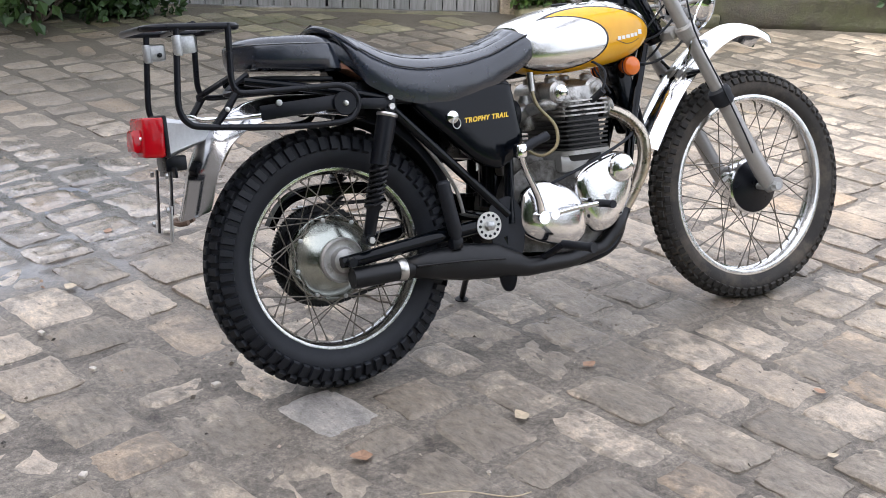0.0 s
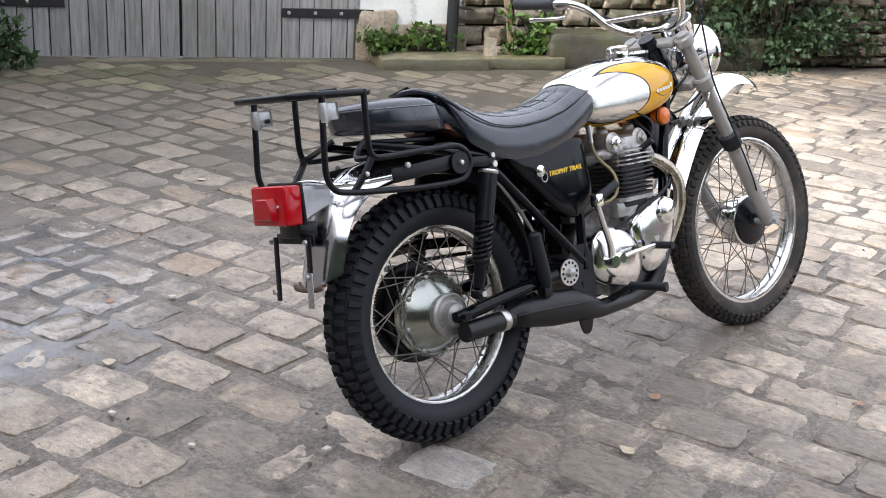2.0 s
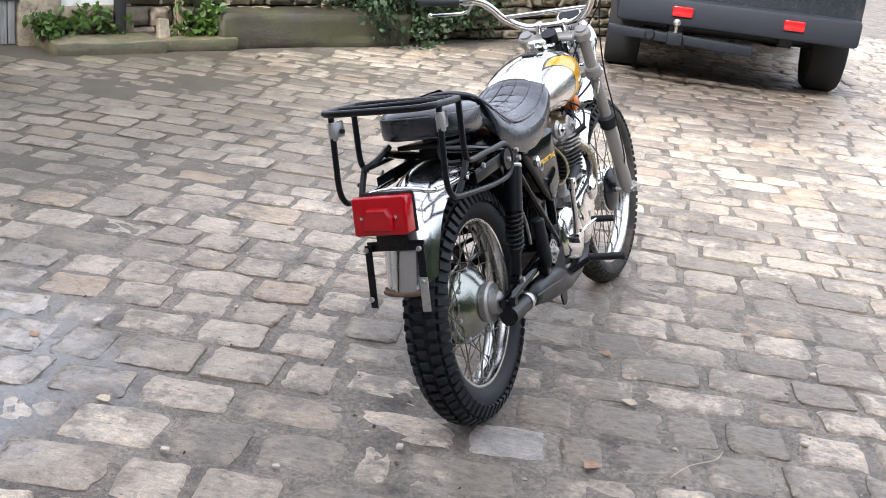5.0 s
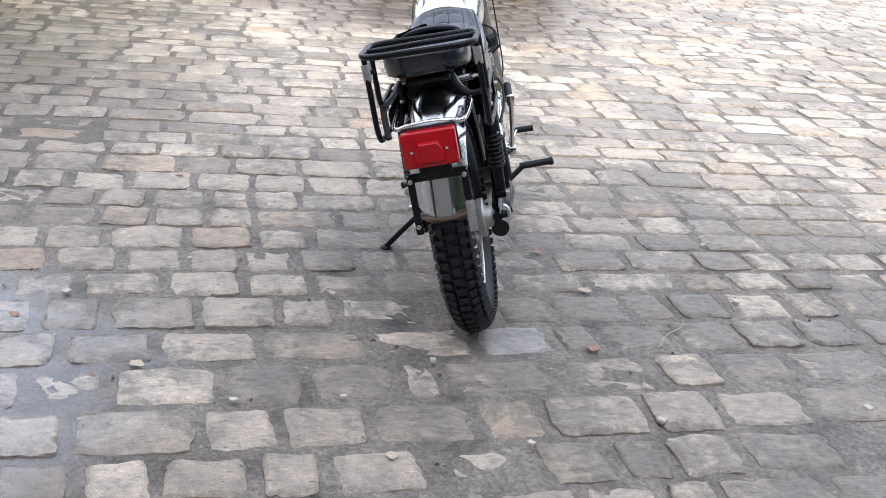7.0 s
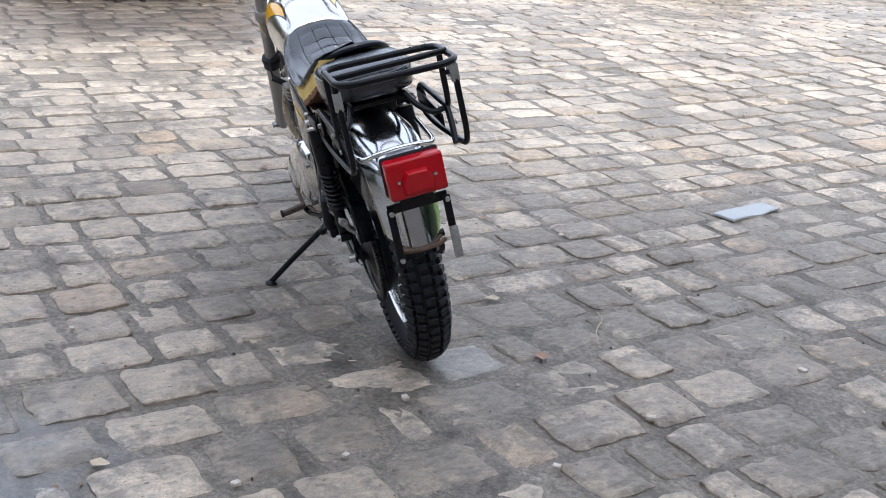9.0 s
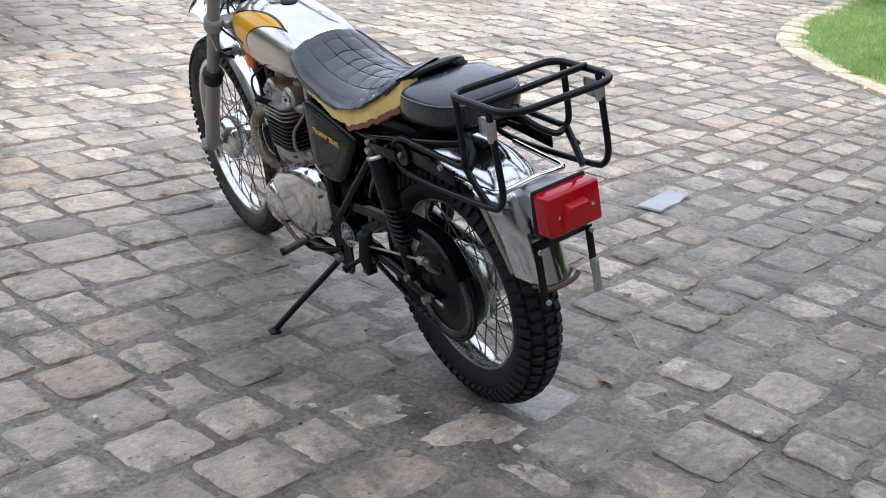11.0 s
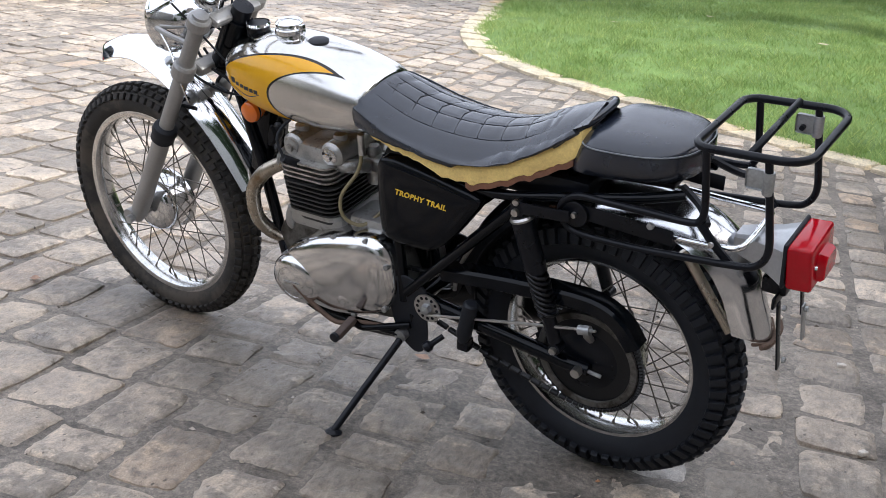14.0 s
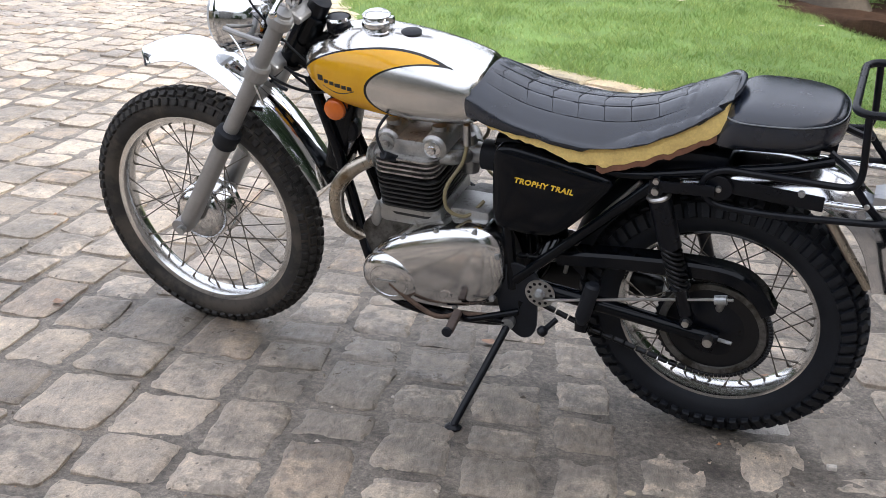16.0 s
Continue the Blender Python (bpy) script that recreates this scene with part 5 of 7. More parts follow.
ab = [spline([(a[0], a[1], a[2]) for a in SEAT], 9), spline([(a[0], a[3], a[4]) for a in SEAT], 9)]
rings = []
for p, q in zip(*ab):
    x, w, zb, ze, zt = p.x, p.y, p.z, q.y, q.z
    ring = []
    for k in range(65):
        u = -1 + 2 * k / 64
        left = u > 0
        lo = torn_edge(x) if left else zb
        au = abs(u)
        if au > 0.62:
            t = (au - 0.62) / 0.38
            y = w * (0.965 + 0.05 * math.sin(t * 3.0)) if t > 0.12 else w * (0.90 + 0.065 * t / 0.12)
            z = ze + (lo - ze) * t - 0.004 + 0.004 * noise.noise((x * 14, t * 3, u))
        else:
            t = au / 0.62
            y = w * 0.90 * t
            z = zt + (ze - zt) * t ** 2.4
            if 0.09 < x < 0.54:
                off = (0.522 - x - 0.02 * t) / 0.058
                groove = math.exp(-((off - round(off)) * 0.058 / 0.006) ** 2) if t < 0.62 else 0
                for line_t in (0.21, 0.62):
                    groove = max(groove, math.exp(-((t - line_t) * w / 0.0045) ** 2))
                z -= 0.0026 * groove
                z += 0.002 * (1 - t * t)
            elif x < 0.09:
                z += 0.004 * (1 - t * t) * min(1, (0.09 - x) / 0.04)
        rear_in = max(0.0, (0.09 - x) / 0.102) * (0.034 if left else 0.056) * au ** 2
        ring.append((x + rear_in, y if left else -y, z))
    under = [(x, ring[64][1] * 0.86, ring[64][2] + 0.012), (x, 0, zb + 0.06), (x, ring[0][1] * 0.86, ring[0][2] + 0.012)]
    rings.append(ring + under)
seat = part("seat", loft(B(), rings), VINYL, bike, "black quilted vinyl seat with a torn left edge", angle=60)
pl = [(0.57 - 0.49 * k / 30) for k in range(31)]


def seat_at(x):
    for a, b in zip(SEAT, SEAT[1:]):
        if b[0] <= x <= a[0]:
            k = (x - a[0]) / (b[0] - a[0])
            return [a[i] + (b[i] - a[i]) * k for i in (1, 2, 3, 4)]
    return SEAT[-1][1:] if x < SEAT[-1][0] else SEAT[0][1:]


part("piping", tube(B(), [(x, -seat_at(x)[0] * 0.905, seat_at(x)[2] + 0.002) for x in pl], 0.0022, 6), VINYL, seat)


def seat_top(x, y):
    w, zb, ze, zt = seat_at(x)
    t = abs(y) / (w * 0.90)
    return zt + (ze - zt) * t ** 2.4 + 0.002 * (1 - t * t) - 0.0024


SEAM = surface("seam_thread", (0.010, 0.011, 0.014), 0.6, relief=0.0, gloss=0.3)
for k in range(8):
    x0 = 0.522 - 0.058 * k
    part("seam", tube(B(), [(x0 - 0.020 * abs(u) / 10, seat_at(x0)[0] * 0.9 * 0.62 * u / 10, seat_top(x0 - 0.020 * abs(u) / 10, seat_at(x0)[0] * 0.9 * 0.62 * u / 10)) for u in range(-10, 11)], 0.0009, 6), SEAM, seat)
for t in (-0.62, -0.21, 0.21, 0.62):
    part("seam", tube(B(), [(x, seat_at(x)[0] * 0.9 * t, seat_top(x, seat_at(x)[0] * 0.9 * t)) for x in (0.535 - 0.44 * k / 24 for k in range(25))], 0.0009, 6), SEAM, seat)
rings = []
for k in range(60):
    x = 0.545 - 0.530 * k / 59
    w = seat_at(x)[0]
    lo, hi = foam_edge(x), torn_edge(x) - 0.001
    rings.append([(x, w * 0.88, lo), (x, w * 0.945, lo + 0.005), (x, w * 0.948, (lo + hi) / 2), (x, w * 0.90, hi), (x, w * 0.5, hi - 0.004), (x, w * 0.5, lo + 0.010)])
part("foam", loft(B(), rings), FOAM, seat, "yellow foam showing where the cover is torn")
rings = []
for k in range(20):
    x = 0.27 - 0.24 * k / 19
    w = seat_at(x)[0]
    z = foam_edge(x) - 0.012 - 0.006 * noise.noise((x * 40, 1, 1))
    rings.append([(x, -w * 0.80, z), (x, w * 0.93, z + 0.002), (x, w * 0.935, z + 0.016), (x, -w * 0.80, z + 0.014)])
part("seat_base", loft(B(), rings), BOARDING, seat, "brown edge of the seat base")
bm = B()
layers = [(0.86, 0.0), (0.97, 0.006), (1.0, 0.03), (1.0, 0.060), (0.985, 0.068), (0.94, 0.078), (0.82, 0.087), (0.5, 0.093), (0.2, 0.095)]
rings = []
for k, h in layers:
    ring = []
    for i in range(64):
        a = 6.28319 * i / 64
        c, sn = math.cos(a), math.sin(a)
        px = -0.068 + 0.145 * k * math.copysign(abs(c) ** 0.62, c) - 0.066 * k * h / 0.095 * max(0.0, c)
        py = 0.118 * k * math.copysign(abs(sn) ** 0.72, sn) * (1 - 0.10 * max(0, -c))
        base = 0.792 + (0.03 - px) * 0.08
        topz = 0.884 + 0.020 * max(0, 0.05 - px)
        ring.append((px, py, base + (topz - base) * h / 0.095))
    rings.append(ring)
pad = part("pillion_pad", loft(bm, rings), VINYL, bike, "smooth black vinyl pillion pad", angle=60)
ring = rings[4]
# pad piping; the pale colour paints in its gloss highlight
part("piping", tube(B(), [(x * 1.0, y * 1.01, z) for x, y, z in ring], 0.0016, 6, closed=True), surface("piping_highlight", (0.20, 0.21, 0.22), 0.4), pad, "piping with its gloss highlight painted pale")
lip = spline([(0.070, 0.110, 0.842), (0.034, 0.086, 0.873), (0.012, 0.045, 0.889), (0.006, 0.0, 0.895), (0.010, -0.045, 0.893), (0.036, -0.085, 0.876), (0.080, -0.113, 0.836)], 5)
part("rolled_rear_edge", tube(B(), lip, [0.004 + 0.005 * math.sin(math.pi * k / (len(lip) - 1)) ** 0.5 for k in range(len(lip))], 12), VINYL, seat)
part("pad_bracket", box(B(), (0.20, 0.12, 0.012), pose(-0.07, 0, 0.782, 0, 4, 0), 0.003), SATIN, pad)

# frame
frame_tube = part("frame", tube(B(), spline([(0.03, 0, 0.77), (0.2, 0, 0.765), (0.42, 0, 0.745), (0.55, 0, 0.76), (0.75, 0, 0.775), (0.95, 0, 0.81), (1.03, 0, 0.83)], 4), 0.030, 14), ENAMEL, bike, "black enamelled tube frame")
part("headstock", rod(B(), leg(0.53) - Vector((0.045, 0, 0)), leg(0.675) - Vector((0.045, 0, 0)), 0.034, None, 24), ENAMEL, frame_tube)
for s in (-1, 1):
    part("rear_stay", rod(B(), (0.128, s * 0.112, 0.712), (0.455, s * 0.112, 0.385), 0.0125, None, 14), ENAMEL, frame_tube)
    part("seat_rail", tube(B(), spline([(0.50, s * 0.06, 0.745), (0.35, s * 0.095, 0.705), (0.2, s * 0.108, 0.705), (0.05, s * 0.108, 0.735), (-0.1, s * 0.10, 0.765), (-0.20, s * 0.075, 0.785)], 5), 0.011, 12), ENAMEL, frame_tube)
    part("down_tube", tube(B(), spline([(1.00, s * 0.025, 0.79), (0.945, s * 0.045, 0.66), (0.895, s * 0.06, 0.50), (0.855, s * 0.075, 0.36), (0.81, s * 0.085, 0.265), (0.73, s * 0.09, 0.232), (0.6, s * 0.092, 0.232), (0.47, s * 0.10, 0.262), (0.44, s * 0.105, 0.33)], 5), 0.0145, 14), ENAMEL, frame_tube)
    part("rear_down_tube", rod(B(), (0.50, s * 0.085, 0.72), (0.462, s * 0.11, 0.36), 0.0135, None, 12), ENAMEL, frame_tube)
    part("pivot_plate", plate(B(), smooth_outline([(0.40, 0.41), (0.47, 0.43), (0.50, 0.36), (0.485, 0.27), (0.44, 0.225), (0.405, 0.25), (0.40, 0.33)], 4), s * 0.112, s * 0.118, 0.0015, 1), RUBBER, frame_tube)
part("lug", plate(B(), smooth_outline([(0.41, 0.26), (0.46, 0.26), (0.455, 0.20), (0.435, 0.185), (0.415, 0.20)], 4), -0.126, -0.120, 0.001, 1), ENAMEL, frame_tube)
part("backbone_oil_tube", rod(B(), (0.50, 0, 0.74), (0.47, 0, 0.40), 0.032, None, 16), ENAMEL, frame_tube)
# box added only to darken the gap between front mudguard and engine
part("dark_filler", box(B(), (0.055, 0.085, 0.215), pose(0.928, 0, 0.655, 0, -14, 0), 0.012), ENAMEL, frame_tube, "black box added to fill the dark gap at the front frame")
horn = part("horn", lathe(B(), [(0.030, -0.02), (0.036, -0.006), (0.036, 0.012), (0.030, 0.018), (0.005, 0.02)], 24, (0.915, 0.02, 0.665), "y"), SATIN, frame_tube)

swing = part("swingarm", rod(B(), (0.43, -0.10, 0.372), (0.43, 0.10, 0.372), 0.022, None, 18), ENAMEL, bike, "black swinging arm")
for s in (-1, 1):
    part("arm", tube(B(), [(0.44, s * 0.098, 0.372), (0.25, s * 0.104, 0.355), (0.03, s * 0.108, 0.332), (-0.02, s * 0.108, 0.330)], [0.019, 0.0185, 0.017, 0.014], 16), ENAMEL, swing)
    nut = part("axle_nut", rod(B(), (0.0, s * 0.105, 0.330), (0.0, s * 0.138, 0.330), 0.0135, 0.011, 10), SATIN if s < 0 else BOLTSTEEL, swing)
    cam = B()
    plate(cam, [(0.392 + 0.036 * math.cos(6.28319 * k / 40), 0.365 + 0.036 * math.sin(6.28319 * k / 40)) for k in range(40)], s * 0.119, s * 0.1225, 0.0008, 1)
    disc = part("adjuster_disc", cam, BOLTSTEEL, swing, "bright perforated adjuster disc")
    for k in range(12):
        a = 6.28319 * k / 12
        part("disc_hole", lathe(B(), [(0.0042, s * 0.1222), (0.0042, s * 0.1230), (0.001, s * 0.1231)], 8, (0.392 + 0.027 * math.cos(a), 0, 0.365 + 0.027 * math.sin(a))), SATIN, disc)
    part("disc_nut", lathe(B(), [(0.014, s * 0.1225), (0.013, s * 0.134), (0.006, s * 0.138), (0.004, s * 0.139)], 6, (0.392, 0, 0.365)), ZINC, disc)
    a, b = Vector((0.138, s * 0.126, 0.694)), Vector((0.050, s * 0.126, 0.378))
    shock = part("shock_absorber", rod(B(), a.lerp(b, 0.06), a.lerp(b, 0.44), 0.0245, None, 24), SATIN, bike, "black sleeved rear shock absorber")
    coil = [a.lerp(b, 0.43 + 0.31 * k / 70) + Vector((0.023 * math.cos(k * 0.72), 0.023 * math.sin(k * 0.72), 0.023 * math.cos(k * 0.72) * 0.32)) for k in range(71)]
    part("spring", tube(B(), coil, 0.0038, 8), SOOT, shock, "exposed coil spring")
    part("damper", tube(B(), [a.lerp(b, 0.42), a.lerp(b, 0.72), a.lerp(b, 0.74), a.lerp(b, 0.78), a.lerp(b, 0.96)], [0.014, 0.014, 0.024, 0.016, 0.015], 20), SATIN, shock)
    part("top_collar", tube(B(), [a.lerp(b, 0.045), a.lerp(b, 0.06), a.lerp(b, 0.075)], [0.024, 0.027, 0.0255], 20), BOLTSTEEL, shock)
    for q, rr in ((a, 0.016), (b, 0.014)):
        part("eye", rod(B(), q - Vector((0, 0.014, 0)), q + Vector((0, 0.014, 0)), rr, None, 16), SATIN, shock)
        part("eye_nut", rod(B(), q + Vector((0, s * 0.012, 0)), q + Vector((0, s * 0.024, 0)), 0.0085, None, 6), BOLTSTEEL, shock)
    part("upper_bolt", rod(B(), a + Vector((0.0, s * 0.012, 0.022)), a + Vector((0, s * 0.02, 0.022)), 0.007, None, 6), BOLTSTEEL, shock)
    peg = part("pillion_footrest", tube(B(), [(0.264, s * 0.130, 0.496 - (0.07 if s > 0 else 0)), (0.265, s * 0.130, 0.490 - (0.07 if s > 0 else 0)), (0.285, s * 0.134, 0.365 - (0.03 if s > 0 else 0)), (0.288, s * 0.134, 0.345 - (0.03 if s > 0 else 0))], [0.012, 0.018, 0.018, 0.011], 16), RUBBER, bike, "folded black rubber pillion footrest")
    part("hinge", box(B(), (0.03, 0.03, 0.03), pose(0.288, s * 0.125, 0.335 - (0.03 if s > 0 else 0)), 0.004), SATIN, peg)

# side panels with lettering
def lettering(text, size, parent, mat, m, width):
    cu = bpy.data.curves.new("lettering", "FONT")
    cu.body, cu.size, cu.extrude, cu.shear = text, size, 0.0006, 0.22
    cu.space_character, cu.resolution_u, cu.offset = 1.12, 3, size * 0.034
    tmp = new("lettering", cu)
    bpy.context.view_layer.update()
    me = bpy.data.meshes.new_from_object(tmp.evaluated_get(bpy.context.evaluated_depsgraph_get()))
    bpy.data.objects.remove(tmp)
    w = max(v.co.x for v in me.vertices) - min(v.co.x for v in me.vertices)
    me.materials.clear()
    me.materials.append(mat)
    ob = new("lettering", me)
    ob.parent = parent
    ob.matrix_basis = m @ Matrix.Diagonal((width / w, width / w, 1, 1))
    return ob


def side_panel(s, outline, mat):
    bm = B()
    rings = []
    pts = smooth_outline(outline, 6)
    cx, cz = sum(p[0] for p in pts) / len(pts), sum(p[1] for p in pts) / len(pts)
    for k, y in ((1.0, 0.100), (1.0, 0.121), (0.985, 0.127), (0.95, 0.1305), (0.80, 0.1335), (0.4, 0.1345)):
        rings.append([(cx + (a - cx) * k, s * y, cz + (b - cz) * k) for a, b in pts])
    return part("side_panel", loft(bm, rings), mat, bike, "black painted side panel with gold lettering", angle=50)


right = side_panel(-1, [(0.215, 0.700), (0.30, 0.715), (0.40, 0.722), (0.478, 0.722), (0.492, 0.70), (0.506, 0.62), (0.512, 0.575), (0.50, 0.545), (0.455, 0.515), (0.425, 0.510), (0.37, 0.537), (0.30, 0.60), (0.23, 0.665)], ENAMEL)
left = side_panel(1, [(0.500, 0.715), (0.47, 0.735), (0.40, 0.728), (0.30, 0.708), (0.245, 0.695), (0.235, 0.675), (0.27, 0.625), (0.31, 0.575), (0.36, 0.532), (0.42, 0.523), (0.48, 0.527), (0.503, 0.55), (0.505, 0.63)], ENAMEL)
lettering("TROPHY TRAIL", 0.0245, right, GOLD, pose(0.340, -0.1350, 0.634, 90, -2, 0), 0.128)
lettering("TROPHY TRAIL", 0.0245, left, GOLD, pose(0.452, 0.1350, 0.656, 90, 4, 180), 0.134)
key = part("panel_lock", lathe(B(), [(0.016, -0.132), (0.016, -0.140), (0.009, -0.143), (0.003, -0.146)], 20, (0.306, 0, 0.652)), CHROME, right, "chromed panel fastener")
part("key_ring", tube(B(), [(0.312 + 0.011 * math.cos(6.28319 * k / 20), -0.146, 0.636 + 0.013 * math.sin(6.28319 * k / 20)) for k in range(20)], 0.0014, 6, closed=True), ZINC, key)
part("panel_ridge", tube(B(), [(0.478, 0.1285, 0.722), (0.40, 0.131, 0.713), (0.32, 0.131, 0.699), (0.262, 0.1285, 0.686)], 0.004, 8), ENAMEL, left)

# engine
engine = part("crankcase", B(), DARKCAST, bike, "oily cast alloy crankcase")
bm = B()
plate(bm, smooth_outline([(0.46, 0.33), (0.48, 0.45), (0.56, 0.505), (0.66, 0.505), (0.78, 0.50), (0.86, 0.44), (0.868, 0.36), (0.82, 0.28), (0.72, 0.248), (0.60, 0.262), (0.50, 0.28)], 5), -0.072, 0.080, 0.008)
bmesh.ops.recalc_face_normals(bm, faces=bm.faces)
bm.to_mesh(engine.data)
bm.free()
engine.data.materials.clear()
engine.data.materials.append(DARKCAST)
part("gearbox_top", box(B(), (0.14, 0.13, 0.05), pose(0.545, 0.0, 0.505), 0.012), DARKCAST, engine)
part("sump_plate", lathe(B(), [(0.035, 0.252), (0.036, 0.238), (0.02, 0.232)], 24, (0.70, 0, 0), "z"), CAST, engine)


def fin_plate(z, hx, hy, cx, thick=0.0042, corner=0.03):
    o = []
    for ax, ay, a0 in ((hx - corner, hy - corner, 0), (-hx + corner, hy - corner, 90), (-hx + corner, -hy + corner, 180), (hx - corner, -hy + corner, 270)):
        for k in range(5):
            a = radians(a0 + 22.5 * k)
            o.append((cx + ax + corner * math.cos(a), ay + corner * math.sin(a)))
    return plate(B(), o, z - thick / 2, z + thick / 2, 0, 1, "xy")


LEANX = 0.724
cyl = part("cylinder_block", box(B(), (0.115, 0.215, 0.165), pose(LEANX - 0.004, 0, 0.575), 0.02), BLACKFIN, bike, "black finned cylinder block")
for k in range(7):
    z = 0.533 + 0.0123 * k
    part("fin", fin_plate(z, 0.073 + 0.0012 * k, 0.124 + 0.0006 * k, LEANX - 0.003), BLACKFIN if k < 7 else HEADCAST, cyl)
part("base_flange", fin_plate(0.522, 0.078, 0.118, LEANX, 0.012), CAST, cyl)
part("crankcase_mouth", box(B(), (0.165, 0.20, 0.055), pose(LEANX, 0, 0.497), 0.014), CAST, engine)
part("gearbox_crown", box(B(), (0.10, 0.10, 0.04), pose(0.575, 0.045, 0.520), 0.012), CAST, engine)
head = part("cylinder_head", box(B(), (0.120, 0.205, 0.10), pose(LEANX - 0.006, 0, 0.652), 0.018), HEADCAST, bike, "grey cast alloy cylinder head")
for k in range(4):
    part("fin", fin_plate(0.622 + 0.0125 * k, 0.079, 0.126, LEANX, 0.0046), HEADCAST, head)
for sx, cx in ((1, LEANX + 0.048), (-1, LEANX - 0.066)):
    rock = part("rocker_box", tube(B(), [(cx, -0.098, 0.686), (cx, -0.092, 0.686), (cx, 0.092, 0.686), (cx, 0.098, 0.686)], [0.024, 0.031, 0.031, 0.024], 20), HEADCAST, head, "alloy rocker box")
    for s in (-1, 1):
        part("rocker_cap", lathe(B(), [(0.020, s * 0.094), (0.020, s * 0.104), (0.011, s * 0.107), (0.010, s * 0.114), (0.003, s * 0.116)], 16, (cx, 0, 0.686)), ALLOY if sx < 0 else CAST, rock)
        part("inspection_cap", lathe(B(), [(0.017, 0.710), (0.017, 0.726), (0.009, 0.731)], 14, (cx, s * 0.055, 0), "z"), CAST, rock)
        part("rocker_stud", rod(B(), (cx - sx * 0.042, s * 0.075, 0.66), (cx - sx * 0.042, s * 0.075, 0.694), 0.007, None, 6), ZINC, rock)
for s in (-1, 1):
    part("spark_plug", rod(B(), (LEANX + 0.02, s * 0.115, 0.655), (LEANX + 0.035, s * 0.150, 0.680), 0.009, 0.010, 12), RUBBER, head)
    part("plug_lead", tube(B(), spline([(LEANX + 0.034, s * 0.148, 0.68), (LEANX + 0.05, s * 0.14, 0.735), (LEANX + 0.02, s * 0.07, 0.77), (LEANX - 0.05, s * 0.03, 0.755)], 5), 0.0035, 8), RUBBER, head)
    part("exhaust_rose", lathe(B(), [(0.030, 0.795), (0.031, 0.80), (0.025, 0.806), (0.031, 0.812), (0.025, 0.818), (0.031, 0.824), (0.027, 0.830)], 20, (0, s * 0.070, 0.632), "x"), CAST, head)
carb = part("carburettor", rod(B(), (0.665, 0, 0.645), (0.565, 0, 0.640), 0.026, None, 18), CAST, bike, "small alloy carburettor")
part("float_bowl", lathe(B(), [(0.020, 0.590), (0.022, 0.60), (0.022, 0.635), (0.018, 0.67), (0.013, 0.685)], 18, (0.605, 0.0, 0), "z"), CAST, carb)
part("air_hose", rod(B(), (0.57, 0.0, 0.64), (0.50, 0.0, 0.64), 0.036, None, 18), RUBBER, carb)
for s in (-1, 1):
    part("inlet", tube(B(), spline([(0.655, s * 0.075, 0.655), (0.625, s * 0.07, 0.655), (0.60, s * 0.03, 0.645)], 4), 0.017, 14), CAST, carb)
    part("fuel_tap", rod(B(), (0.585, s * 0.07, 0.745), (0.585, s * 0.072, 0.695), 0.009, None, 10), BOLTSTEEL, tank)
    part("fuel_pipe", tube(B(), spline([(0.585, s * 0.072, 0.70), (0.592, s * 0.085, 0.655), (0.622, s * 0.115, 0.600), (0.618, s * 0.120, 0.548), (0.58, s * 0.10, 0.525), (0.55, s * 0.06, 0.55)], 6), 0.0046, 10), FUELPIPE, carb, "yellowed fuel pipe")

part("air_box", box(B(), (0.15, 0.17, 0.20), pose(0.445, 0, 0.635), 0.02), SATIN, bike, "black air box between the side panels")
part("tool_tray", box(B(), (0.40, 0.17, 0.06), pose(0.20, 0, 0.735), 0.01), SATIN, bike)

# timing side (right)
tc = B()
ol = smooth_outline([(0.672, 0.455), (0.725, 0.495), (0.80, 0.512), (0.845, 0.500), (0.862, 0.462), (0.852, 0.405), (0.822, 0.350), (0.775, 0.308), (0.722, 0.302), (0.692, 0.335), (0.672, 0.40)], 6)
cx, cz = 0.768, 0.415
loft(tc, [[(cx + (a - cx) * k, y, cz + (b - cz) * k) for a, b in ol] for k, y in ((1.0, -0.068), (1.0, -0.110), (0.985, -0.119), (0.94, -0.126), (0.7, -0.131), (0.3, -0.132))])
timing = part("timing_cover", tc, ALLOY, engine, "polished timing cover", angle=50)
points = part("points_cover", lathe(B(), [(0.040, -0.124), (0.040, -0.136), (0.036, -0.141), (0.030, -0.142), (0.024, -0.147), (0.004, -0.149)], 32, (0.812, 0, 0.468)), ALLOY, timing, "round points cover")
part("maker_plate", plate(B(), [(0.748, 0.402), (0.772, 0.402), (0.760, 0.380)], -0.1318, -0.1335, 0.0005, 1), CAST, timing)
for a, b in ((0.705, 0.465), (0.75, 0.495), (0.845, 0.43), (0.80, 0.345), (0.700, 0.350)):
    part("cover_screw", lathe(B(), [(0.0065, -0.120), (0.0065, -0.127), (0.003, -0.128)], 10, (a, 0, b)), SATIN, timing)
gb = B()
ol = smooth_outline([(0.490, 0.385), (0.510, 0.440), (0.56, 0.462), (0.615, 0.450), (0.66, 0.425), (0.690, 0.390), (0.700, 0.345), (0.690, 0.300), (0.65, 0.275), (0.59, 0.285), (0.53, 0.305), (0.495, 0.335)], 6)
cx, cz = 0.60, 0.365
loft(gb, [[(cx + (a - cx) * k, y, cz + (b - cz) * k) for a, b in ol] for k, y in ((1.0, -0.068), (1.0, -0.105), (0.98, -0.116), (0.90, -0.126), (0.6, -0.134), (0.25, -0.136))])
gear = part("gearbox_cover", gb, ALLOY, engine, "polished gearbox cover", angle=50)
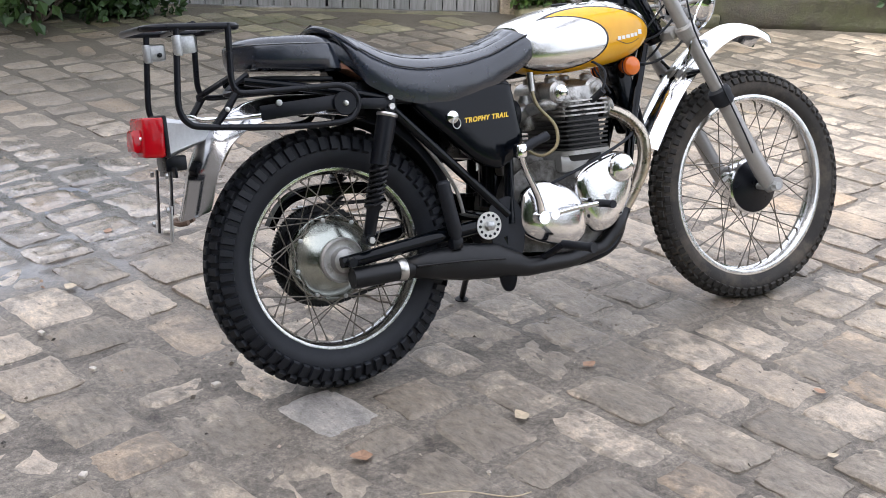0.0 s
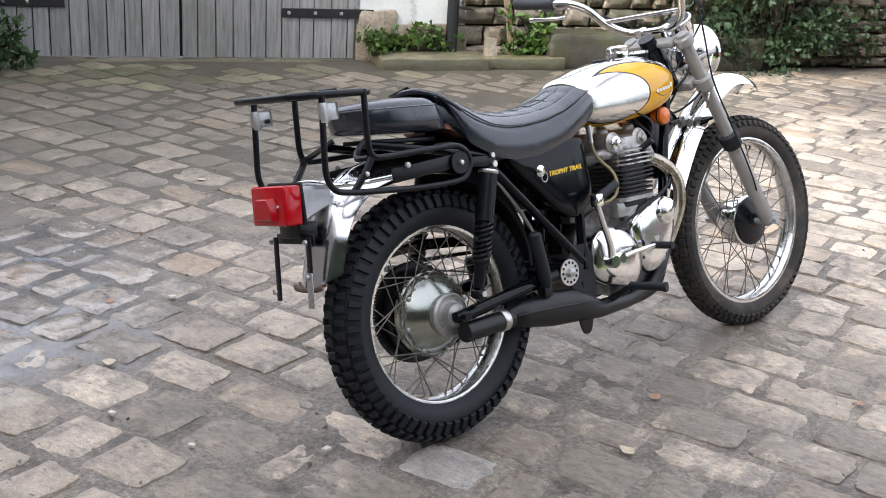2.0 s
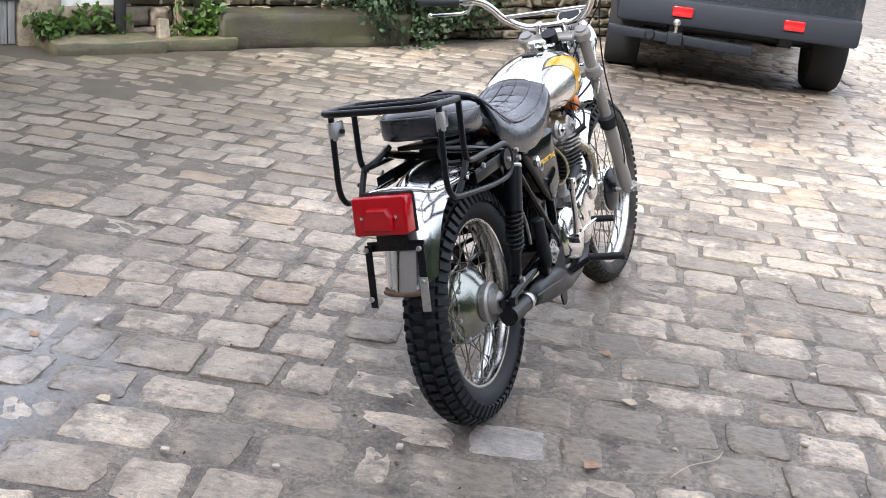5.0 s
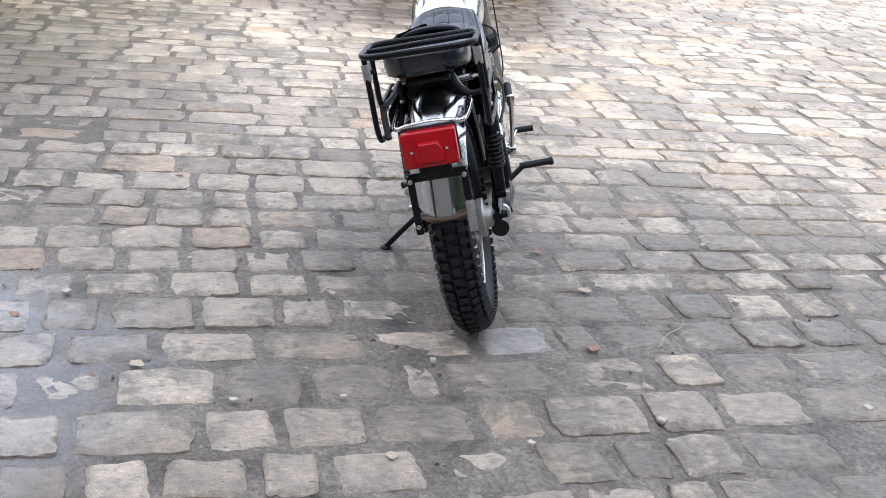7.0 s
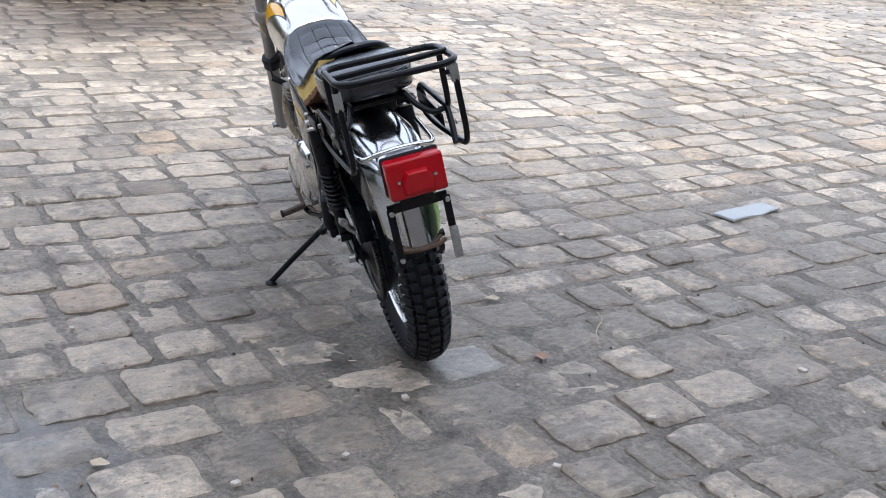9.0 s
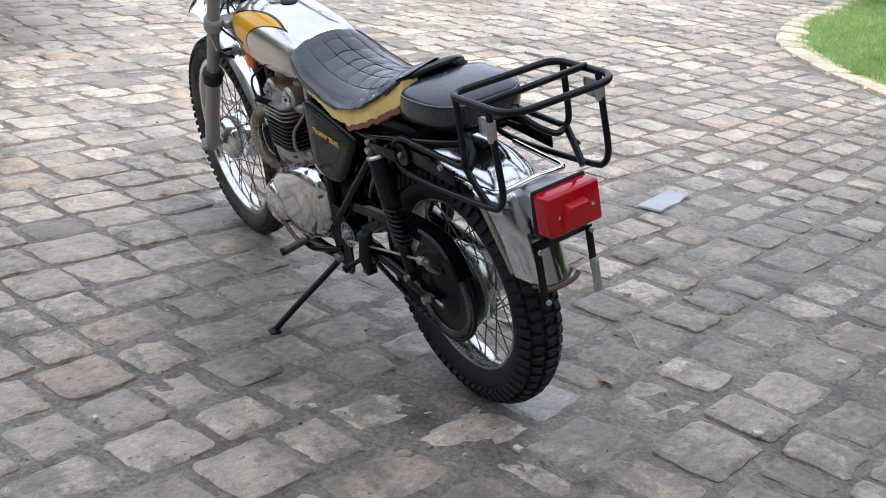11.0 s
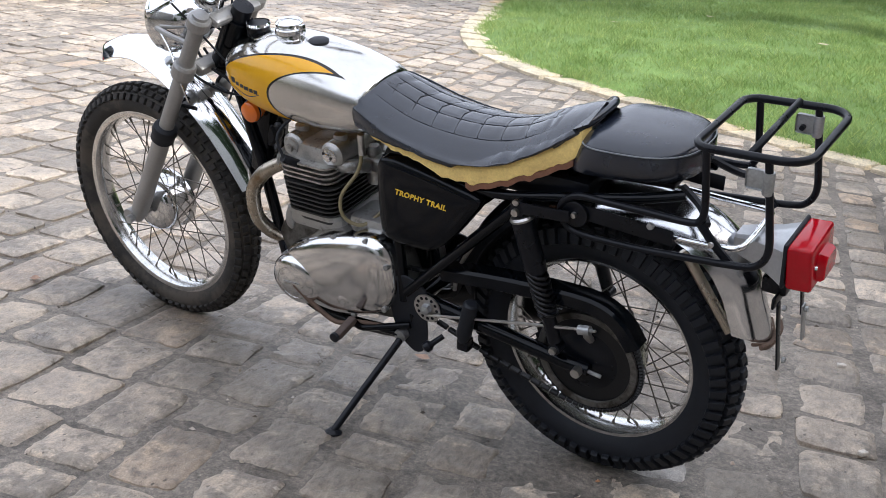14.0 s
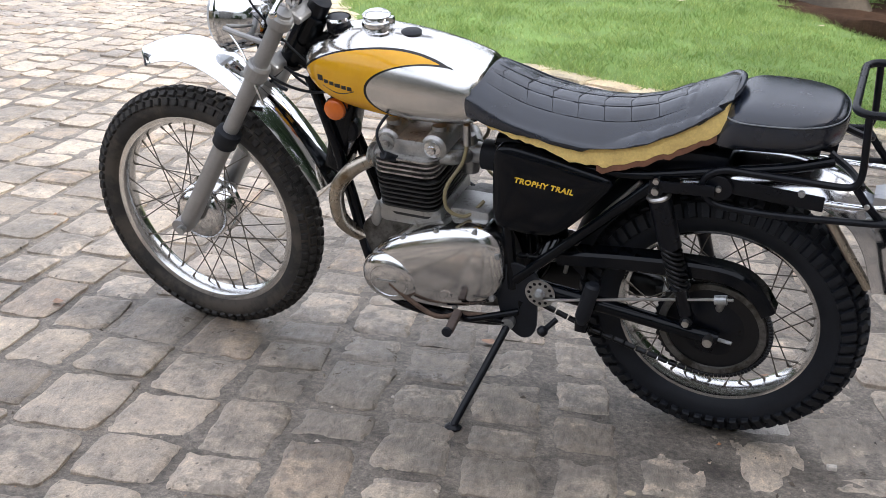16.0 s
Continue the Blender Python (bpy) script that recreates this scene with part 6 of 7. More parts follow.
for a, b in ((0.51, 0.36), (0.545, 0.45), (0.655, 0.292), (0.56, 0.305), (0.683, 0.34)):
    part("cover_screw", lathe(B(), [(0.0065, -0.112), (0.0065, -0.119), (0.003, -0.120)], 10, (a, 0, b)), SATIN, gear)
kick = part("kickstart_lever", tube(B(), spline([(0.536, -0.150, 0.368), (0.525, -0.158, 0.42), (0.490, -0.170, 0.49), (0.468, -0.176, 0.545)], 4), [0.013, 0.011, 0.010, 0.010, 0.009, 0.009, 0.009, 0.0085, 0.008, 0.008, 0.008, 0.009, 0.012], 12), CHROME, bike, "chromed kickstart lever")
part("kick_boss", rod(B(), (0.536, -0.125, 0.368), (0.536, -0.164, 0.368), 0.017, None, 18), CHROME, kick)
part("kick_pedal", rod(B(), (0.470, -0.172, 0.552), (0.560, -0.168, 0.580), 0.0125, None, 14), RUBBER, kick, "black rubber kickstart pedal")
part("kick_hinge", box(B(), (0.03, 0.026, 0.036), pose(0.470, -0.176, 0.550), 0.006), CHROME, kick)
shift = part("gear_lever", tube(B(), spline([(0.575, -0.150, 0.372), (0.63, -0.156, 0.380), (0.70, -0.166, 0.384), (0.715, -0.170, 0.384)], 4), 0.0065, 10), CHROME, bike, "chromed gear lever")
part("shift_boss", rod(B(), (0.572, -0.128, 0.372), (0.572, -0.160, 0.372), 0.014, None, 16), CHROME, shift)
part("shift_rubber", rod(B(), (0.712, -0.152, 0.384), (0.712, -0.225, 0.384), 0.0105, None, 14), RUBBER, shift)
WORNRUBBER = surface("worn_brown_rubber", (0.085, 0.062, 0.052), 0.75, var=0.3, scale=50, relief=0.3)
pg = part("footrest", rod(B(), (0.585, -0.165, 0.292), (0.605, -0.272, 0.288), 0.0115, None, 14), RUBBER, bike, "black rubber footrest")
part("footrest_arm", tube(B(), spline([(0.53, -0.09, 0.245), (0.555, -0.125, 0.262), (0.575, -0.170, 0.290)], 4), 0.0095, 10), SATIN, pg)
part("end_ring", rod(B(), (0.603, -0.266, 0.288), (0.606, -0.275, 0.288), 0.014, None, 14), RUBBER, pg)
pg = part("footrest", box(B(), (0.021, 0.074, 0.018), pose(0.578, 0.202, 0.296, -6, 0, 3), 0.005), WORNRUBBER, bike, "worn brown rubber footrest")
part("footrest_arm", tube(B(), spline([(0.445, 0.120, 0.300), (0.51, 0.140, 0.285), (0.562, 0.155, 0.275), (0.576, 0.168, 0.292)], 4), 0.0085, 10), ENAMEL, pg)
part("end_ring", lathe(B(), [(0.008, 0.236), (0.012, 0.238), (0.012, 0.246), (0.006, 0.247)], 16, (0.579, 0, 0.292)), RUBBER, pg)

# primary side (left)
pc = B()
ol = smooth_outline([(0.476, 0.430), (0.487, 0.485), (0.520, 0.515), (0.570, 0.518), (0.64, 0.502), (0.72, 0.472), (0.785, 0.432), (0.825, 0.382), (0.828, 0.338), (0.798, 0.302), (0.74, 0.278), (0.66, 0.272), (0.58, 0.288), (0.51, 0.318), (0.48, 0.37)], 6)
cx, cz = 0.65, 0.395
loft(pc, [[(cx + (a - cx) * k, y, cz + (b - cz) * k) for a, b in ol] for k, y in ((1.0, 0.076), (1.0, 0.112), (0.99, 0.122), (0.965, 0.131), (0.92, 0.140), (0.85, 0.148), (0.75, 0.1545), (0.6, 0.160), (0.4, 0.1635), (0.15, 0.165))])
primary = part("primary_cover", pc, ALLOY, engine, "polished alloy primary chaincase", angle=60)
part("alternator_bulge", lathe(B(), [(0.080, 0.138), (0.078, 0.150), (0.070, 0.161), (0.058, 0.168), (0.050, 0.1705), (0.048, 0.1692), (0.042, 0.1715), (0.004, 0.173)], 40, (0.757, 0, 0.350), sx=1.0, sz=0.86), ALLOY, primary)
part("inspection_plug", lathe(B(), [(0.016, 0.156), (0.016, 0.162), (0.011, 0.164), (0.003, 0.1645)], 20, (0.612, 0, 0.340)), ALLOY, primary)
part("maker_bars", box(B(), (0.05, 0.0012, 0.005), pose(0.762, 0.1735, 0.352, 0, 4, 0), 0.0004, 1), CAST, primary)
for a, b in ((0.49, 0.455), (0.545, 0.508), (0.64, 0.494), (0.725, 0.460), (0.80, 0.405), (0.815, 0.335), (0.73, 0.288), (0.60, 0.290), (0.505, 0.335)):
    part("cover_screw", lathe(B(), [(0.007, 0.128), (0.007, 0.142), (0.003, 0.143)], 10, (a, 0, b)), ZINC, primary)
part("oil_union", tube(B(), spline([(0.825, 0.05, 0.425), (0.825, 0.075, 0.455), (0.815, 0.085, 0.485), (0.805, 0.085, 0.51)], 3), 0.013, 12), CAST, engine)

# exhaust
for s in (-1, 1):
    part("exhaust_header", tube(B(), spline([(0.795, s * 0.070, 0.632), (0.830, s * 0.082, 0.622), (0.875, s * 0.100, 0.592), (0.908, s * 0.110, 0.540), (0.908, s * 0.108, 0.470)] + ([(0.880, -0.098, 0.405), (0.845, -0.088, 0.352)] if s < 0 else [(0.890, 0.088, 0.425), (0.862, 0.060, 0.395)]), 6), 0.0185, 16), TANKPIPE, bike, "brown-stained bright exhaust header")
muff = part("silencer", B(), SOOT, bike, "black low-slung box silencer")
bm = B()
path = [((0.845, -0.088, 0.352), 0.020, 0.020), ((0.815, -0.085, 0.295), 0.021, 0.021), ((0.76, -0.085, 0.252), 0.022, 0.022), ((0.64, -0.100, 0.236), 0.022, 0.022), ((0.50, -0.112, 0.240), 0.023, 0.026), ((0.455, -0.116, 0.256), 0.025, 0.036), ((0.40, -0.117, 0.272), 0.026, 0.046), ((0.31, -0.115, 0.282), 0.026, 0.048), ((0.22, -0.111, 0.288), 0.026, 0.036), ((0.152, -0.109, 0.290), 0.025, 0.026)]
rings = []
for i, (c, ry, rz) in enumerate(path):
    d = (Vector(path[min(i + 1, len(path) - 1)][0]) - Vector(path[max(i - 1, 0)][0])).normalized()
    up = Vector((-d.z, 0, d.x))
    up = up if (up.z > 0 or d.z < -0.7) else -up
    if d.x < 0 and up.z < 0:
        up = -up
    sd = d.cross(up).normalized()
    rings.append([Vector(c) + sd * ry * math.cos(6.28319 * k / 20) + up * rz * math.sin(6.28319 * k / 20) for k in range(20)])
loft(bm, rings)
bmesh.ops.recalc_face_normals(bm, faces=bm.faces)
bm.to_mesh(muff.data)
bm.free()
muff.data.materials.clear()
muff.data.materials.append(SOOT)
muff.data.polygons.foreach_set("use_smooth", [True] * len(muff.data.polygons))
part("seam", tube(B(), [(0.42, -0.142, 0.276), (0.30, -0.1415, 0.288), (0.17, -0.135, 0.294)], 0.003, 6), SOOT, muff)
part("tail_pipe", tube(B(), [(0.165, -0.109, 0.289), (0.03, -0.109, 0.287), (0.004, -0.109, 0.287), (0.0039, -0.109, 0.287), (0.03, -0.109, 0.287), (0.07, -0.109, 0.287)], [0.026, 0.026, 0.026, 0.0215, 0.0205, 0.018], 24), SOOT, muff, "black tail pipe")
part("pipe_clamp", lathe(B(), [(0.0275, 0.125), (0.029, 0.127), (0.029, 0.145), (0.0275, 0.147)], 28, (0, -0.109, 0.289), "x"), BOLTSTEEL, muff, "bright pipe clamp")
part("left_down_pipe", tube(B(), spline([(0.864, 0.062, 0.397), (0.835, 0.045, 0.335), (0.78, 0.03, 0.262), (0.68, -0.02, 0.230), (0.60, -0.09, 0.232)], 5), 0.0185, 14), SOOT, muff)

# drive side of the rear wheel
chain = B()


def link_run(points_on, n):
    p = spline(points_on, n)
    for a, b in zip(p, p[1:]):
        d = b - a
        m = Matrix.Translation((a + b) / 2) @ d.to_track_quat("X", "Z").to_matrix().to_4x4()
        box(chain, (d.length * 0.92, 0.013, 0.010), m, 0.002, 1)


link_run([(0.515, 0.076, 0.425), (0.30, 0.076, 0.442), (0.03, 0.076, 0.458), (-0.06, 0.076, 0.446), (-0.11, 0.076, 0.400), (-0.13, 0.076, 0.330), (-0.11, 0.076, 0.262), (-0.05, 0.076, 0.212), (0.05, 0.076, 0.205), (0.28, 0.076, 0.262), (0.515, 0.076, 0.345)], 9)
part("chain", chain, SOOT, bike, "dirty drive chain", smooth=False)
guard_path = [(0.36, 0.082, 0.470), (0.20, 0.084, 0.492), (0.05, 0.086, 0.505), (-0.04, 0.086, 0.500), (-0.095, 0.086, 0.468), (-0.128, 0.086, 0.420)]
gp = spline(guard_path, 6)
rings = []
for i, c in enumerate(gp):
    d = (gp[min(i + 1, len(gp) - 1)] - gp[max(i - 1, 0)]).normalized()
    up = Vector((d.z, 0, -d.x))
    up = up if up.z > 0 or d.z > 0 else -up
    if up.dot(c - Vector((0.05, 0.086, 0.3))) < 0:
        up = -up
    rings.append([c + Vector((0, -0.022, 0)), c + up * 0.006 + Vector((0, -0.018, 0)), c + up * 0.006 + Vector((0, 0.020, 0)), c + Vector((0, 0.026, 0)), c - up * 0.026 + Vector((0, 0.027, 0)), c - up * 0.026 + Vector((0, 0.024, 0)), c - up * 0.002 + Vector((0, 0.022, 0)), c - up * 0.002 + Vector((0, -0.02, 0))])
part("chain_guard", loft(B(), rings), ENAMEL, bike, "black chain guard")
part("brake_rod", tube(B(), [(0.385, 0.128, 0.352), (0.20, 0.131, 0.398), (0.00, 0.132, 0.445), (-0.045, 0.132, 0.453)], 0.0035, 8), BOLTSTEEL, bike, "thin bright brake rod")
arm = part("brake_arm", tube(B(), [(-0.012, 0.088, 0.395), (-0.018, 0.118, 0.425), (-0.022, 0.130, 0.450)], 0.009, 8), CAST, bike)
part("adjuster", rod(B(), (-0.032, 0.132, 0.450), (-0.006, 0.132, 0.445), 0.011, None, 12), ZINC, arm)
part("chain_adjuster", rod(B(), (-0.05, 0.112, 0.325), (0.06, 0.112, 0.338), 0.0045, None, 8), ZINC, swing)
part("brake_pedal", tube(B(), spline([(0.50, 0.135, 0.285), (0.58, 0.150, 0.282), (0.64, 0.160, 0.268), (0.70, 0.165, 0.300), (0.755, 0.168, 0.345)], 4), 0.0062, 10), RUST, bike, "worn brown steel brake pedal")
part("pedal_link", rod(B(), (0.46, 0.125, 0.27), (0.62, 0.15, 0.275), 0.008, None, 10), ENAMEL, bike)

# side stand
FEET = Vector((0.532, 0.334, 0.097))
stand = part("side_stand", tube(B(), spline([(0.468, 0.118, 0.265), (0.480, 0.160, 0.232), (0.508, 0.255, 0.160), FEET], 5), 0.0092, 12), SATIN, bike, "black side stand leg")
bm = B()
lathe(bm, [(0.006, -0.012), (0.020, -0.010), (0.021, -0.003), (0.012, 0.004)], 14, (0, 0, 0), "z")
for v in bm.verts:
    v.co = Matrix.Translation(FEET) @ pose(0, 0, 0, 15.6, 0, 0) @ v.co
part("stand_foot", bm, SATIN, stand)
part("stand_pivot", rod(B(), (0.468, 0.095, 0.272), (0.468, 0.135, 0.268), 0.016, None, 14), ZINC, stand)
part("stop_bolt", tube(B(), [(0.350, 0.122, 0.302), (0.368, 0.143, 0.287), (0.372, 0.147, 0.284), (0.380, 0.154, 0.277), (0.383, 0.157, 0.274)], [0.007, 0.007, 0.013, 0.013, 0.006], 10), SATIN, stand)

# lights, handlebars and controls
nac = part("headlamp", lathe(B(), [(0.012, -0.085), (0.045, -0.075), (0.070, -0.045), (0.083, 0.0), (0.087, 0.02), (0.091, 0.024), (0.091, 0.034), (0.084, 0.040)], 40, (0, 0, 0), "x"), CHROME, bike, "chromed headlamp shell")
nac.matrix_basis = pose(1.178, 0, 0.912, 0, 3, -2.5)
glass = part("headlamp_glass", lathe(B(), [(0.084, 0.039), (0.078, 0.050), (0.05, 0.060), (0.01, 0.064)], 40, (0, 0, 0), "x"), surface("lamp_glass", (0.55, 0.57, 0.58), 0.08, 0.2, var=0.1, relief=0.2), nac)
for s in (-1, 1):
    part("lamp_ear", tube(B(), [leg(0.62) + Vector((0.02, s * 0.098, 0)), (1.13, s * 0.100, 0.905), (1.178, s * 0.088, 0.910)], 0.007, 8), FORKGREY, nac.parent)
    part("wire_stay", tube(B(), spline([(1.168, s * 0.09, 0.905), (1.13, s * 0.10, 0.86), (1.10, s * 0.115, 0.80), (1.085, s * 0.110, 0.74)], 4), 0.003, 6), CHROME, nac.parent)
    ind = part("side_reflector", lathe(B(), [(0.012, s * 0.035), (0.020, s * 0.045), (0.025, s * 0.066), (0.027, s * 0.074), (0.025, s * 0.084), (0.016, s * 0.090), (0.004, s * 0.092)], 24, (0.912, 0, 0.738)), ORANGE, bike, "orange side reflector")
    part("reflector_ring", lathe(B(), [(0.026, s * 0.068), (0.029, s * 0.072), (0.026, s * 0.076)], 24, (0.912, 0, 0.738), caps=False), SATIN, ind)
BAR = [(0.821, 0.372, 1.103), (0.856, 0.26, 1.086), (0.880, 0.215, 1.080), (0.925, 0.182, 1.055), (0.968, 0.146, 1.004), (1.000, 0.095, 0.970), (1.018, 0.045, 0.962)]
bar = part("handlebar", tube(B(), spline(BAR + [(a, -b, c) for a, b, c in BAR[::-1]], 6), 0.0122, 14), ALLOY, bike, "braced bright metal handlebar")
bar.location = (-0.012, 0, 0.030)
part("cross_brace", rod(B(), (0.968, 0.152, 1.010), (0.968, -0.152, 1.010), 0.0068, None, 12), CHROME, bar)
for s in (-1, 1):
    part("bar_clamp", box(B(), (0.034, 0.022, 0.05), pose(1.020, s * 0.045, 0.952, 0, -20, 0), 0.006), CHROME, bar)
    part("bar_riser", rod(B(), (1.035, s * 0.045, 0.912), (1.022, s * 0.045, 0.945), 0.011, None, 12), CHROME, bar)
    grip = part("handgrip", tube(B(), [(0.817, s * 0.384, 1.104), (0.821, s * 0.376, 1.103), (0.838, s * 0.32, 1.095), (0.856, s * 0.26, 1.086), (0.858, s * 0.254, 1.085)], [0.012, 0.0175, 0.0165, 0.0175, 0.020], 18), HANDGRIP, bar, "ribbed black rubber handgrip")
    clampc = part("lever_clamp", tube(B(), [(0.862, s * 0.244, 1.084), (0.876, s * 0.222, 1.081)], 0.017, 14), ALLOY, bar)
    part("lever", tube(B(), spline([(0.895, s * 0.225, 1.070), (0.918, s * 0.26, 1.045), (0.902, s * 0.32, 1.045), (0.880, s * 0.372, 1.050)], 5), 0.0055, 8), CHROME, clampc, "chromed hand lever")
    part("lever_ball", lathe(B(), [(0.002, -0.008), (0.008, -0.004), (0.008, 0.004), (0.002, 0.008)], 12, (0.879, s * 0.375, 1.050), "y"), CHROME, clampc)
    part("control_cable", tube(B(), spline([(0.905, s * 0.215, 1.066), (0.98, s * 0.19, 1.04), (1.08, s * 0.14, 0.99), (1.085, s * 0.07, 0.90), (1.02, s * 0.05, 0.82), (0.93, s * 0.05, 0.75)], 6), 0.0026, 8), RUBBER, bar)
part("brake_cable", tube(B(), spline([(0.905, -0.215, 1.067), (0.99, -0.18, 1.05), (1.05, -0.150, 0.96), (1.09, -0.140, 0.82), (1.18, -0.135, 0.66), (1.28, -0.125, 0.48), (1.335, -0.085, 0.41)], 6), 0.0026, 8), RUBBER, bike, "black front brake cable")
part("top_yoke_nut", lathe(B(), [(0.022, 0.0), (0.022, 0.018), (0.014, 0.024), (0.004, 0.026)], 6, (1.005, 0, 0.935), "z"), CHROME, fork)
meter = part("speedometer", lathe(B(), [(0.012, -0.055), (0.030, -0.045), (0.038, -0.02), (0.040, 0.0), (0.043, 0.004), (0.043, 0.012), (0.038, 0.015), (0.004, 0.016)], 28, (0, 0, 0), "z"), CHROME, bike, "chrome-cased speedometer")
meter.matrix_basis = pose(1.075, -0.045, 1.005, 0, -32, 0)
part("dial", lathe(B(), [(0.037, 0.0155), (0.036, 0.017), (0.004, 0.0172)], 28, (0, 0, 0), "z"), SATIN, meter, "black dial face")
for k, (y, z0) in enumerate(((0.03, 0.90), (-0.035, 0.92), (0.055, 0.88), (-0.06, 0.86), (0.0, 0.86))):
    part("wiring", tube(B(), spline([(1.12, y * 0.8, z0 - 0.02), (1.085, y * 1.6, z0 - 0.06), (1.04, y * 1.3, z0 - 0.10), (0.98, y * 0.9, z0 - 0.12), (0.90, y * 0.5, 0.77)], 5), 0.0036, 7), RUBBER, bike)
part("engine_cable", tube(B(), spline([(0.86, -0.03, 0.77), (0.80, -0.06, 0.745), (0.785, -0.12, 0.70), (0.80, -0.125, 0.67)], 4), 0.003, 7), RUBBER, bike)
part("clutch_cable", tube(B(), spline([(0.905, -0.09, 0.565), (0.82, -0.135, 0.535), (0.70, -0.14, 0.49), (0.58, -0.12, 0.445), (0.50, -0.11, 0.41)], 5), 0.0045, 8), RUBBER, bike)

# ---- setts ----
ROWS_AT = [0.78, 1.01, 1.235, 1.445, 1.67, 1.855, 2.05, 2.245, 2.44, 2.63, 2.84, 3.06]
JOINTS = {
    0.78: [3.20, 2.90, 2.71, 2.49, 2.22, 2.03, 1.75, 1.54, 1.28],
    1.01: [3.35, 3.14, 2.86, 2.64, 2.39, 2.28, 1.94, 1.65, 1.45, 1.21],
    1.235: [3.29, 3.05, 2.76, 2.46, 2.15, 1.91, 1.76, 1.52, 1.31, 1.10],
    1.445: [3.40, 3.20, 2.95, 2.71, 2.55, 2.27, 2.05, 1.86, 1.62, 1.46, 1.26, 1.04],
    1.67: [3.52, 3.31, 3.06, 2.82, 2.61, 2.39, 2.18, 1.97, 1.69, 1.36, 1.17, 0.96],
    1.855: [3.43, 3.21, 3.01, 2.84, 2.65, 2.45, 2.30, 2.04, 1.78, 1.50, 1.23, 1.03],
    2.05: [3.49, 3.29, 3.02, 2.80, 2.60, 2.32, 2.12, 1.88, 1.69, 1.40, 1.15],
}
rng = random.Random(11)
edges = list(ROWS_AT)
while edges[0] > -7.6:
    edges.insert(0, edges[0] - rng.uniform(0.185, 0.225))
while edges[-1] < 14.5:
    edges.append(edges[-1] + (rng.uniform(0.170, 0.20) if edges[-1] < 4.7 else rng.uniform(0.155, 0.185)))


def slope(c):
    """The rows run askew, less so further out."""
    return 0.095 - 0.05 * max(0.0, min(1.0, (c - 1.5) / 1.2))


def row_x(c, y):
    return c - slope(c) * (y - 2.4) + 0.012 * noise.noise((c * 0.8, y * 0.55, 2))


def sett_variants(count, n, ragged=1.0):
    """Worn setts, one unit square: a crowned uneven top, rounded corners, sides going down."""
    out = []
    r = random.Random(17)
    for k in range(count):
        vs, fs = [], []
        px, py = r.uniform(6, 16), r.uniform(6, 16)
        skew = [r.uniform(-0.045, 0.045) for _ in range(4)]
        sd = r.uniform(0, 90)
        for i in range(n + 1):
            for j in range(n + 1):
                a, b = 2 * i / n - 1, 2 * j / n - 1
                a, b = math.copysign(abs(a) ** 0.62, a), math.copysign(abs(b) ** 0.62, b)
                rr = max(1.0, (abs(a) ** px + abs(b) ** py) ** (1 / ((px + py) / 2)))
                x, y = a / rr, b / rr
                x += skew[0] * y + skew[1] * y * y + 0.05 * noise.noise((sd, x * 1.6, y * 1.6)) + ragged * (0.07 * noise.noise((sd, x * 4.3, y * 4.3)) + 0.035 * noise.noise((sd, x * 11, y * 11)))
                y += skew[2] * x + skew[3] * x * x + 0.05 * noise.noise((sd + 9, x * 1.6, y * 1.6)) + ragged * (0.07 * noise.noise((sd + 9, x * 4.3, y * 4.3)) + 0.035 * noise.noise((sd + 9, x * 11, y * 11)))
                m = max(abs(2 * i / n - 1), abs(2 * j / n - 1))
                z = 0.006 * (1 - m ** 4) + 0.006 * noise.noise((sd + 20, x * 1.3, y * 1.3)) + 0.005 * noise.noise((sd + 40, x * 4, y * 4)) - (0.003 if m > 0.99 else 0)
                vs.append((x / 2, y / 2, z))
        fs = [(i * (n + 1) + j, (i + 1) * (n + 1) + j, (i + 1) * (n + 1) + j + 1, i * (n + 1) + j + 1) for i in range(n) for j in range(n)]
        rim = [i * (n + 1) for i in range(n)] + [n * (n + 1) + j for j in range(n)] + [(n - i) * (n + 1) + n for i in range(n)] + [n - j for j in range(n)]
        base = len(vs)
        for q in rim:
            vs.append((vs[q][0] * 1.04, vs[q][1] * 1.04, -0.06))
        for q in range(len(rim)):
            w = (q + 1) % len(rim)
            fs.append((rim[q], base + q, base + w, rim[w]))
        out.append((vs, fs))
    return out


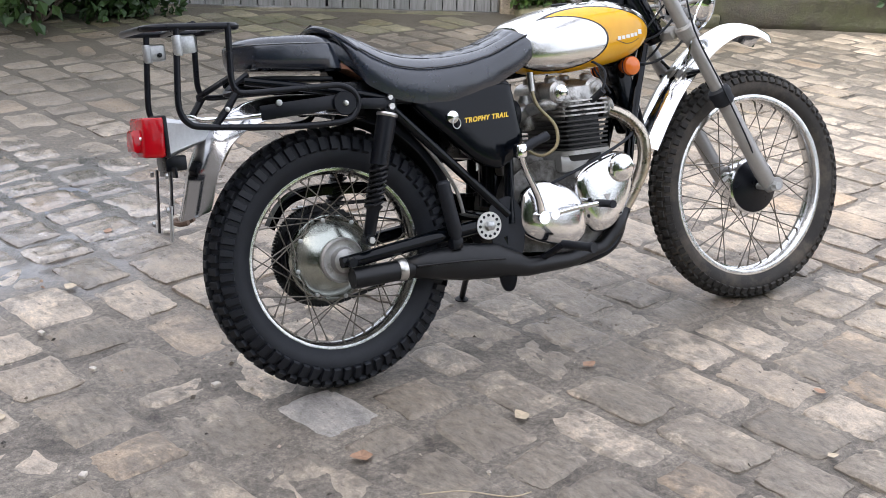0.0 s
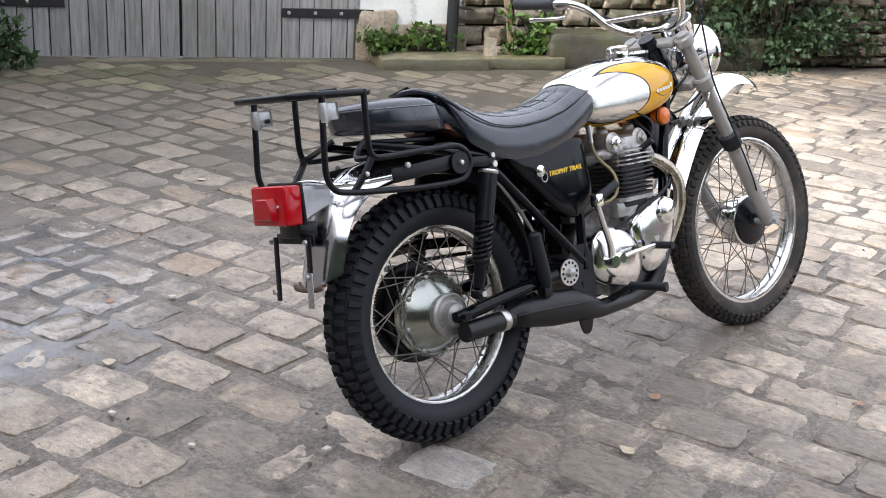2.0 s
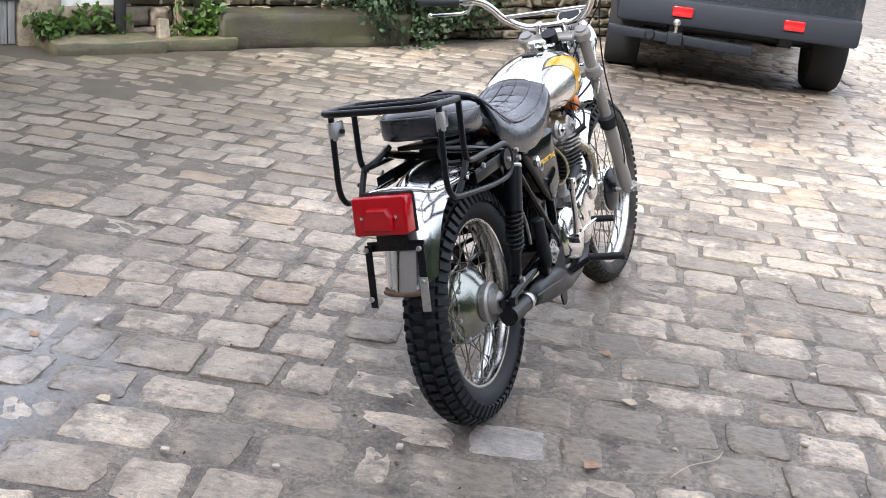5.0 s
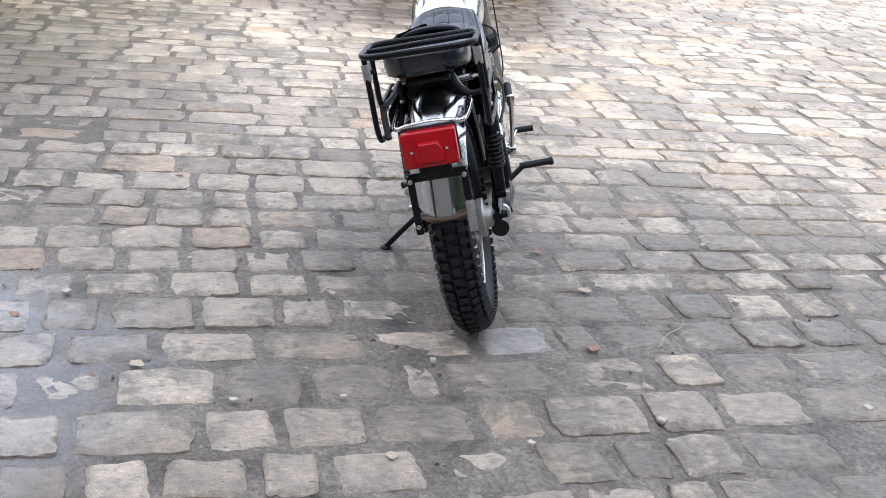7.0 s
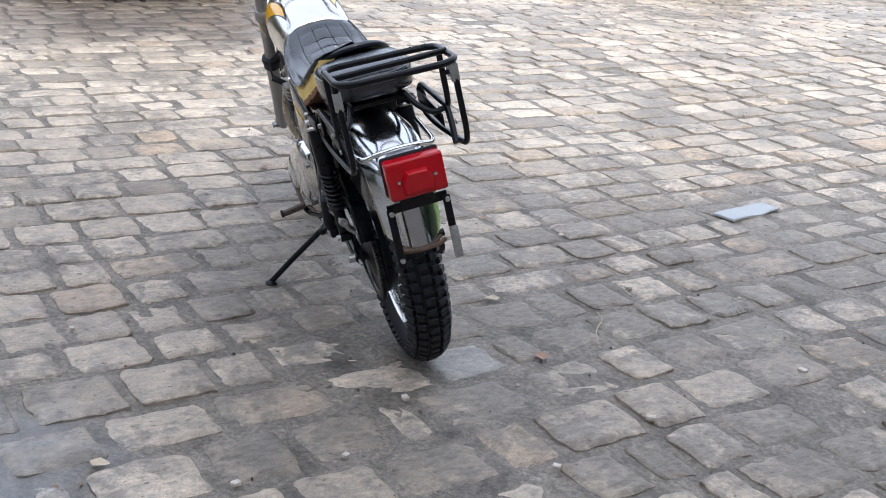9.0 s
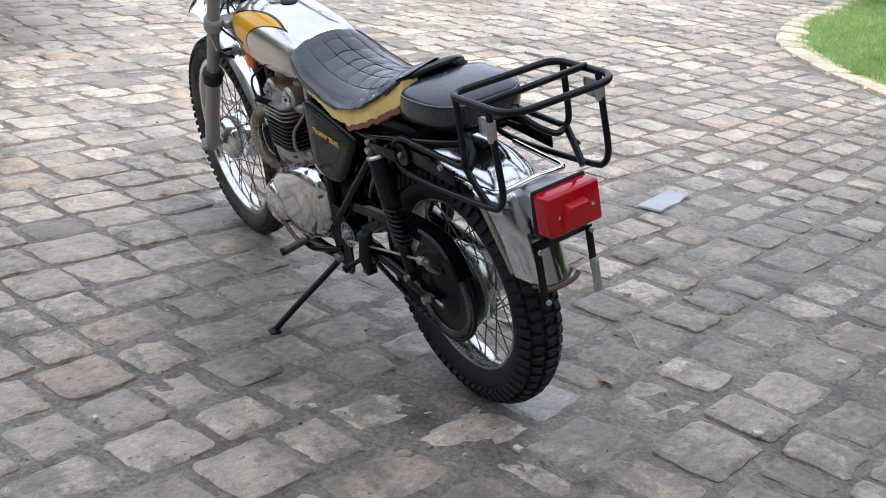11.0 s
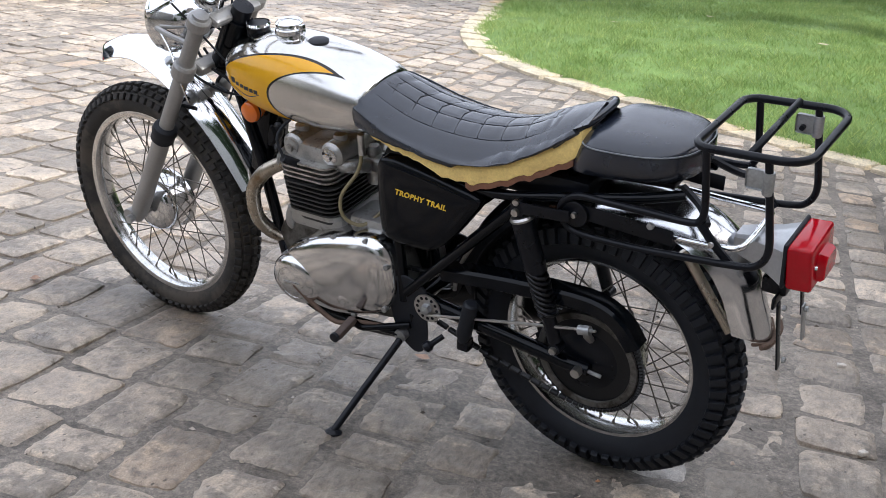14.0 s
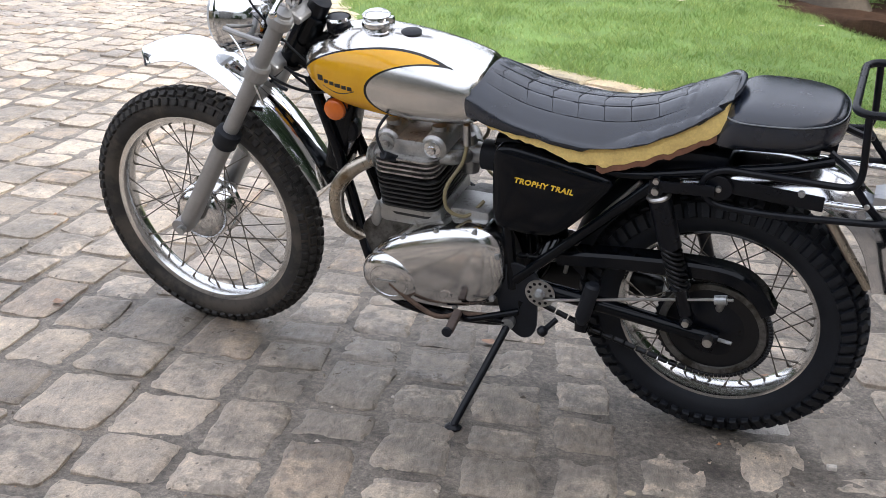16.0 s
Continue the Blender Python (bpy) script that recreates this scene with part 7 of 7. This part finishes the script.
near_shapes = [raw("cobblestone", v, f, COBBLE, True) for v, f in sett_variants(16, 10)]
slate_shape = near_shapes[3].copy()
slate_shape.materials.clear()
slate_shape.materials.append(SLATE)
far_shapes = [(np.array(v), f) for v, f in sett_variants(12, 5, 0.45)]
pavement = tagged(new("pavement"), "old worn sandstone setts laid in rows", "pavement", kind="structure")
out_v, out_f, moss_v, moss_f, near_count = [], [], [], [], 0
for a, b in zip(edges, edges[1:]):
    if a in JOINTS:
        cuts = list(JOINTS[a])
    else:
        cuts = [2.4 + rng.uniform(-0.1, 0.1)]
    far_row = 0.035 if a > 2.6 else 0.0
    while cuts[0] < 9:
        cuts.insert(0, cuts[0] + far_row + rng.choice((rng.uniform(0.15, 0.21), rng.uniform(0.21, 0.32))))
    while cuts[-1] > -13:
        cuts.append(cuts[-1] - far_row - rng.choice((rng.uniform(0.15, 0.21), rng.uniform(0.21, 0.32))))
    for y1, y0 in zip(cuts, cuts[1:]):
        ym = (y0 + y1) / 2
        xa, xb = row_x(a, ym), row_x(b, ym)
        xm = (xa + xb) / 2
        if xm < -6.6 or xm > 13 or ym > 8.2:
            continue
        loose = max(0.0, min(1.0, (2.6 - xm) / 1.2))
        gap = rng.uniform(0.017, 0.034) + 0.026 * loose * rng.random()
        wid, ln = xb - xa - gap, y1 - y0 - rng.uniform(0.014, 0.038) - 0.022 * loose * rng.random()
        q = WALL_INV @ Vector((xm, ym, 0))
        if q.y > -0.24 - (0.22 if q.x > 0.0 else 0.0) or (-1.2 < q.x < 0.4 and -0.55 < q.y and rng.random() < 0.75):
            continue
        if ym < -1.5 and -4 < xm < 5.2 and lawn_side(xm, ym) > -0.15:
            continue
        turn = math.atan2(slope(a), 1.0)
        m = Matrix.Translation((xm, ym, level(xm, ym) + (rng.uniform(-0.011, -0.006) if rng.random() < 0.05 else rng.uniform(-0.005, 0.004)) - 0.010 * max(0.0, noise.noise((xm * 1.1, ym * 1.1, 7))))) @ Euler((rng.uniform(-0.02, 0.02), rng.uniform(-0.02, 0.02), turn + rng.uniform(-0.035, 0.035))).to_matrix().to_4x4()
        if rng.random() < 0.5:
            m = m @ pose(0, 0, 0, 0, 0, 180)
        if 0.35 < xm < 3.2 and 0.6 < ym < 4.3 and near_count < 300:
            near_count += 1
            ob = new("cobblestone", slate_shape if (a, y1) == (1.235, 2.15) else near_shapes[int(rng.random() * 16)])
            ob.matrix_basis = m @ Matrix.Diagonal((wid, ln, 1, 1))
            ob.parent = pavement
        else:
            far_v, far_f = (moss_v, moss_f) if q.x < 0.6 and q.y > -0.95 + 0.25 * noise.noise((xm * 2, ym * 2, 0)) + 0.28 * max(0, q.x + 1.6) else (out_v, out_f)
            v, f = far_shapes[int(rng.random() * 12)]
            k = len(far_v)
            mm = np.array(m @ Matrix.Diagonal((wid, ln, 1, 1)))
            far_v.extend((v @ mm[:3, :3].T + mm[:3, 3]).tolist())
            far_f.extend([tuple(i + k for i in q) for q in f])
for name, v, f, mat in (("outer_cobblestones", out_v, out_f, COBBLE_FAR), ("mossy_cobblestones", moss_v, moss_f, MOSSY)):
    far = new(name, raw(name, v, f, mat, True))
    far.parent = pavement
    tagged(far, kind="stuff")

# ---- kerb of the lawn ----
kerb = tagged(new("kerb"), "pale sandstone kerb round the lawn", "kerb", kind="structure")
line = KERB
dist, k = 0.0, 0
pos = [0.0]
for a, b in zip(line, line[1:]):
    pos.append(pos[-1] + (b - a).length)


def along(s):
    for i in range(len(pos) - 1):
        if pos[i] <= s <= pos[i + 1]:
            t = (s - pos[i]) / (pos[i + 1] - pos[i])
            return line[i].lerp(line[i + 1], t), (line[i + 1] - line[i]).normalized()
    return line[-1], (line[-1] - line[-2]).normalized()


kerb_shapes = [raw("kerb_stone", v, f, KERBSTONE, True) for v, f in sett_variants(6, 5)]
while dist < pos[-1] - 0.4:
    ln = rng.uniform(0.24, 0.46)
    p, d = along(dist + ln / 2)
    ob = new("kerb_stone", kerb_shapes[k % 6])
    ob.parent = kerb
    ob.matrix_basis = Matrix.Translation((p.x + d.y * 0.03, p.y - d.x * 0.03, level(p.x, p.y) + 0.016)) @ Matrix.Rotation(math.atan2(d.y, d.x), 4, "Z") @ Matrix.Diagonal((ln - 0.006, 0.25, 1, 1))
    dist += ln
    k += 1

# ---- stone walls ----
def stone_wall(name, x0, x1, z1, y0, seed, label, first=0.0):
    wall = tagged(new(name), label, "wall", kind="structure")
    wall.matrix_world = WALL
    r = random.Random(seed)
    core = part("wall_core", box(B(), (x1 - x0, 0.30, z1 + 0.05), pose((x0 + x1) / 2, y0 + 0.20, z1 / 2 - 0.02), 0.01, 1), SOIL, wall)
    shapes = []
    for s in range(8):
        bm = rough_block(B(), (1, 0.22, 1), Matrix.Identity(4), s + seed, 0.05, 2)
        me = bpy.data.meshes.new("wall_stone")
        bm.to_mesh(me)
        bm.free()
        me.materials.append(WALLSTONE)
        me.polygons.foreach_set("use_smooth", [True] * len(me.polygons))
        me.set_sharp_from_angle(angle=radians(42))
        shapes.append(me)
    z = first
    while z < z1:
        h = r.uniform(0.07, 0.15)
        x = x0 + r.uniform(-0.1, 0)
        while x < x1:
            w = r.uniform(0.12, 0.36)
            ob = new("wall_stone", shapes[int(r.random() * 8)])
            ob.parent = wall
            ob.matrix_basis = pose(x + w / 2, y0 + r.uniform(-0.02, 0.02), z + h / 2, 0, r.uniform(-2, 2), 0) @ Matrix.Diagonal((w - 0.012, 1, h - 0.012, 1))
            x += w
        z += h
    return wall


stone_wall("wall_garden", 0.80, 3.4, 1.5, 0.10, 81, "rough brown coursed stone wall with moss")
stone_wall("wall_boundary", 3.4, 9.0, 0.9, -0.05, 82, "dry-stone boundary wall of brown sandstone")

# ---- water and litter on the setts ----
WATER, nt, b = nodes("puddle_water")
b.inputs["Base Color"].default_value, b.inputs["Roughness"].default_value = (0.19, 0.20, 0.225, 1), 0.05
b.inputs["Specular IOR Level"].default_value = 0.5
bump(nt, b, noise_tex(nt, coords(nt, True), 14.0, 3.0), 0.08, 0.003)
outline = []
for k in range(48):
    a = 6.28319 * k / 48
    rr = 1 + 0.30 * noise.noise((math.cos(a) * 1.4, math.sin(a) * 1.4, 7)) + 0.16 * noise.noise((math.cos(a) * 5, math.sin(a) * 5, 7))
    outline.append((1.12 + 0.46 * rr * math.cos(a) - 0.16 * rr * math.sin(a), 3.92 + 0.62 * rr * math.sin(a)))
puddle = tagged(part("puddle", plate(B(), outline, -0.03, -0.0062, plane="xy"), WATER), "shallow puddle lying between the worn setts", "water", kind="structure")

slabstone = tagged(part("slate_piece", rough_block(B(), (0.10, 0.33, 0.010), pose(2.235, 0.19, 0.004, 0, 0, 12), 91, 0.010, 4), surface("pale_slate", (0.35, 0.37, 0.385), 0.35, var=0.15, scale=14, relief=0.3, depth=0.002)), "pale blue-grey piece of slate lying on the setts", "slate")
LEAFBROWN = surface("dry_leaf", (0.32, 0.19, 0.12), 0.6, var=0.4, scale=60, relief=0.3)
LEAFPALE = surface("pale_leaf", (0.50, 0.41, 0.29), 0.6, var=0.3, scale=60, relief=0.3)
CHIP = surface("stone_chip", (0.58, 0.53, 0.46), 0.7, var=0.3, scale=80, relief=0.3)


def leaf(x, y, size, turn, mat, label):
    bm = B()
    left, mid, right = [], [], []
    for k in range(7):
        t = k / 6
        w = 0.36 * math.sin(math.pi * t ** 0.8) * (1 + 0.18 * math.sin(k * 4.1))
        curl = 0.16 * (t - 0.4) ** 2
        left.append(bm.verts.new(((t - 0.5) * size, w * size, (0.10 * w + curl) * size)))
        mid.append(bm.verts.new(((t - 0.5) * size, 0, curl * size)))
        right.append(bm.verts.new(((t - 0.5) * size, -w * size, (0.16 * w + curl) * size)))
    for k in range(6):
        bm.faces.new((left[k], left[k + 1], mid[k + 1], mid[k]))
        bm.faces.new((mid[k], mid[k + 1], right[k + 1], right[k]))
    ob = tagged(part("fallen_leaf", bm, mat), label, "leaf", "fallen leaves")
    ob.matrix_world = pose(x, y, level(x, y) + 0.007, 0, 0, turn)


for k, (x, y, size) in enumerate(((2.07, 1.81, 0.045), (1.735, 1.722, 0.05), (1.312, 1.803, 0.055), (1.162, 3.082, 0.05), (3.29, 1.94, 0.04), (1.66, 2.55, 0.03), (2.45, 1.35, 0.035), (0.72, 2.45, 0.04), (2.75, 3.1, 0.04), (2.2, 1.15, 0.03), (1.45, 3.45, 0.04), (0.85, 3.35, 0.03), (3.6, 3.2, 0.04), (2.6, 4.3, 0.045), (2.9, 0.4, 0.04))):
    leaf(x, y, size, k * 77 % 360, LEAFBROWN if k % 2 == 0 else LEAFPALE, "small dry fallen leaf on the setts" if k % 2 else "small reddish-brown fallen leaf on the setts")
for k, (x, y) in enumerate(((1.5, -5.2), (2.6, -6.4), (0.4, -4.8), (3.3, -5.6))):
    leaf(x, y, 0.10, k * 60, LEAFPALE, "dry leaf lying on the lawn")
    bpy.context.scene.objects[-1].location.z = lawn_height(x, y, lawn_side(x, y)) + 0.035
for k, (x, y, size) in enumerate(((1.212, 2.289, 0.022), (0.897, 1.729, 0.024), (0.974, 2.827, 0.02), (1.608, 3.333, 0.024), (0.977, 1.111, 0.026), (1.669, 1.227, 0.022), (1.0, 2.55, 0.018), (1.9, 3.0, 0.015), (0.78, 2.1, 0.02), (2.3, 2.9, 0.016))):
    ob = tagged(part("pebble", rough_block(B(), (size, size * 0.7, size * 0.5), Matrix.Identity(4), k + 3, 0.002, 1), CHIP), "small pale stone chip on the setts", "pebble", "stone chips")
    ob.matrix_world = pose(x, y, level(x, y) + 0.008, 0, 0, k * 50)
r = random.Random(88)
vs, fs = [], []
for k in range(1500):
    x, y = r.uniform(-0.3, 4.6), r.uniform(-0.4, 4.6)
    z, s = level(x, y) - 0.001, 0.0025 + 0.007 * r.random() ** 3
    i, a = len(vs), r.uniform(0, 6.28)
    u, v = Vector((math.cos(a), math.sin(a), 0.2)) * s, Vector((-math.sin(a), math.cos(a), 0.1)) * s * r.uniform(0.35, 0.9)
    p = Vector((x, y, z))
    vs.extend([p - u, p - v, p + u, p + v, p + Vector((0, 0, s * 0.8))])
    fs.extend([(i, i + 1, i + 4), (i + 1, i + 2, i + 4), (i + 2, i + 3, i + 4), (i + 3, i, i + 4)])
GRIT, nt, b = nodes("loose_grit")
nt.links.new(ramp(nt, add(nt, "ShaderNodeNewGeometry").outputs["Random Per Island"], [(0.0, (0.05, 0.045, 0.04)), (0.45, (0.16, 0.13, 0.10)), (0.7, (0.42, 0.36, 0.28)), (0.9, (0.62, 0.57, 0.50)), (1.0, (0.40, 0.20, 0.10))]), b.inputs["Base Color"])
b.inputs["Roughness"].default_value = 0.75
tagged(new("loose_grit", raw("loose_grit", vs, fs, GRIT)), "scattered grit and chips on the setts", "grit", kind="stuff")
twig = tagged(part("twig", tube(B(), spline([(1.32, 1.60, 0.010), (1.40, 1.55, 0.014), (1.47, 1.48, 0.009), (1.52, 1.46, 0.012)], 4), 0.0016, 6), LEAFPALE), "thin pale twig on the setts", "twig")
